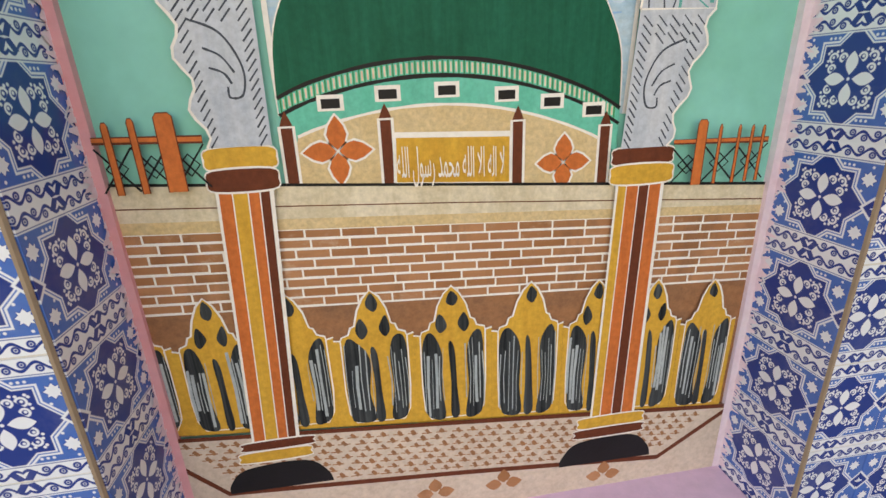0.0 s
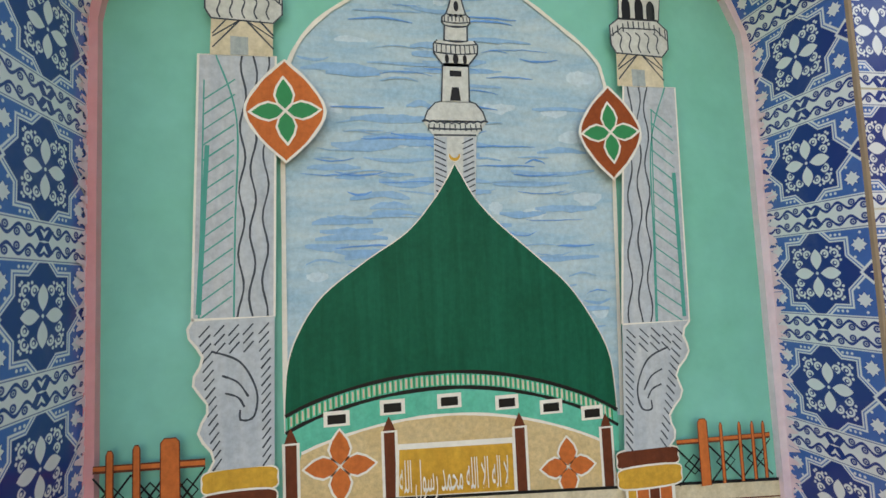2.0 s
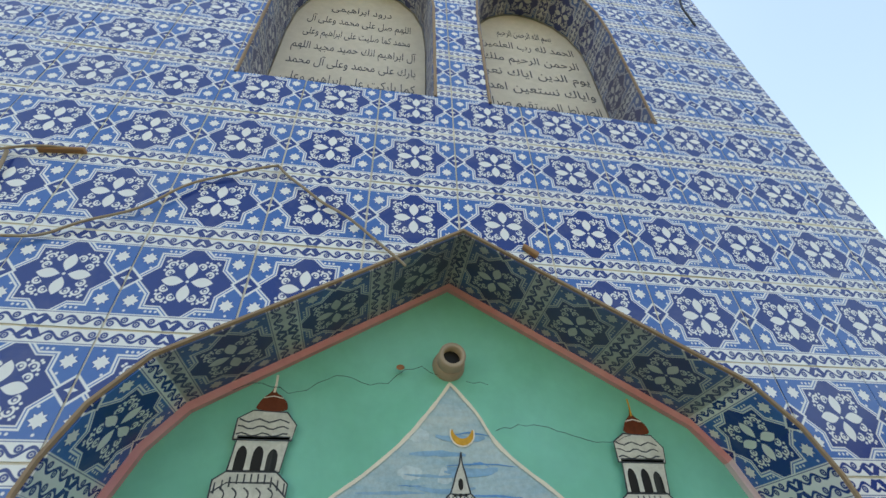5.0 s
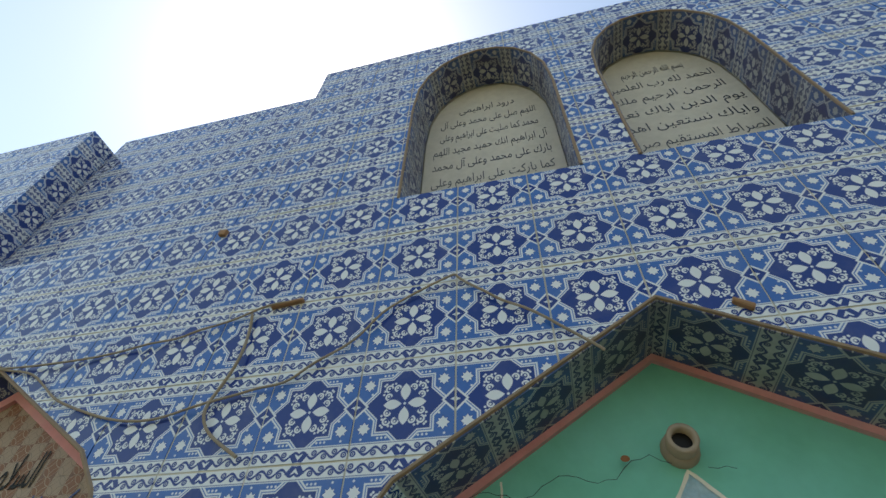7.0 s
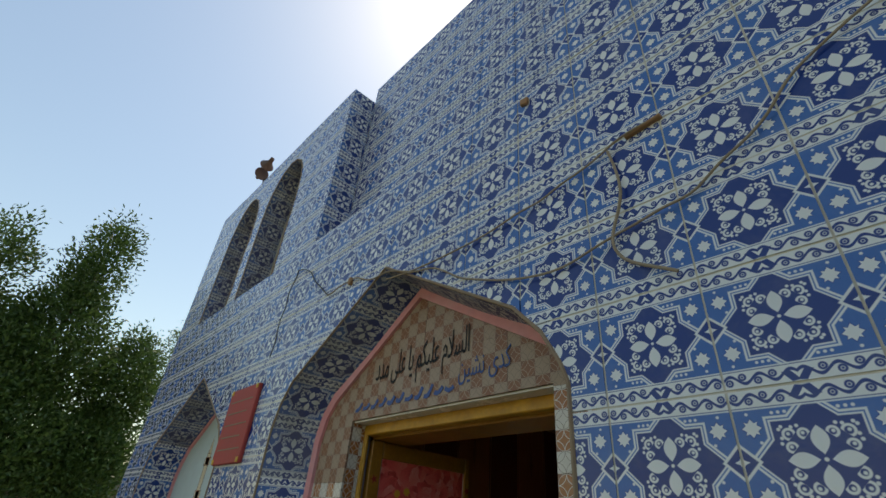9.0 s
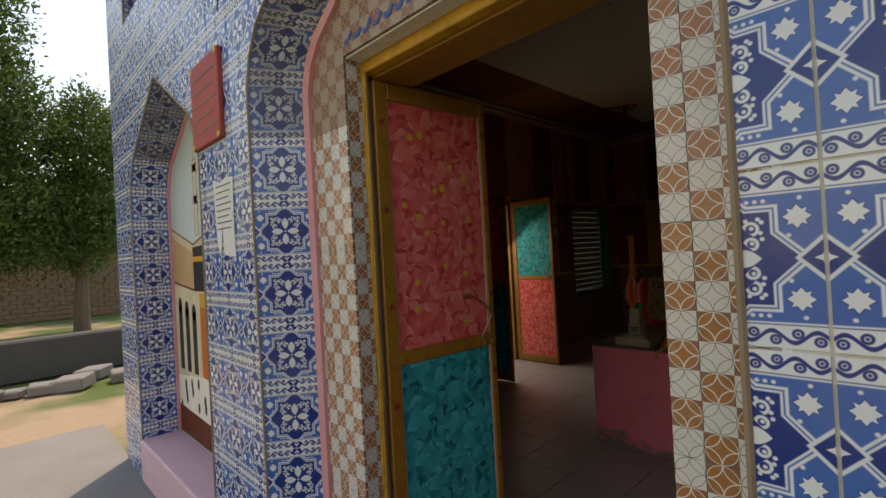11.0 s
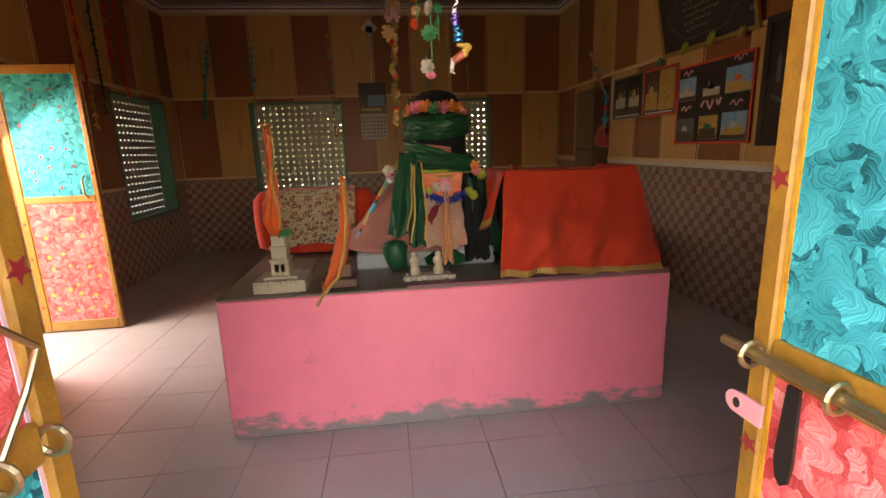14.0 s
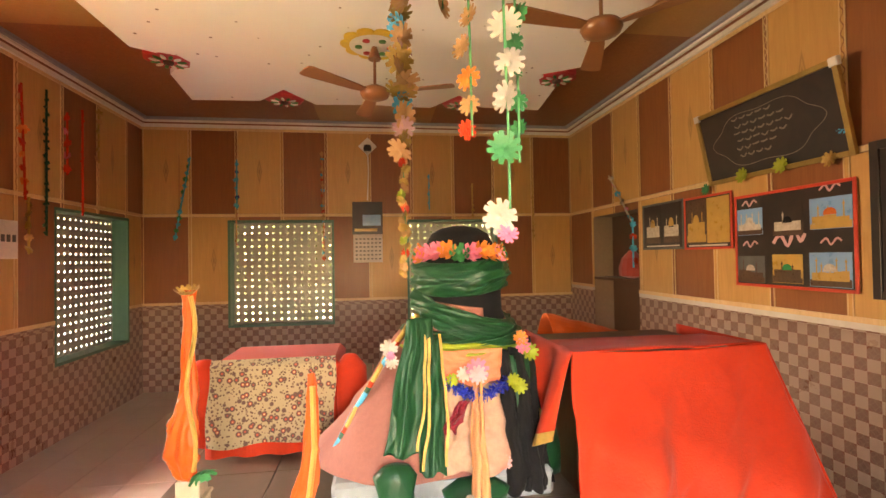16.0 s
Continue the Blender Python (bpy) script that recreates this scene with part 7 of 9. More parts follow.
for i in range(6):
    for j in range(7):
        x0, y0 = PX0 + 0.004 + i * 0.402, PY0 + 0.004 + j * 0.406
        part("tile", boxed(x0, min(x0 + 0.398, PX1 - 0.004), y0, min(y0 + 0.402, PY1), PZ - 0.012, PZ, 0.0015), PLATTILE, plat)
MAROON = surface("maroon_edge_paint", (0.20, 0.06, 0.08), None, 0.6, 30, 5, 0.2)
part("edge_strip", boxed(-1.95, PX1 - 0.01, PY0 - 0.004, PY0 + 0.05, PZ + 0.0005, PZ + 0.012), MAROON, plat)


def sheet(fn, nu, nv, thick=0.006):
    """A cloth given by a function of u, v in 0 to 1."""
    bm = bmesh.new()
    g = [[bm.verts.new(fn(i / nu, j / nv)) for j in range(nv + 1)] for i in range(nu + 1)]
    for i in range(nu):
        for j in range(nv):
            bm.faces.new((g[i][j], g[i + 1][j], g[i + 1][j + 1], g[i][j + 1]))
    bmesh.ops.recalc_face_normals(bm, faces=bm.faces[:])
    if thick:
        bmesh.ops.solidify(bm, geom=bm.faces[:], thickness=thick)
    return bm


def crumple(a, b, seed, scale=1.0):
    """Sharp creases: ridged noise at two sizes."""
    one = (1.0 - abs(fold(a * scale + seed * 3.1, b * scale, seed))) ** 4
    two = (1.0 - abs(fold(a * scale * 2.3 + seed, b * scale * 2.1, seed + 5.0))) ** 4
    return one * 0.7 + two * 0.3 - 0.35


def cloth(name, base, dark, scale=60, sheen=0.4, rough=0.8, bump=0.35):
    return surface(name, base, dark, rough, scale, 5, bump, sheen=sheen * 0.2, amount=0.8, spec=0.25)


C_RED = cloth("orange_red_chador_cloth", (0.52, 0.036, 0.010), (0.40, 0.022, 0.007))
C_ORANGE = cloth("orange_satin", (0.56, 0.085, 0.012), (0.40, 0.050, 0.008), 40, 0.3, 0.5)
C_SALMON = cloth("salmon_pink_cloth", (0.29, 0.105, 0.077), (0.20, 0.068, 0.052))
C_GREEN = cloth("dark_green_satin", (0.003, 0.060, 0.022), (0.0015, 0.024, 0.009), 30, 0.1, 0.45)
C_BLACK = cloth("black_cloth", (0.007, 0.0065, 0.007), (0.004, 0.004, 0.004), 60, 0.05, 0.9)
C_PEACH = cloth("peach_scarf_cloth", (0.56, 0.24, 0.10), (0.42, 0.17, 0.07))
C_LIME = cloth("lime_green_ribbon", (0.26, 0.29, 0.025), (0.15, 0.19, 0.015), 30, 0.2, 0.5)
C_BLUE = cloth("royal_blue_tinsel", (0.012, 0.035, 0.30), (0.006, 0.015, 0.14), 200, 0.2, 0.4)
C_GOLD = surface("gold_lace_trim", (0.46, 0.28, 0.07), (0.26, 0.15, 0.035), 0.4, 150, 20, 0.6, 0.4)
C_PINKF = surface("pink_paper_petal", (0.62, 0.11, 0.20), (0.58, 0.32, 0.34), 0.7, 30, 12, 0.1)
C_ORF = surface("orange_paper_petal", (0.60, 0.15, 0.025), (0.60, 0.28, 0.045), 0.7, 30, 12, 0.1)
C_WHF = surface("white_paper_petal", (0.42, 0.38, 0.32), (0.30, 0.25, 0.19), 0.7, 30, 12, 0.1)
C_PALEP = surface("pale_pink_petal", (0.50, 0.26, 0.27), (0.44, 0.33, 0.30), 0.7, 30, 12, 0.1)
C_GRF = surface("green_paper_petal", (0.012, 0.20, 0.065), (0.012, 0.13, 0.045), 0.6, 30, 12, 0.1)
C_CYAN = surface("turquoise_paper_petal", (0.02, 0.36, 0.55), None, 0.6, 30, 12, 0.1)
C_TAN = surface("tan_paper_petal", (0.46, 0.25, 0.10), (0.36, 0.16, 0.06), 0.7, 30, 12, 0.1)
k = Nodes("paisley_print_cloth")
w = k.world()
d = k.voronoi(w, 30, "F1", "Distance", 0.9)
e = k.voronoi(w, 75, "F1", "Distance", 1.0)
c = k.mix(k.fill(k.sub(e, 0.32), 0.05), (0.34, 0.25, 0.14), (0.10, 0.045, 0.022))
c = k.mix(k.fill(k.sub(d, 0.40), 0.04), c, (0.10, 0.045, 0.03))
c = k.mix(k.fill(k.sub(d, 0.22), 0.04), c, (0.42, 0.06, 0.03))
c = k.mix(k.fill(k.sub(d, 0.10), 0.04), c, (0.60, 0.45, 0.22))
C_PAISLEY = k.done(c, 0.8, 0, k.noise(w, 90, 3), 0.3, 0.003, 0, 0.3)


def bloom(bm, c, r, n=8, layers=2, axis=(0, -1, 0.2), seed=0, cup=0.35):
    """A paper flower: rings of pointed petals round an axis."""
    rr = random.Random(seed)
    ax = Vector(axis).normalized()
    s = ax.orthogonal().normalized()
    q = ax.cross(s)
    c = Vector(c)
    for L in range(layers):
        rad = r * (1 - 0.32 * L)
        for i in range(n):
            a = 2 * math.pi * (i + 0.5 * L) / n + rr.uniform(-.1, .1)
            d = s * math.cos(a) + q * math.sin(a)
            t = ax.cross(d)
            lift = ax * (r * (0.12 + 0.25 * L))
            w_ = rad * 2.3 / n
            tip = c + d * rad + ax * rad * cup + lift * 0.5
            pts = [c + lift * 0.3, c + d * rad * 0.6 + t * w_ * 0.9 + lift * 0.5 + ax * rad * cup * 0.3, tip + t * w_ * 0.62, tip - t * w_ * 0.62, c + d * rad * 0.6 - t * w_ * 0.9 + lift * 0.5 + ax * rad * cup * 0.3]
            bm.faces.new([bm.verts.new(p) for p in pts])
    return bm


# the wrapped marker
MX, MY = -1.69, 3.36
shrine = empty("draped_shrine_marker", (MX, MY, PZ), "cloth-wrapped shrine marker with green scarves and paper flowers", "shrine marker")
PALEBLUE = surface("pale_blue_plaster", (0.23, 0.25, 0.25), (0.16, 0.17, 0.165), 0.7, 30, 4, 0.2)
part("base", boxed(-2.23, MX + 0.30, MY - 0.30, MY + 0.50, PZ, PZ + 0.105, 0.015), PALEBLUE, shrine, "pale blue plaster base")


def body_radius(z, side=0.0):
    """Narrow above, spreading below, more to the west."""
    t = min(max((1.46 - z) / 0.60, 0), 1)
    flare = (0.43 if side < 0 else 0.14) * abs(side) + 0.14 * (1 - abs(side))
    return 0.188 + 0.05 * min(1, t * 4) + flare * t ** 1.15


def body(u, v, z0, z1, grow=0.0, amp=0.02, seed=0.0, a0=0.0, a1=360.0):
    a = radians(a0 + (a1 - a0) * u)
    z = z0 + (z1 - z0) * v
    pleat = math.sin(a * 11 + seed + 1.5 * fold(math.cos(a) * 2, math.sin(a) * 2, seed)) * max(0.0, 1.34 - z) * 1.1
    r = body_radius(z, math.cos(a)) + grow + amp * fold(math.cos(a) * 2.2 + seed, math.sin(a) * 2.2, z * 3.0) + amp * 0.6 * pleat + amp * 0.8 * crumple(a * 1.1, z * 3.0 + a * 0.6, seed + 2.0, 1.3)
    return Vector((MX + r * math.cos(a), MY + 0.02 + r * math.sin(a) * 0.80, z))


smooth(part("body_cloth", sheet(lambda u, v: body(u, v, 0.885, 1.43, 0.0, 0.03), 80, 24), C_SALMON, shrine, "salmon pink cloth body"))
smooth(part("neck_cloth", sheet(lambda u, v: body(u, v, 1.40, 1.74, -0.004, 0.008), 40, 10), C_BLACK, shrine, "black cloth under the scarves"))
smooth(part("pink_strip", sheet(lambda u, v: body(u, v, 1.43, 1.535 - 0.05 * u, 0.006, 0.010, 5.0, 190, 290), 24, 8), C_SALMON, shrine, "salmon cloth strip between the scarves"))
bm = bmesh.new()
lathe(bm, [(0.150, 1.70), (0.148, 1.76), (0.128, 1.80), (0.085, 1.825), (0.03, 1.836), (0.004, 1.838)], (MX, MY + 0.02, 0), 28, 1, 0.9)
smooth(part("cap", bm, C_BLACK, shrine, "black fuzzy cap on top"))


def band(z0, z1, tilt, grow, seed, sag=0.03):
    """A wrapped scarf: tilted ring with lengthwise folds, sagging to the front."""
    def fn(u, v):
        a = 2 * math.pi * u
        z = z0 + (z1 - z0) * v + tilt * math.cos(a) + sag * math.sin(a)
        r = body_radius(min(z, 1.5), 0.2 * math.cos(a)) + grow + 0.006 * math.sin(v * 13 + 2.5 * math.sin(a + seed) + 1.5 * fold(math.cos(a), math.sin(a), seed)) + 0.022 * math.sin(math.pi * v) + 0.014 * fold(math.cos(a) * 2 + seed, math.sin(a) * 2, v * 3) + 0.026 * crumple(a * 0.55 + seed, v * 2.2 - a * 0.35, seed, 1.6)
        return Vector((MX + r * math.cos(a), MY + 0.02 + r * math.sin(a) * 0.86, z))
    return sheet(fn, 110, 30)


smooth(part("upper_scarf", band(1.565, 1.705, 0.012, 0.002, 1.0), C_GREEN, shrine, "dark green satin scarf wrapped round"))
smooth(part("lower_scarf", band(1.395, 1.500, -0.062, 0.008, 2.0, 0.030), C_GREEN, shrine, "dark green satin scarf wrapped round"))
smooth(part("lower_scarf_fold", band(1.37, 1.43, 0.012, -0.002, 3.0, 0.03), C_GREEN, shrine))
smooth(part("ribbon", band(1.300, 1.375, -0.015, -0.004, 4.0, 0.02), C_LIME, shrine, "lime green ribbon"))


def hanging(x0, z0, x1, z1, wide0, wide1, y0, y1, seed, waves=1.3, amp=0.010):
    """A scarf end that hangs from (x0, z0) to (x1, z1) with long folds."""
    def fn(u, v):
        w_ = wide0 + (wide1 - wide0) * v
        x = x0 + (x1 - x0) * v + (u - 0.5) * w_ + 0.012 * fold(v * 3, seed, 0)
        z = z0 + (z1 - z0) * v + 0.012 * math.sin(u * 9 + seed) * v
        y = y0 + (y1 - y0) * v - amp * math.sin(u * math.pi * 2 * waves + seed + v * 1.5) - amp * 1.2 * fold(u * 3.5 + seed, v * 2.2, seed) - amp * 1.8 * crumple(u * 2.2, v * 2.0 + u * 0.5, seed, 1.5)
        return Vector((x, y, z))
    return sheet(fn, 24, 40, 0.004)


smooth(part("scarf_end", hanging(-1.895, 1.46, -1.965, 0.985, 0.10, 0.155, 3.17, 3.02, 1.0), C_GREEN, shrine, "green scarf end with gold edge"))
smooth(part("scarf_end", hanging(-1.845, 1.38, -1.865, 0.925, 0.07, 0.10, 3.155, 2.99, 2.0), C_GREEN, shrine, "green scarf end with gold edge"))
for xa, xb, zb in ((-1.868, -1.915, 1.02), (-1.855, -1.895, 0.95), (-1.812, -1.812, 0.96)):
    part("scarf_trim", sheet(lambda u, v: Vector((xa + (xb - xa) * v + (u - 0.5) * 0.011 + 0.014 * fold(v * 4, xa * 3, 0), 3.135 - 0.165 * v - 0.004 * fold(v * 9, u, xa), 1.40 + (zb - 1.40) * v)), 2, 30, 0.0), C_GOLD, shrine, "gold lace edge")
smooth(part("peach_scarf", hanging(-1.685, 1.255, -1.695, 0.825, 0.035, 0.070, 3.10, 2.96, 3.0, 2.0, 0.014), C_PEACH, shrine, "peach scarf hanging at the front"))
smooth(part("black_scarf", hanging(-1.525, 1.33, -1.50, 0.82, 0.10, 0.16, 3.16, 3.03, 4.0, 2.0, 0.02), C_BLACK, shrine, "black scarf hanging at the front"))
smooth(part("black_scarf", hanging(-1.455, 1.36, -1.45, 0.82, 0.06, 0.12, 3.22, 3.06, 5.0, 2.0, 0.02), C_BLACK, shrine, "black scarf hanging at the front"))
smooth(part("green_side_cloth", sheet(lambda u, v: body(u, v, 0.80, 1.30, 0.045, 0.03, 7.0, -62, 10), 24, 14), C_GREEN, shrine))
bm = bmesh.new()
lathe(bm, [(0.01, -0.025), (0.055, -0.005), (0.075, 0.06), (0.072, 0.12), (0.05, 0.155), (0.01, 0.16)], (-1.998, 3.0, PZ + 0.03), 20, 1.0, 0.6)
for v_ in bm.verts:
    v_.co.x += 0.012 * math.sin(v_.co.z * 30 + v_.co.x * 60)
smooth(part("cloth_knot", bm, C_GREEN, shrine, "green cloth knot lying at the foot"))
bm = bmesh.new()
lathe(bm, [(0.01, -0.02), (0.09, 0.0), (0.10, 0.04), (0.05, 0.08)], (-1.70, 3.05, PZ + 0.02), 16, 1.3, 0.6)
smooth(part("cloth_knot", bm, C_GREEN, shrine))
bm = bmesh.new()
for q in range(260):
    t = rng.random()
    c = Vector((-1.80 + 0.25 * t, 3.085 - 0.02 * math.sin(math.pi * t), 1.225 - 0.05 * math.sin(math.pi * t)))
    d = Vector((rng.gauss(0, 1), rng.gauss(0, 1), rng.gauss(0, 1))).normalized() * 0.030
    e = d.orthogonal().normalized() * 0.003
    bm.faces.new([bm.verts.new(p) for p in (c - e, c + e, c + d + e, c + d - e)])
part("tinsel_loop", bm, C_BLUE, shrine, "royal blue tinsel loop")
C_PRINT = cloth("faded_patchwork_cloth", (0.40, 0.26, 0.17), (0.30, 0.06, 0.05), 40, 0.3, 0.8)
smooth(part("patchwork_bib", hanging(-1.69, 1.20, -1.69, 0.90, 0.20, 0.27, 3.145, 3.03, 6.0, 1.5, 0.012), C_PRINT, shrine, "faded patchwork cloth"))
smooth(part("orange_bib", hanging(-1.69, 1.335, -1.69, 1.20, 0.25, 0.20, 3.135, 3.125, 6.0, 1.0, 0.008), cloth("coral_cloth", (0.66, 0.16, 0.08), (0.55, 0.24, 0.12)), shrine))
smooth(part("maroon_scarf", hanging(-1.735, 1.15, -1.80, 1.05, 0.04, 0.05, 3.09, 3.05, 2.0, 1.0, 0.006), cloth("maroon_cloth", (0.20, 0.01, 0.02), None), shrine, "maroon scarf end"))
# flower crown: roses in pink and orange
for q in range(24):
    a = 2 * math.pi * q / 24 + 0.1
    bm = bmesh.new()
    p = (MX + 0.175 * math.cos(a), MY + 0.02 + 0.160 * math.sin(a), 1.712 + rng.uniform(-.012, .012))
    bloom(bm, p, 0.042, 7, 3, (math.cos(a), math.sin(a), 0.35), q, 0.7)
    bloom(bm, p, 0.024, 5, 2, (math.cos(a), math.sin(a), 0.15), q + 40, 1.1)
    part("rose", bm, (C_PINKF, C_ORF, C_ORF, C_PINKF, C_ORF, C_GRF)[q % 6] if q % 7 else C_PINKF, shrine)
for (x, y, z), mat, r in (((-1.685, 3.075, 1.270), C_PINKF, 0.045), ((-1.685, 3.06, 1.255), C_PALEP, 0.036), ((-1.735, 3.08, 1.255), C_WHF, 0.03), ((-1.545, 3.07, 1.225), C_LIME, 0.028), ((-1.52, 3.07, 1.20), C_LIME, 0.030), ((-1.49, 3.12, 1.345), C_PINKF, 0.032), ((-1.46, 3.12, 1.32), C_LIME, 0.035), ((-1.50, 3.12, 1.375), C_ORF, 0.030), ((-2.015, 3.10, 1.36), C_WHF, 0.034), ((-2.005, 3.09, 1.31), C_WHF, 0.026), ((-2.01, 3.08, 1.335), C_PINKF, 0.018), ((-1.59, 3.04, 0.93), C_PALEP, 0.026), ((-1.78, 3.08, 1.235), C_LIME, 0.025)):
    bm = bmesh.new()
    bloom(bm, (x, y, z), r, 10, 2, (0, -1, 0.15), int(x * 1000) % 97, 0.35)
    part("flower", bm, mat, shrine)
# braided cords down the west flank
for off, mat in ((0.0, C_GOLD), (0.022, C_RED), (0.044, C_GREEN), (0.062, C_CYAN)):
    bm = bmesh.new()
    tube(bm, [(MX - 0.20 - 0.33 * t - off * 0.6, MY - 0.10 + 0.02 * math.sin(t * 20), 1.46 - off - 0.50 * t ** 1.2) for t in [i / 16 for i in range(17)]], 0.011, 8)
    part("cord", bm, mat, shrine)
# paisley covered bench with red bolsters
bench = empty("covered_bench", (-2.55, 3.75, PZ), "low bench under a paisley print cloth with red bolsters", "bench")
part("cover", sheet(lambda u, v: Vector((-2.83 + 0.57 * u + 0.006 * math.sin(v * 7), (3.63 - 0.055 * v - 0.014 * math.sin(u * 13) * v) if v > 0.02 else 3.66, 1.225 - 0.37 * v - 0.01 * math.sin(u * 9) * v)), 30, 16), C_PAISLEY, bench, "cream and brown paisley cloth")
part("seat_block", boxed(-2.84, -2.24, 3.655, 4.1, PZ, 1.215, 0.03), C_RED, bench)
part("valance", sheet(lambda u, v: Vector((-2.84 + 0.60 * u, 3.605 - 0.012 * math.sin(u * 25), 0.87 - 0.075 * v)), 40, 3), C_RED, bench, "red cloth valance")
for x in (-2.90, -2.21):
    bm = bmesh.new()
    lathe(bm, [(0.01, 0.0), (0.07, 0.03), (0.085, 0.2), (0.08, 0.36), (0.03, 0.42), (0.005, 0.425)], (x + 0.015, 3.72, 0.80), 14)
    smooth(part("bolster", bm, C_RED, bench, "red cloth bolster"))
# red chador over a box
chador = empty("chador_covered_box", (-0.97, 3.0, PZ), "grave box covered by an orange-red cloth with gold hem", "covered box")
part("box", boxed(-1.31, -0.61, 3.02, 3.55, PZ, 1.315, 0.02), DARKWOOD, chador)


def red_front(u, v):
    x_top, x_bot = -1.352 + 0.795 * u, -1.45 + 0.915 * u
    x = x_top + (x_bot - x_top) * v
    bulge = 0.075 * math.exp(-((u - 0.27) / 0.10) ** 2 - ((v - 0.66) / 0.24) ** 2) + 0.05 * math.exp(-((u - 0.58) / 0.22) ** 2 - ((v - 0.66) / 0.17) ** 2) + 0.03 * math.exp(-((u - 0.85) / 0.12) ** 2 - ((v - 0.75) / 0.25) ** 2)
    crease = 0.034 * abs(math.sin(u * 10 + 3.2 * v + 1.2 * fold(u * 3, v * 2, 5.0))) ** 3 * min(1.0, v * 1.6) + 0.035 * fold(u * 7 + v * 3, v * 2.5, 1.0) * v
    y = 2.965 - 0.285 * v ** 1.3 - bulge - crease - 0.03 * max(0.0, v - 0.55) * math.sin(u * 34 + 3 * v) * (1.3 if u < 0.35 else 0.35) - 0.012 * fold(u * 4, v * 3, 1.0) - 0.020 * crumple(u * 2.0 + 0.4 * v, v * 1.6, 4.0, 1.2) * min(1.0, v * 2.5)
    z = 1.345 - (1.345 - PZ - 0.014) * v + 0.008 * math.sin(u * 6) * v - 0.012 * math.sin(math.pi * u) * (1 - v)
    return Vector((x, y, z))


front_cloth = smooth(part("front_cloth", sheet(red_front, 90, 56, 0.004), C_RED, chador, "orange-red cloth with soft folds"))
smooth(part("top_cloth", sheet(lambda u, v: Vector((-1.352 + 0.795 * u, 2.962 + 0.36 * v, 1.345 + 0.010 * fold(u * 4, v * 4, 2.0) - 0.02 * v)), 30, 12, 0.004), C_RED, chador))
smooth(part("left_cloth", sheet(lambda u, v: Vector((-1.350 - (0.10 + 0.05 * math.sin(u * 14)) * v ** 0.8, 2.965 + 0.55 * u - 0.05 * v * (1 - u), 1.345 - 0.30 * v - 0.05 * v * math.sin(u * 8))), 24, 14, 0.004), C_RED, chador))
smooth(part("right_cloth", sheet(lambda u, v: Vector((-0.557 + (0.03 + 0.012 * math.sin(u * 16)) * v, 2.965 + 0.55 * u - 0.27 * v * (1 - u), 1.343 - 0.52 * v)), 20, 14, 0.004), C_RED, chador))
part("hem", sheet(lambda u, v: red_front(u, 0.945 + 0.055 * v) + Vector((0, -0.006, 0.0)), 48, 2, 0.003), C_GOLD, front_cloth, "gold lace hem")
part("side_hem", sheet(lambda u, v: Vector((-1.354 - (0.10 + 0.05 * math.sin(u * 14)) * (0.88 + 0.12 * v) ** 0.8, 2.96 + 0.55 * u - 0.05 * (1 - u), 1.345 - (0.30 + 0.05 * math.sin(u * 8)) * (0.87 + 0.13 * v))), 24, 2, 0.003), C_GOLD, chador, "gold lace hem")
bm = sheet(lambda u, v: Vector((-0.96 + 0.50 * u, 4.1 + 0.45 * v, 0.80 + 0.52 * math.sin(math.pi * min(1, 0.12 + 0.88 * v)) ** 0.6 * (1 - 0.25 * u) + 0.015 * fold(u * 5, v * 5, 3))), 20, 14, 0.005)
thing("folded_chador", bm, C_ORANGE, "heaped orange cloth with a zigzag edge", "cloth")
# offering stands and flags
CREAM = surface("cream_marble", (0.38, 0.31, 0.21), (0.22, 0.165, 0.10), 0.45, 30, 8, 0.2)
stand = empty("lamp_stand", (-2.6, 2.80, PZ), "cream marble lamp stand with scalloped base", "stand")
bm = boxed(-2.735, -2.470, 2.70, 2.93, PZ, PZ + 0.060, 0.004, )
for q in range(11):
    lathe(bm, [(0.0125, -0.012), (0.0125, 0.004)], (-2.724 + q * 0.0243, 2.706, PZ + 0.060), 10)
part("base", bm, CREAM, stand, "scalloped square base")
part("plate", boxed(-2.69, -2.515, 2.735, 2.895, PZ + 0.06, PZ + 0.078, 0.006), CREAM, stand)
bm = bmesh.new()
for z0, z1, r in ((0.078, 0.15, 0.046), (0.15, 0.165, 0.052), (0.165, 0.22, 0.040), (0.22, 0.232, 0.046), (0.232, 0.285, 0.034)):
    block(bm, -2.605 - r, -2.605 + r, 2.81 - r, 2.81 + r, PZ + z0, PZ + z1, 0.003)
for s in (-1, 1):
    for q in range(2):
        block(bm, -2.605 - 0.028 + q * 0.032, -2.605 - 0.004 + q * 0.032, 2.81 - 0.050, 2.81 - 0.044, PZ + 0.095, PZ + 0.14, 0.003)
part("tower", bm, CREAM, stand, "small carved tower")
flag1 = empty("wrapped_flag", (-2.60, 2.81, PZ + 0.285), "orange satin flag wrapped on a pole with gold fringe", "flag", "wrapped flags")
bm = bmesh.new()
tube(bm, [(-2.605, 2.81, PZ + 0.28), (-2.60, 2.80, 1.60)], 0.008, 8)
part("pole", bm, DARKWOOD, flag1)


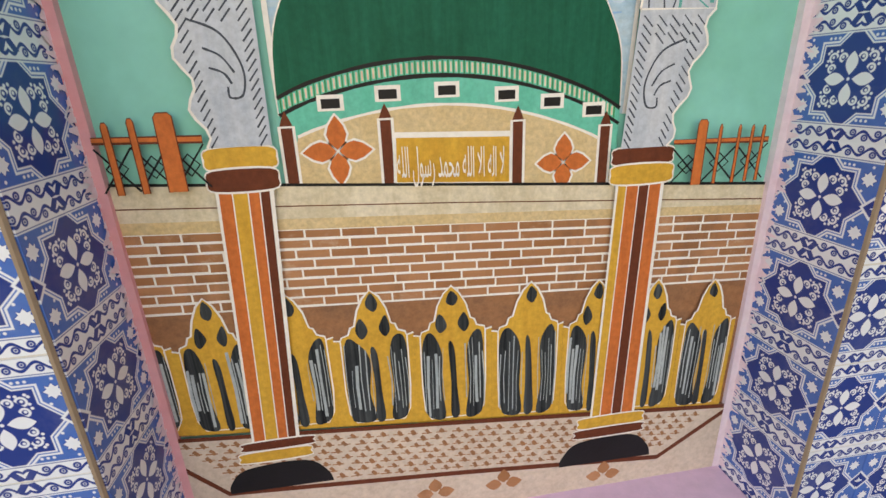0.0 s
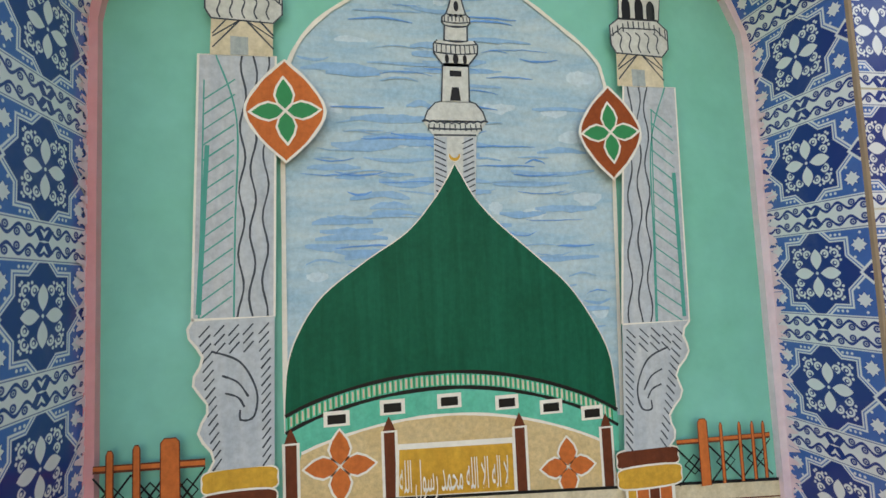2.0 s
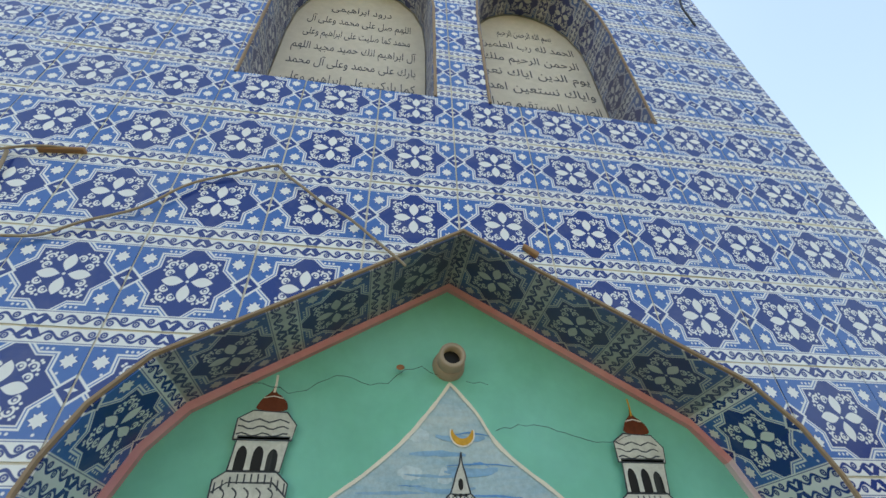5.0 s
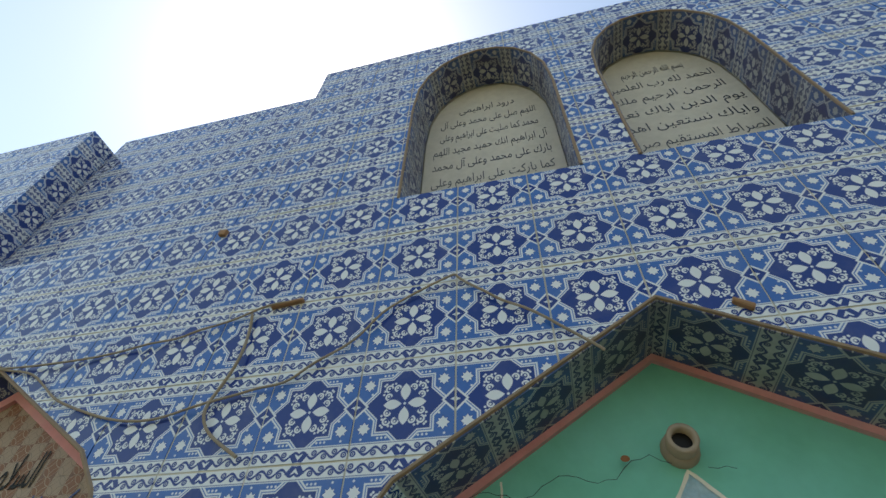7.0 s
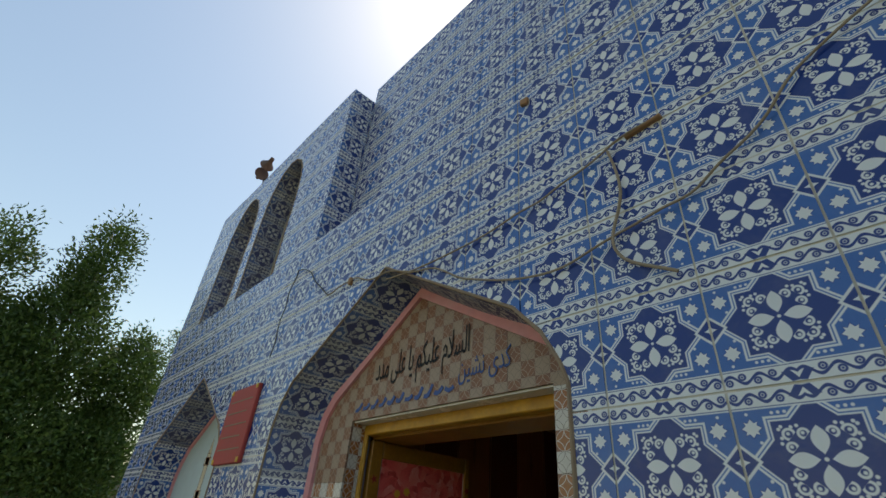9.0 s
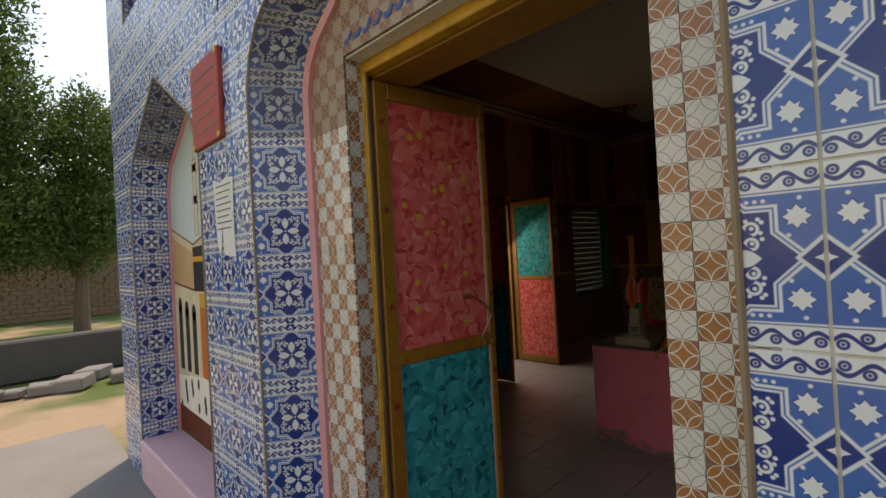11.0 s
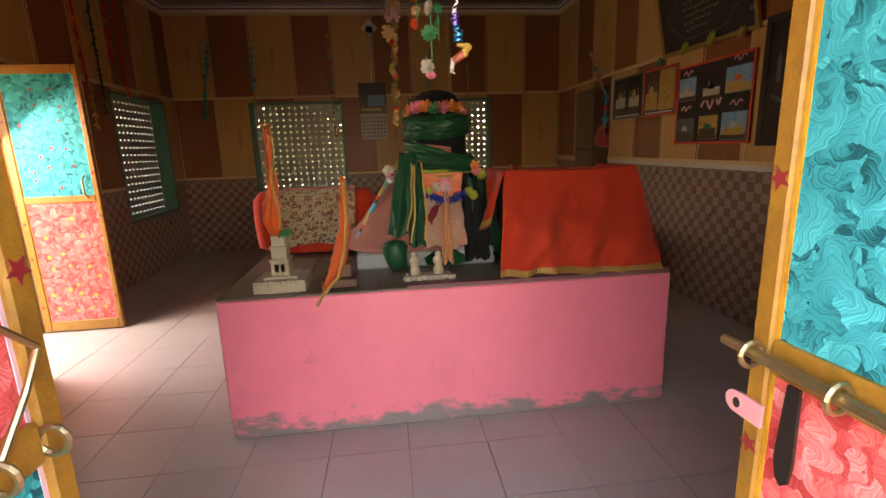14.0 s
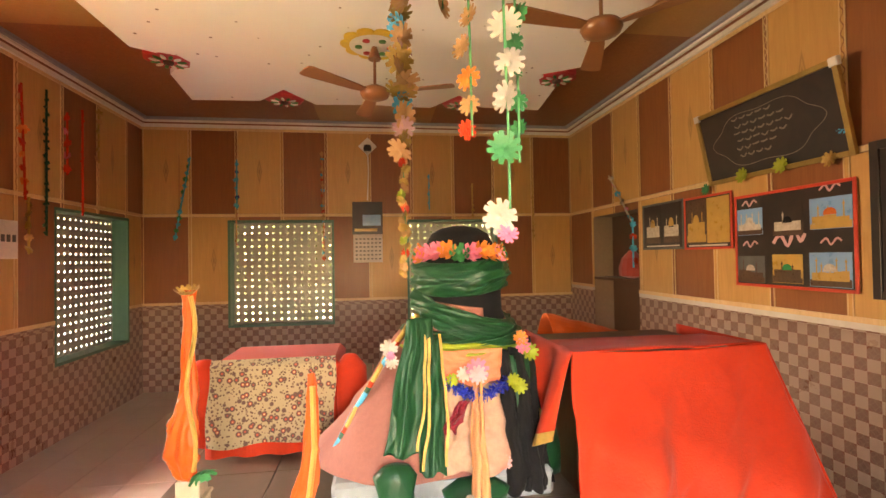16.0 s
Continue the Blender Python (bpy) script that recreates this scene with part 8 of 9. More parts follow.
def wrapped(path, radii, seed, squash=0.6):
    """Cloth gathered round a pole, with lengthwise pleats."""
    def fn(u, v):
        i = min(int(v * (len(path) - 1)), len(path) - 2)
        t = v * (len(path) - 1) - i
        p = Vector(path[i]).lerp(Vector(path[i + 1]), t)
        r = radii[i] + (radii[i + 1] - radii[i]) * t
        a = 2 * math.pi * u
        rr = r * (1 + 0.10 * math.sin(a * 7 + seed + v * 5) + 0.30 * fold(math.cos(a) + seed, math.sin(a), v * 6) + 0.55 * crumple(a * 0.5, v * 4.0, seed, 1.6))
        return p + Vector((rr * math.cos(a), rr * math.sin(a) * squash, 0))
    return sheet(fn, 48, 60, 0.0)


flag_ob = smooth(part("flag_cloth", wrapped([(-2.602, 2.79, 1.615), (-2.60, 2.78, 1.56), (-2.603, 2.78, 1.45), (-2.60, 2.78, 1.33), (-2.612, 2.775, 1.25), (-2.622, 2.77, 1.15), (-2.61, 2.78, 1.08), (-2.60, 2.79, 1.055)], [0.019, 0.013, 0.014, 0.019, 0.033, 0.044, 0.028, 0.010], 1.0), C_ORANGE, flag1, "orange satin cloth"))
bm = bmesh.new()
tube(bm, [(-2.585 + 0.012 * math.sin(t * 9), 2.755, 1.60 - 0.5 * t) for t in [i / 14 for i in range(15)]], 0.007, 6)
part("gold_braid", bm, C_GOLD, flag_ob, "gold braid")
bm = bmesh.new()
bloom(bm, (-2.60, 2.775, 1.60), 0.034, 12, 2, (0, -0.3, 1), 4, 0.6)
part("fringe", bm, C_GOLD, flag_ob)
bm = bmesh.new()
bloom(bm, (-2.565, 2.77, 1.09), 0.04, 8, 2, (0.4, -0.5, -0.6), 5, 0.4)
part("sprig", bm, C_GRF, flag1, "green sprig tied to the pole")
stand2 = empty("flag_stand", (-2.30, 2.82, PZ), "dark wooden flag stand of two stepped blocks", "stand")
part("lower_block", boxed(-2.40, -2.21, 2.73, 2.90, PZ, PZ + 0.045, 0.006), DARKWOOD, stand2)
part("upper_block", boxed(-2.35, -2.24, 2.77, 2.88, PZ + 0.045, PZ + 0.12, 0.006), DARKWOOD, stand2)
flag2 = empty("wrapped_flag", (-2.28, 2.80, PZ + 0.12), "orange satin flag leaning over the platform's edge", "flag", "wrapped flags")
flag_ob = smooth(part("flag_cloth", wrapped([(-2.252, 2.76, 1.36), (-2.25, 2.755, 1.30), (-2.25, 2.755, 1.20), (-2.262, 2.75, 1.08), (-2.29, 2.745, 0.95), (-2.32, 2.735, 0.86), (-2.36, 2.69, 0.80), (-2.40, 2.65, 0.735)], [0.009, 0.014, 0.017, 0.025, 0.038, 0.036, 0.020, 0.006], 2.0), C_ORANGE, flag2, "orange satin cloth"))
bm = bmesh.new()
tube(bm, [(-2.245, 2.73, 1.33), (-2.24, 2.725, 1.15), (-2.26, 2.71, 0.98), (-2.30, 2.685, 0.85), (-2.385, 2.638, 0.765), (-2.41, 2.630, 0.72)], 0.009, 6)
part("gold_braid", bm, C_GOLD, flag_ob, "gold braid")
cups = empty("cup_stand", (-1.82, 2.82, PZ), "cream stone tray with two turned oil lamps", "oil lamps")
bm = bmesh.new()
for q in range(9):
    lathe(bm, [(0.024, 0.0), (0.026, 0.010), (0.022, 0.022)], (-1.94 + q * 0.030, 2.785 + 0.01 * (q % 2), PZ), 10)
block(bm, -1.945, -1.695, 2.78, 2.86, PZ, PZ + 0.024, 0.006)
part("tray", bm, CREAM, cups, "scalloped stone tray")
for x in (-1.897, -1.767):
    bm = bmesh.new()
    lathe(bm, [(0.026, 0.022), (0.030, 0.05), (0.022, 0.065), (0.019, 0.075), (0.029, 0.09), (0.029, 0.108), (0.018, 0.12), (0.014, 0.128), (0.018, 0.135), (0.012, 0.148), (0.002, 0.152)], (x, 2.82, PZ), 18)
    smooth(part("lamp", bm, CREAM, cups, "turned stone lamp"))

# ---- garlands from the ceiling ----
def garland(name, x, y, z0, z1, items, label, seed):
    """A cord with paper flowers; items are (height fraction, radius, material)."""
    r = random.Random(seed)
    g = empty(name, (x, y, z1), label, "garland", "hanging garlands")
    bm = bmesh.new()
    tube(bm, [(x + 0.006 * math.sin(t * 8), y, z1 + (z0 - z1) * t) for t in [i / 10 for i in range(11)]], 0.0025, 5)
    part("cord", bm, C_GRF, g)
    for z, rad, mat in items:
        bm = bmesh.new()
        bloom(bm, (x + r.uniform(-.010, .010), y + r.uniform(-.01, .01), z), rad * 0.70 * r.uniform(0.75, 1.2), 11, 3, (r.uniform(-1.6, 1.6), -1, r.uniform(-1.2, .6)), r.randint(0, 99), 0.2)
        part("flower", bm, mat, g)
    return g


garland("ceiling_garland", -1.845, 2.06, 1.74, CEIL - 0.05, [(1.765, 0.040, C_WHF), (1.735, 0.03, C_PINKF)] + [(1.875 + 0.0 * q, 0.055, C_GRF) for q in range(1)] + [(1.955 + 0.062 * q, 0.042, C_WHF) for q in range(12)], "garland of white and green paper flowers", 1)
garland("ceiling_garland", -1.815, 2.10, 1.86, CEIL - 0.05, [(1.92 + 0.05 * q, 0.034, C_GRF) for q in range(13)], "garland of green paper flowers", 2)
garland("ceiling_garland", -1.885, 2.16, 1.92, CEIL - 0.05, [(1.93, 0.03, C_RED), (1.98, 0.03, C_TAN)] + [(2.03 + 0.055 * q, 0.036, C_TAN if q % 4 else C_ORF) for q in range(12)], "garland of tan and orange paper flowers", 3)
garland("ceiling_garland", -1.945, 3.2, 1.62, CEIL - 0.05, [(1.64 + 0.026 * q, 0.036, (C_GOLD, C_TAN, C_GOLD, C_RED, C_GOLD, C_LIME, C_TAN)[q % 7]) for q in range(19)] + [(2.13 + 0.046 * q, 0.080, (C_TAN, C_GOLD, C_PALEP, C_TAN, C_CYAN, C_GOLD, C_TAN)[q % 7]) for q in range(29)], "long garland of tan, pink and blue paper flowers", 4)
garland("ceiling_garland", -1.90, 2.40, 2.28, CEIL - 0.05, [(2.29 + 0.06 * q, 0.040, C_TAN) for q in range(10)], "short garland of tan paper flowers", 5)
FX, FY = -1.846, 1.442
foil = empty("ceiling_garland", (FX, FY, CEIL - 0.05), "twisted pink, purple and blue foil streamer with a tassel", "garland", "hanging garlands")
bm = bmesh.new()
tube(bm, [(FX, FY, CEIL - 0.04), (FX + 0.004, FY, 2.2), (FX, FY, 1.72)], 0.0005, 5)
part("cord", bm, C_WHF, foil)
FOILS = (("silver_pink", (0.78, 0.60, 0.62), 1.775, 2.16, 0.034, 0.0058), ("purple", (0.26, 0.13, 0.60), 1.754, 1.784, 0.022, 0.0085), ("blue", (0.02, 0.34, 0.66), 1.718, 1.758, 0.022, 0.0105))
for fname, tone, za, zb, pitch, loop in FOILS:
    mat = surface(fname + "_foil", tone, tuple(c_ * 0.6 for c_ in tone), 0.2, 90, 20, 0.5, 0.8)
    turns = (zb - za) / pitch
    lean = 0.11 if fname == "silver_pink" else 0.0
    for strand in range(2):
        def coil(u, v):
            a = 2 * math.pi * turns * v + 2.6 * strand
            r_ = loop * (1 + 0.25 * math.sin(v * turns * 2.1 + 2 * strand)) + 0.0015 * fold(v * turns * 3, u, strand)
            z = za + (zb - za) * v + (u - 0.5) * 0.0050 * (1 + 0.4 * math.sin(v * turns * 3.3))
            return Vector((FX + lean * (z - 1.80) + r_ * math.cos(a) + 0.004 * math.sin(z * 70), FY + r_ * math.sin(a), z + 0.004 * math.sin(a)))
        smooth(part("coil", sheet(coil, 3, max(40, int(turns * 22)), 0.0004), mat, foil, fname.replace("_", " ") + " foil coil"))
TASSEL = (((0.34, 0.18, 0.015), (FX + 0.0, 1.712), (FX + 0.030, 1.708), 0.006, 0.014, "yellow"), ((0.34, 0.18, 0.015), (FX + 0.028, 1.712), (FX + 0.014, 1.689), 0.016, 0.019, "yellow"), ((0.28, 0.045, 0.015), (FX + 0.015, 1.693), (FX - 0.010, 1.677), 0.019, 0.014, "orange"), ((0.32, 0.28, 0.22), (FX - 0.009, 1.681), (FX - 0.014, 1.651), 0.011, 0.007, "white"), ((0.32, 0.28, 0.22), (FX - 0.016, 1.654), (FX - 0.005, 1.650), 0.004, 0.003, "white"))
for tone, (xa, za), (xb, zb), wa, wb, nm in TASSEL:
    d = Vector((xb - xa, 0, zb - za)).normalized()
    n_ = Vector((-d.z, 0, d.x))

    def roll(u, v):
        a, w_ = 2 * math.pi * u, wa + (wb - wa) * v
        r_ = 0.5 * w_ * (1 + 0.22 * fold(math.cos(a) * 1.5 + xa * 50, math.sin(a) * 1.5, v * 4) + 0.2 * crumple(a, v * 3, wa * 90, 1.5))
        return Vector((xa + (xb - xa) * v, FY, za + (zb - za) * v)) + n_ * r_ * math.cos(a) + Vector((0, 0.45 * r_ * math.sin(a), 0))
    part("tassel", sheet(roll, 22, 14, 0.0), surface(nm + "_foil_tassel", tone, tuple(c_ * 0.7 for c_ in tone), 0.35, 120, 30, 0.5, 0.2), foil, nm + " crumpled foil")

# ---- pictures on the east wall ----
def picture(name, y0, y1, z0, z1, edge, inner_mat, frame_mat, label, lean=0.0, roll=0.0, thick=0.03):
    """A framed picture against the east wall; its face looks to -x."""
    p = empty(name, (X1 - 0.012, (y0 + y1) / 2, z0), label, "picture", "pictures on the wall")
    p.matrix_basis = Matrix.Translation((X1 - 0.014, (y0 + y1) / 2, z0)) @ Matrix.Rotation(radians(-90), 4, "Z") @ Matrix.Rotation(radians(roll), 4, "Y") @ Matrix.Rotation(radians(lean), 4, "X")
    w_, h = (y1 - y0) / 2, z1 - z0

    def bit(nm, bm, mat, lab=""):
        ob = part(nm, bm, mat, None, lab)
        ob.parent = p
        return ob

    bit("board", boxed(-w_ + edge, w_ - edge, -thick * 0.5, 0.0, edge, h - edge), inner_mat)
    for b in ((-w_, -w_ + edge, 0, h), (w_ - edge, w_, 0, h), (-w_ + edge, w_ - edge, 0, edge), (-w_ + edge, w_ - edge, h - edge, h)):
        bit("frame", boxed(b[0] + 0.0004, b[1] - 0.0004, -thick, 0.0, b[2], b[3], 0.003), frame_mat)
    return p, bit, w_, h, -thick * 0.5


P_DARK = surface("dark_printed_ground", (0.022, 0.018, 0.015), (0.05, 0.03, 0.02), 0.35, 12, 5, 0.05, amount=0.9)
P_FRAMEGOLD = surface("gilt_frame", (0.40, 0.26, 0.08), (0.2, 0.12, 0.04), 0.4, 60, 8, 0.3, 0.6)
P_REDFRAME = surface("red_tinsel_frame", (0.62, 0.06, 0.03), None, 0.4, 80, 12, 0.4)
P_SLATE = surface("slate_grey_print", (0.10, 0.11, 0.10), (0.05, 0.05, 0.05), 0.4, 20, 8, 0.1)
P_PHOTOBLUE = surface("photo_sky_blue", (0.16, 0.34, 0.55), (0.30, 0.42, 0.50), 0.3, 14, 9, 0.05)
P_PHOTOGOLD = surface("photo_sand_gold", (0.50, 0.30, 0.08), (0.32, 0.18, 0.05), 0.3, 20, 12, 0.05)
P_RELIEF = surface("tarnished_relief_letter", (0.20, 0.18, 0.14), (0.10, 0.09, 0.07), 0.4, 40, 9, 0.2)
P_LETTER = surface("pale_rose_lettering", (0.62, 0.34, 0.33), None, 0.5, 40, 9, 0.1)
# leaning framed calligraphy
pc, bit, w_, h, fy = picture("framed_calligraphy", 3.70, 4.93, 2.27, 2.86, 0.035, P_DARK, P_FRAMEGOLD, "dark framed calligraphy picture leaning from the wall", 12, 0.0)
bm = bmesh.new()
for r_ in range(6):
    for q in range(7 - abs(r_ - 2)):
        x = -0.25 + q * 0.075 + 0.02 * (r_ % 2)
        stroke(bm, curve([(x, 0.46 - 0.055 * r_), (x + 0.03, 0.45 - 0.055 * r_ + rng.uniform(-.01, .01)), (x + 0.06, 0.465 - 0.055 * r_)], 3), fy - 0.001, 0.012)
tagged(bit("writing_bar", bm, P_RELIEF), kind="stuff")
bm = bmesh.new()
stroke(bm, curve([(0.46 * math.cos(a) * (1 + 0.06 * math.cos(6 * a)), h / 2 + 0.20 * math.sin(a) * (1 + 0.08 * math.cos(6 * a))) for a in [i * math.pi / 18 for i in range(36)]], 2, True), fy - 0.001, 0.005, True)
bit("ornament_line", bm, P_RELIEF)
for x in (-w_ + 0.02, w_ - 0.02):
    bit("corner_guard", boxed(x - 0.03, x + 0.03, -0.034, 0.002, h - 0.05, h + 0.006, 0.006), WHITEPLASTER)
# poster of six views
pc, bit, w_, h, fy = picture("six_view_poster", 3.72, 4.675, 1.44, 2.14, 0.022, P_DARK, P_REDFRAME, "black poster of six mosque photographs with red border", 0, 0, 0.014)
P_PHOTOSHADE = surface("photo_brown_shade", (0.10, 0.055, 0.03), (0.05, 0.03, 0.02), 0.3, 60, 20, 0.05, amount=1.0)
P_PHOTOPALE = surface("photo_pale_stone", (0.55, 0.48, 0.38), (0.34, 0.27, 0.20), 0.3, 60, 25, 0.05, amount=1.0)


def photo_view(bit, photo, cx, cz, hw, hh, fy, walls, towers, dome, ground, seed):
    """A printed mosque view: ground strip, stepped walls, towers and a dome."""
    r_ = random.Random(seed)
    rise = [(cx - hw * 0.98, cz - hh * 0.97)] + [(cx + hw * (-0.98 + 0.28 * (q // 2)), cz - hh * z) for q, z in enumerate(z for _ in range(8) for z in [r_.uniform(0.45, 0.66)] * 2)][1:-1] + [(cx + hw * 0.98, cz - hh * 0.97)]
    bit("photo_ground", prism(bmesh.new(), rise[::-1], fy - 0.0030, fy - 0.0021), ground).parent = photo
    line = [(cx - hw * 0.88, cz - hh * 0.64)]
    for q in range(towers):
        x0, x1 = (cx + hw * (-0.88 + 1.76 * (q + e) / towers) for e in (0.0, 1.0))
        x, roof, top = x0 + (x1 - x0) * r_.uniform(0.3, 0.7), cz - hh * r_.uniform(0.0, 0.28), cz + hh * r_.uniform(0.35, 0.8)
        line += [(x0, roof), (x - 0.005, roof), (x - 0.004, top - 0.03), (x - 0.008, top - 0.028), (x - 0.008, top - 0.021), (x - 0.004, top - 0.02), (x, top), (x + 0.004, top - 0.02), (x + 0.008, top - 0.021), (x + 0.008, top - 0.028), (x + 0.004, top - 0.03), (x + 0.005, roof), (x1, roof)]
    line.append((cx + hw * 0.88, cz - hh * 0.64))
    bit("photo_building", prism(bmesh.new(), line[::-1], fy - 0.0036, fy - 0.0031), walls).parent = photo
    bm = bmesh.new()
    prism(bm, [(cx + hw * 0.32 * math.cos(a), cz - hh * 0.1 + hh * 0.45 * math.sin(a) ** 0.8) for a in (math.pi * q / 10 for q in range(11))], fy - 0.0040, fy - 0.0037)
    bit("photo_dome", bm, dome).parent = photo


for q, (cx, cz, hw, hh, mat, walls, towers, dome, ground) in enumerate(((-0.33, 0.49, 0.12, 0.10, P_PHOTOBLUE, P_PHOTOPALE, 4, P_PHOTOPALE, P_PHOTOSHADE), (0.0, 0.47, 0.12, 0.10, P_DARK, P_PHOTOPALE, 1, P_BLACK, P_PHOTOSHADE), (0.31, 0.50, 0.14, 0.10, P_PHOTOBLUE, P_PHOTOGOLD, 3, P_ORANGE, P_PHOTOGOLD), (-0.33, 0.13, 0.13, 0.10, P_SLATE, P_PHOTOSHADE, 2, P_PHOTOPALE, P_PHOTOSHADE), (-0.01, 0.14, 0.12, 0.10, P_PHOTOGOLD, P_PHOTOSHADE, 2, P_LEAF, P_PHOTOSHADE), (0.30, 0.14, 0.14, 0.11, P_PHOTOBLUE, P_PHOTOGOLD, 5, P_PHOTOPALE, P_PHOTOSHADE))):
    photo = bit("photograph", boxed(cx - hw, cx + hw, fy - 0.002, fy, cz - hh, cz + hh), mat)
    photo_view(bit, photo, cx, cz, hw, hh, fy, walls, towers, dome, ground, q)
bm = bmesh.new()
for cx, cz in ((-0.33, 0.62), (-0.33, 0.31), (0.31, 0.65), (0.31, 0.31)):
    stroke(bm, curve([(cx - 0.07, cz), (cx - 0.03, cz + 0.03), (cx, cz - 0.01), (cx + 0.04, cz + 0.03), (cx + 0.07, cz + 0.01)], 4), fy - 0.001, 0.014)
stroke(bm, curve([(-0.12, 0.32), (-0.06, 0.38), (0, 0.30), (0.05, 0.40), (0.1, 0.33), (0.13, 0.38)], 4), fy - 0.0015, 0.026)
tagged(bit("writing_bar", bm, P_LETTER), kind="stuff")
# two smaller prints
for y0, y1, z0, z1, fm, lab in ((5.30, 5.97, 1.74, 2.21, P_SLATE, "small dark print of a lit mosque by night"), (4.70, 5.29, 1.73, 2.20, P_REDFRAME, "small golden shrine print in a red frame")):
    pc, bit, w_, h, fy = picture("mosque_print", y0, y1, z0, z1, 0.02, P_DARK, fm, lab, 0, 0, 0.014)
    for q in range(2):
        cx = (-0.5 + q) * w_ * 0.9
        mat = (P_SLATE, P_PHOTOSHADE) if fm is P_SLATE else (P_PHOTOSHADE, P_PHOTOGOLD)
        view = bit("print_view", boxed(cx - 0.13, cx + 0.13, fy - 0.002, fy - 0.0002, 0.055, h - 0.03), P_DARK if fm is P_SLATE else mat[q])
        photo_view(bit, view, cx, h / 2 + 0.01, 0.125, h / 2 - 0.05, fy, P_PHOTOPALE if fm is P_SLATE else P_PHOTOGOLD, 3 if q else 2, P_PHOTOGOLD, mat[1], 20 + q)
    bm = bmesh.new()
    block(bm, -w_ * 0.8, w_ * 0.8, fy - 0.002, fy - 0.0004, 0.028, 0.042)
    bit("caption_bar", bm, WHITEPLASTER)
# large dark print
pc, bit, w_, h, fy = picture("large_mosque_print", 2.45, 3.63, 1.42, 2.32, 0.05, P_DARK, P_DARK, "large dark framed print of minarets", 0, 0, 0.03)
for x, hh in ((-0.45, 0.6), (-0.38, 0.64), (-0.15, 0.56), (-0.05, 0.58), (0.1, 0.6), (0.3, 0.66)):
    bm = bmesh.new()
    lathe(bm, [(0.02, 0.0), (0.018, 0.14), (0.026, 0.15), (0.014, 0.17), (0.002, 0.21)], (x, fy - 0.001, hh - 0.16), 10, 1.0, 0.05)
    bit("print_minaret", bm, P_SLATE)
bm = bmesh.new()
stroke(bm, curve([(-0.5, 0.35), (-0.3, 0.28), (-0.05, 0.30), (0.2, 0.22), (0.5, 0.2)], 5), fy - 0.001, 0.03)
bit("print_court", bm, P_SLATE)
# tinsel above the poster
for y, z, rad, mat in ((4.55, 2.29, 0.06, C_LIME), (4.2, 2.30, 0.06, C_LIME), (3.85, 2.27, 0.05, C_GOLD), (4.95, 2.24, 0.05, C_GRF), (3.75, 2.45, 0.05, C_CYAN)):
    bm = bmesh.new()
    bloom(bm, (X1 - 0.05, y, z), rad, 9, 2, (-1, 0, 0.1), int(y * 100), 0.2)
    thing("paper_flower", bm, mat, "paper flower pinned over the wall pictures", "flower", "flowers pinned to the wall")
# calendar on the north wall
cal = empty("wall_calendar", (-2.18, Y1 - 0.02, 1.64), "wall calendar with a dark photograph over the date sheet", "calendar")
part("photo", boxed(-2.39, -1.975, Y1 - 0.022, Y1 - 0.014, 2.03, 2.48), P_DARK, cal)
part("photo_detail", boxed(-2.25, -2.0, Y1 - 0.025, Y1 - 0.0222, 2.15, 2.30), P_PHOTOBLUE, cal)
part("photo_detail", boxed(-2.36, -2.05, Y1 - 0.025, Y1 - 0.0222, 2.07, 2.11), P_PHOTOGOLD, cal)
part("date_sheet", boxed(-2.38, -1.98, Y1 - 0.020, Y1 - 0.014, 1.64, 2.028), WHITEPLASTER, cal)
bm = bmesh.new()
for r_ in range(6):
    for q in range(7):
        block(bm, -2.35 + q * 0.053, -2.32 + q * 0.053, Y1 - 0.0215, Y1 - 0.0201, 1.68 + r_ * 0.055, 1.70 + r_ * 0.055)
tagged(part("date_bar", bm, P_SLATE, cal), kind="stuff")
# small camera-like device and its cable
dev = empty("wall_device", (-2.17, Y1 - 0.03, 3.25), "small white wall device with a hanging cable", "device")
bm = boxed(-0.09, 0.09, -0.02, 0.0, -0.09, 0.09, 0.006)
ob = part("plate", bm, WHITEPAINT)
ob.parent = dev
ob.matrix_basis = Matrix.Rotation(radians(45), 4, "Y") @ Matrix.Translation((0, 0.012, 0))
bm = bmesh.new()
lathe(bm, [(0.05, -0.04), (0.055, 0.0), (0.045, 0.04)], (-2.17, Y1 - 0.06, 3.22), 12)
part("knob", bm, IRON, dev)
bm = bmesh.new()
tube(bm, [(-2.17, Y1 - 0.05, 3.2), (-2.16, Y1 - 0.03, 2.9), (-2.18, Y1 - 0.03, 2.5)], 0.008, 6)
part("cable", bm, WHITEPAINT, dev)
# switch box on the west wall
bm = boxed(X0 - 0.01, X0 + 0.03, 5.50, 5.73, 1.74, 2.06, 0.006)
sw = thing("switch_box", bm, WHITEPAINT, "white plastic switch box on the panelled wall", "switch box")
for q in range(3):
    part("switch", boxed(X0 + 0.03, X0 + 0.038, 5.54 + q * 0.06, 5.575 + q * 0.06, 1.88, 1.94, 0.002), P_SLATE, sw)


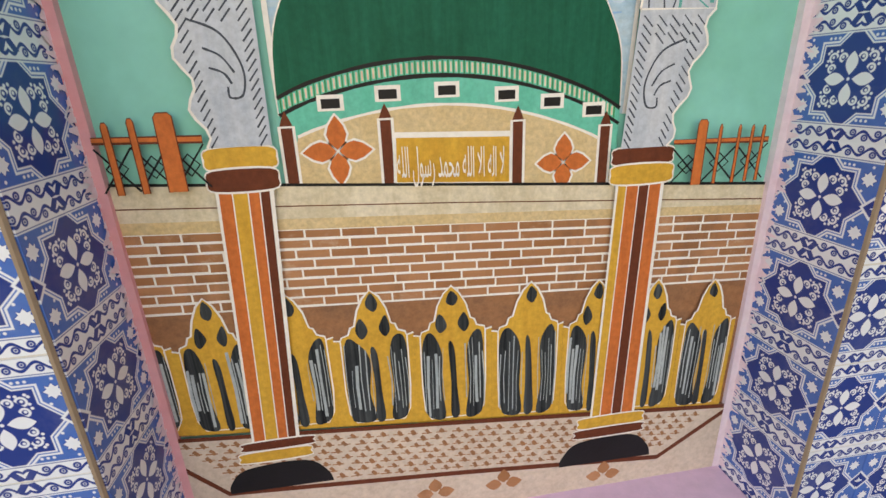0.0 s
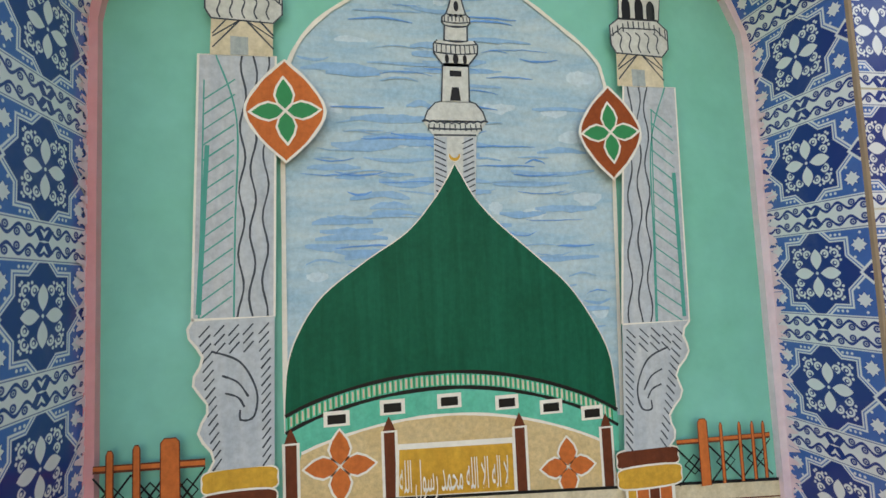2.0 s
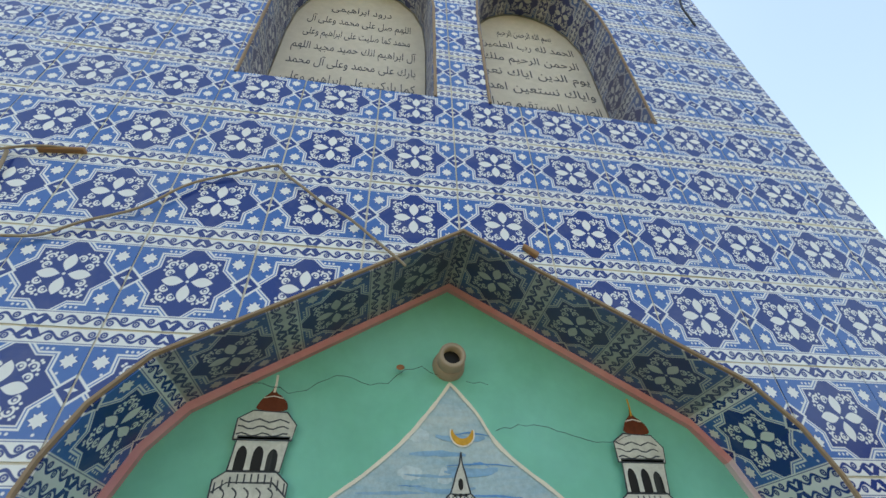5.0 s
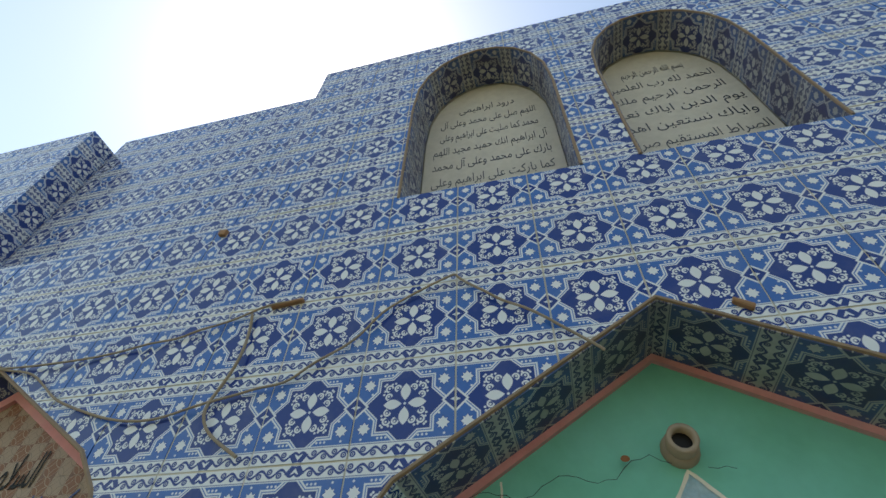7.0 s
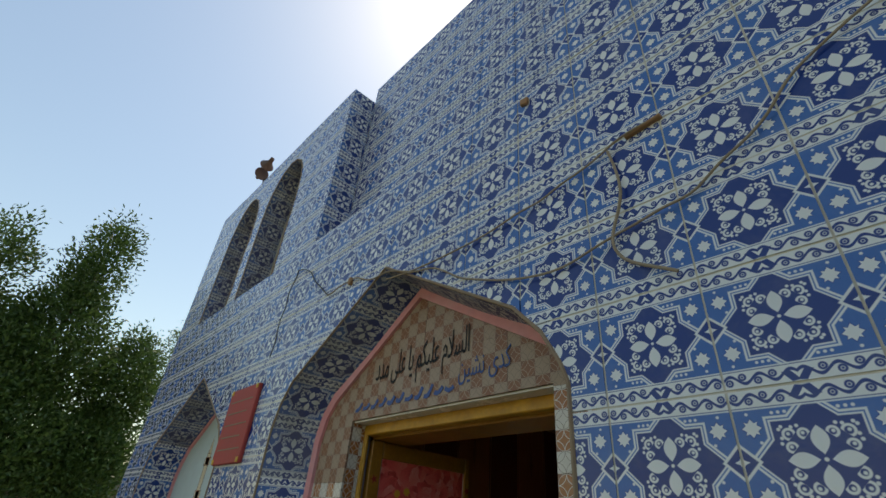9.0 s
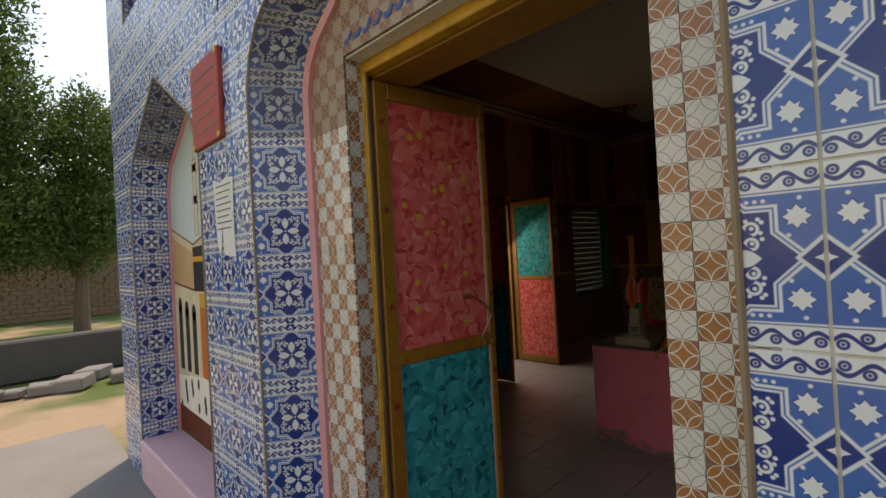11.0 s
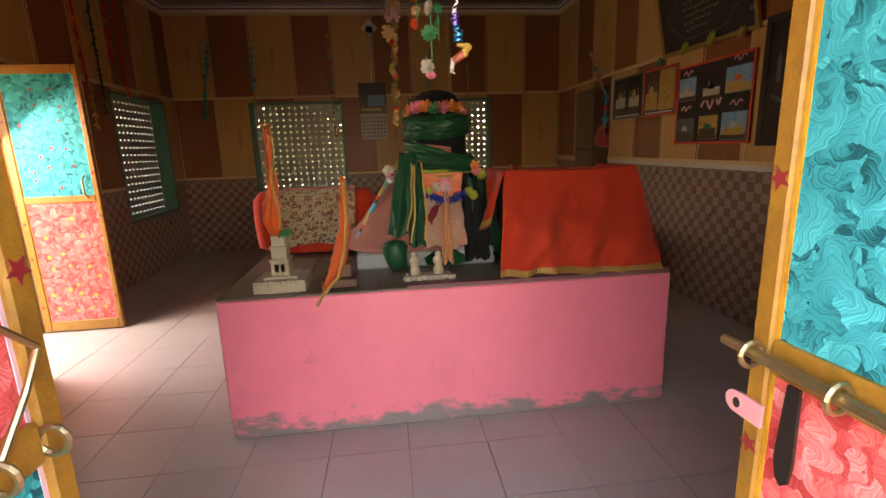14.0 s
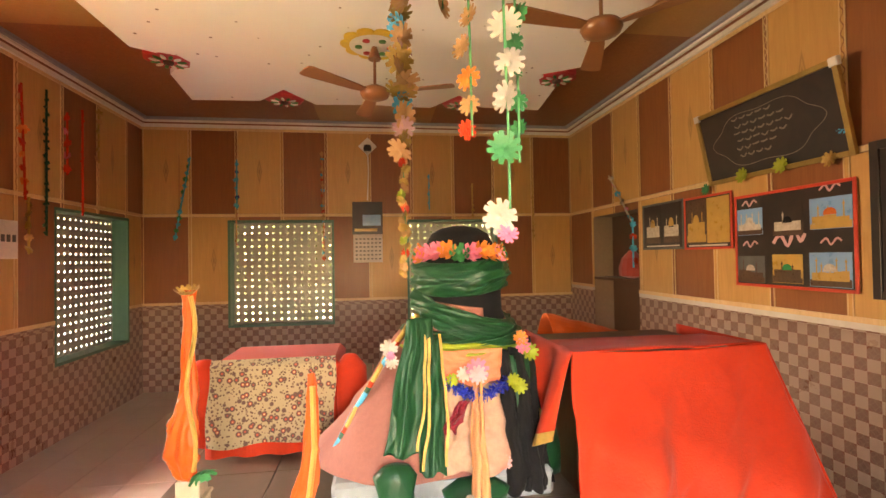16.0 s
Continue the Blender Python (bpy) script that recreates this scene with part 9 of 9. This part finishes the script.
def wall_string(place, length, mats, label, along=(0, 0), seed=0, bead=0.02):
    """A thin string of beads, tassels or ribbon hanging on a wall."""
    r = random.Random(seed)
    s = empty("wall_garland", place, label, "garland", "garlands on the walls")
    bm = bmesh.new()
    tube(bm, [(place[0] + along[0] * t, place[1] + along[1] * t, place[2] - length * t) for t in [i / 8 for i in range(9)]], 0.010, 5)
    part("cord", bm, mats[0], s)
    n = int(length / (bead * 3.2))
    for q in range(n):
        t = (q + 0.5) / n
        bm = bmesh.new()
        p = (place[0] + along[0] * t + r.uniform(-.008, .008), place[1] + along[1] * t + r.uniform(-.008, .008), place[2] - length * t)
        bloom(bm, p, bead * r.uniform(0.8, 1.4), 6, 2, (r.uniform(-1, 1), -1, r.uniform(-1, 1)), q, 0.3)
        part("flower", bm, mats[q % len(mats)], s)
    return s


wx, ny = X0 + 0.03, Y1 - 0.03
wall_string((wx, 5.76, 3.25), 1.0, (C_RED, C_ORF), "red tinsel string hanging on the panels", (0, 0.05), 1, 0.032)
wall_string((wx, 6.07, 3.30), 1.35, (C_GREEN,), "dark green cord hanging on the panels", (0, 0.0), 2, 0.020)
wall_string((wx, 6.36, 3.18), 0.62, (C_RED, C_PINKF), "red paper string hanging on the panels", (0, 0.0), 3, 0.034)
wall_string((wx, 6.60, 3.28), 1.1, (C_RED,), "thin maroon cord hanging on the panels", (0, 0.0), 4, 0.010)
wall_string((wx, 6.88, 3.38), 0.6, (C_GOLD, C_TAN), "gold bead string hanging on the panels", (0, 0.0), 5, 0.030)
wall_string((wx, 5.85, 2.28), 0.5, (C_GOLD, C_TAN), "gold bead string hanging on the panels", (0, 0.0), 6, 0.030)
wall_string((-4.48, ny, 3.07), 1.1, (C_CYAN, C_GRF), "blue green ribbon string hanging on the panels", (-0.2, 0.0), 7, 0.026)
wall_string((-4.62, ny, 3.10), 0.75, (C_TAN,), "tan cord hanging on the panels", (0.0, 0.0), 8, 0.012)
wall_string((-3.90, ny, 3.04), 0.66, (C_CYAN, C_BLUE, C_CYAN), "turquoise paper string hanging on the panels", (0.0, 0.0), 9, 0.03)
wall_string((-3.91, ny, 2.38), 0.5, (C_TAN, C_PINKF), "pale paper string hanging on the panels", (0.0, 0.0), 10, 0.015)
wall_string((-2.79, ny, 3.17), 1.5, (C_TAN, C_CYAN, C_RED), "coloured paper string hanging on the panels", (0.02, 0.0), 11, 0.022)
wall_string((-1.32, ny, 2.87), 0.5, (C_CYAN, C_TAN), "blue paper string hanging on the panels", (0.0, 0.0), 12, 0.018)
wall_string((-0.70, ny, 2.75), 0.5, (C_GOLD,), "gold paper string hanging on the panels", (0.0, 0.0), 13, 0.022)
wall_string((0.20, ny, 2.65), 0.7, (C_GOLD, C_TAN), "gold bead string hanging on the panels", (0.0, 0.0), 14, 0.022)
wall_string((X1 - 0.04, 6.66, 2.66), 0.6, (C_WHF, C_PINKF, C_CYAN), "striped paper streamer by the alcove", (0.0, -0.5), 15, 0.03)
wall_string((X1 - 0.04, 6.14, 2.1), 0.55, (C_CYAN, C_RED), "blue and red streamer by the alcove", (0.0, 0.0), 16, 0.035)

# ---- small things on the front ----
spout = empty("drain_spout", (0.128, DEEP, 2.50), "short cream clay drain spout in the plaster", "spout")
CLAY = surface("grimy_clay_pipe", (0.40, 0.32, 0.24), (0.26, 0.20, 0.15), 0.7, 40, 8, 0.3)
bm = bmesh.new()
for r0, r1, y0, y1 in ((0.045, 0.040, DEEP - 0.005, DEEP - 0.035), (0.036, 0.036, DEEP - 0.03, DEEP - 0.075)):
    n = 20
    rings = [[bm.verts.new((0.128 + r * math.cos(2 * math.pi * q / n), y, 2.495 + r * math.sin(2 * math.pi * q / n))) for q in range(n)] for r, y in ((r0, y0), (r1, y1), (r1 * 0.68, y1), (r1 * 0.66, y0))]
    for a, b in zip(rings, rings[1:]):
        for q in range(n):
            bm.faces.new((a[q], a[(q + 1) % n], b[(q + 1) % n], b[q]))
bmesh.ops.recalc_face_normals(bm, faces=bm.faces[:])
smooth(part("pipe", bm, CLAY, spout))
# black disc across the pipe: the hollow's darkness put in as colour
bm = bmesh.new()
lathe(bm, [(0.028, 0.0), (0.027, 0.002)], (0, 0, 0), 16)
ob = part("bore", bm, P_BLACK)
ob.parent = spout
ob.matrix_basis = Matrix.Translation((0.0, -0.045, -0.005)) @ Matrix.Rotation(radians(90), 4, "X")

ROPE = surface("old_beige_cord", (0.34, 0.27, 0.19), (0.20, 0.15, 0.10), 0.85, 80, 10, 0.4)
WIRE = surface("black_wire", (0.02, 0.02, 0.02), None, 0.6, 60, 8, 0.2)


def cord(label, pts, radius=0.0038, mat=None, smooth_steps=5, y=-0.014, name="cable"):
    path = curve(pts, smooth_steps)
    bm = bmesh.new()
    tube(bm, [(x, y + 0.004 * math.sin(i * 0.9), z) for i, (x, z) in enumerate(path)], radius, 6)
    return thing(name, bm, mat or ROPE, label, "cable", "cables on the front")


cord("beige cord looped over a nail on the tiles", [(-1.95, 2.81), (-1.778, 2.767), (-1.62, 2.67), (-1.467, 2.611), (-1.284, 2.564), (-1.117, 2.582), (-0.962, 2.618), (-0.86, 2.630), (-0.765, 2.680), (-0.645, 2.762), (-0.546, 2.862), (-0.377, 2.936)])
cord("beige cord sagging from the nail to the niche", [(-0.377, 2.936), (-0.30, 2.86), (-0.225, 2.804), (-0.116, 2.721), (-0.018, 2.622)])
cord("beige cord stretched to a wooden peg", [(-2.10, 2.83), (-1.75, 2.80), (-1.45, 2.82), (-1.298, 2.838), (-1.172, 2.862), (-1.007, 2.912), (-0.869, 2.931)])
cord("beige cord end dangling from the stretched cord", [(-1.03, 2.895), (-1.008, 2.731), (-1.048, 2.613), (-1.030, 2.525), (-0.906, 2.441)], 0.0045)
cord("beige cord running over the porch peak", [(-2.632, 2.918), (-2.52, 2.925), (-2.384, 2.934), (-2.25, 2.88), (-2.074, 2.86), (-1.95, 2.815)])
cord("thin black wire hanging beside the porch", [(-3.102, 3.236), (-3.14, 3.1), (-3.157, 2.972), (-3.165, 2.8), (-3.161, 2.686)], 0.0035, WIRE)
cord("thin black wire from the porch peak to the bay", [(-2.632, 2.918), (-2.80, 3.05), (-2.95, 3.18), (-3.102, 3.236)], 0.0035, WIRE)
CHIP = surface("weathered_wood_chip", (0.36, 0.20, 0.10), (0.22, 0.12, 0.06), 0.85, 50, 8, 0.5)
for (x, z), (w_, h), turn in (((0.313, 2.712), (0.048, 0.013), 38), ((-0.92, 2.925), (0.11, 0.010), -8), ((-1.335, 3.362), (0.036, 0.028), 10), ((-2.43, 2.935), (0.025, 0.04), 5)):
    bm = boxed(-w_ / 2, w_ / 2, -0.016, 0.004, -h / 2, h / 2, 0.003)
    for v in bm.verts:
        v.co += Vector((0.004 * fold(v.co.x * 40, v.co.z * 40, 1), 0, 0.006 * fold(v.co.x * 50, v.co.z * 30, 2)))
    ob = thing("wooden_peg", bm, CHIP, "weathered wooden peg driven between the tiles", "peg", "pegs in the front")
    ob.matrix_basis = pose(x, 0, z, 0, turn, 0)
# red plaque with painted lines, and torn notices
RED = surface("faded_red_board", (0.42, 0.05, 0.04), (0.32, 0.05, 0.04), 0.6, 30, 6, 0.2)
plaque = empty("red_plaque", (-3.38, 0, 2.14), "faded red wall plaque with illegible lines", "plaque")
part("board", boxed(-3.57, -3.19, -0.022, 0.0, 2.14, 2.55, 0.004), RED, plaque)
bm = bmesh.new()
for q in range(5):
    block(bm, -3.53, -3.23 - 0.04 * (q % 2), -0.024, -0.0215, 2.47 - q * 0.065, 2.477 - q * 0.065)
part("writing_bar", bm, BRICK, plaque)
for x in (-3.55, -3.21):
    for z in (2.155, 2.535):
        part("screw_plate", boxed(x - 0.012, x + 0.012, -0.026, -0.0222, z - 0.012, z + 0.012), GOLDP, plaque)
PAPER = surface("torn_white_paper", (0.74, 0.73, 0.70), (0.62, 0.61, 0.58), 0.8, 40, 8, 0.2)
notice = empty("torn_notice", (-3.24, 0, 1.6), "torn white paper notice pasted on the tiles", "notice")
bm = bmesh.new()
prism(bm, [(-3.37, 1.97), (-3.36, 1.80), (-3.345, 1.68), (-3.31, 1.60), (-3.29, 1.68), (-3.275, 1.76), (-3.26, 1.61), (-3.13, 1.60), (-3.135, 1.78), (-3.125, 1.95), (-3.2, 1.96), (-3.28, 1.945)], -0.004, -0.0015)
part("sheet", bm, PAPER, notice)
bm = bmesh.new()
for q in range(8):
    block(bm, -3.335, -3.15 - 0.015 * (q % 3), -0.0052, -0.0042, 1.925 - q * 0.028, 1.931 - q * 0.028)
part("writing_bar", bm, P_SLATE, notice)
# horn loudspeakers on the parapet, top wires
horn = empty("horn_loudspeaker", (-5.45, 0.2, TOP), "rusty twin horn loudspeaker on a parapet pole", "loudspeaker")
RUST = surface("rusty_red_metal", (0.13, 0.085, 0.08), (0.2, 0.13, 0.12), 0.6, 30, 10, 0.4, 0.3)
bm = bmesh.new()
tube(bm, [(-5.45, 0.2, TOP - 0.02), (-5.45, 0.2, 5.45)], 0.025, 8)
tube(bm, [(-5.62, 0.2, 5.36), (-5.28, 0.2, 5.36)], 0.015, 6)
part("pole", bm, IRON, horn)
for s, zz in ((-1, 5.55), (1, 5.62)):
    bm = bmesh.new()
    lathe(bm, [(0.085, 0.0), (0.055, 0.04), (0.028, 0.085), (0.024, 0.15), (0.012, 0.16)], (0, 0, 0), 18)
    ob = part("horn", bm, RUST)
    ob.parent = horn
    ob.matrix_basis = Matrix.Translation((0.05 * s, -0.05, zz - TOP)) @ Matrix.Rotation(radians(90 * s), 4, "Z") @ Matrix.Rotation(radians(80), 4, "X")
bm = bmesh.new()
tube(bm, [(1.42, -0.012, 4.30), (1.41, -0.02, 4.48), (1.50, -0.02, 4.85), (1.54, 0.0, 5.1), (1.55, 0.0, 5.6), (1.56, 0.0, 6.4)], 0.006, 6)
thing("cable", bm, WIRE, "black cable rising from the wall's corner", "cable", "cables on the front")
bm = bmesh.new()
tube(bm, [(-5.6, 1.0, 4.9), (-10, 3.0, 5.6), (-16, 5.0, 6.4), (-26, 8.0, 8.6)], 0.012, 5)
thing("overhead_wire", bm, WIRE, "thin overhead wire running to the trees", "wire")

# ---- second mural, in the west niche ----
mural2 = empty("wall_mural", (-4.35, DEEP, 0.30), "hand-painted mural of a black cube shrine and arcades", "mural")
part("plaster", prism(bmesh.new(), NICHE2, FACE + 0.0005, DEEP + 0.012), surface("pale_blue_wall_paint", (0.46, 0.56, 0.58), (0.56, 0.62, 0.60), 0.5, 14, 2, 0.1), mural2, "pale blue painted plaster")
art = Painter(mural2, FACE)
nx0, nx1 = -5.10, -3.60
art.area("court", P_CREAM, [(nx0, 1.86), (-4.55, 1.72), (nx1, 1.95), (nx1, 0.32), (nx0, 0.32)])
art.area("gallery", surface("tan_gallery_paint", (0.50, 0.30, 0.14), (0.60, 0.42, 0.25), 0.5, 20, 6, 0.1), [(nx0, 1.80), (-4.62, 1.66), (-4.62, 1.40), (nx0, 1.45)], [(nx1, 1.88), (-4.2, 1.70), (-4.2, 1.36), (nx1, 1.40)])
art.lines("gallery_line", P_BROWN, 0.012, [(nx0, 1.86), (-4.6, 1.72), (nx1, 1.96)], [(nx0, 1.45), (-4.62, 1.40), (nx1, 1.40)])
art.area("arcade", P_GLASS, *[rect(nx0 + 0.08 + q * 0.16, nx0 + 0.17 + q * 0.16, 0.80, 1.28 - 0.02 * q) for q in range(3)], *[oval(nx0 + 0.125 + q * 0.16, 1.28 - 0.02 * q, 0.045, 0.06) for q in range(3)])
art.area("cube", P_BLACK, [(-4.62, 1.40), (-4.16, 1.40), (-4.16, 1.72), (-4.62, 1.70)], label="black painted cube")
art.area("cube_belt", P_GOLD, rect(-4.62, -4.16, 1.60, 1.635))
art.area("ochre_wall", P_ORANGE, rect(-4.52, -3.62, 0.72, 1.38))
art.area("ochre_band", P_GOLD, rect(-4.52, -3.62, 1.28, 1.38))
art.area("white_court", P_WHITE, [(nx0, 0.74), (-4.5, 0.80), (nx1, 0.72), (nx1, 0.46), (nx0, 0.52)])
art.area("court_spots", P_BLACK, *[oval(nx0 + 0.06 + (q * 0.137) % 1.38, 0.52 + (q * 0.071) % 0.22, 0.022, 0.04) for q in range(22)])
art.area("red_foot", P_BROWN, [(nx0, 0.52), (nx1, 0.46), (nx1, 0.31), (nx0, 0.31)])
for cx, zt in ((-4.50, 2.42), (-4.02, 2.46)):
    bits = [rect(cx - 0.035, cx + 0.035, 1.78, zt - 0.12), rect(cx - 0.06, cx + 0.06, 2.0, 2.05), rect(cx - 0.055, cx + 0.055, zt - 0.2, zt - 0.15), [(cx - 0.03, zt - 0.12), (cx + 0.03, zt - 0.12), (cx, zt)]]
    art.area("minaret", P_CREAM, *bits)
    art.lines("minaret_line", P_BROWN, 0.006, *[b + b[:1] for b in bits])
bm = bmesh.new()
lathe(bm, [(0.07, 0.0), (0.075, 0.02), (0.05, 0.045), (0.01, 0.055)], (0, 0, 0), 18)
lampy = thing("round_wall_lamp", bm, CREAM, "round cream wall lamp at the niche peak", "lamp")
lampy.matrix_basis = Matrix.Translation((-4.35, DEEP - 0.004, 2.50)) @ Matrix.Rotation(radians(90), 4, "X")
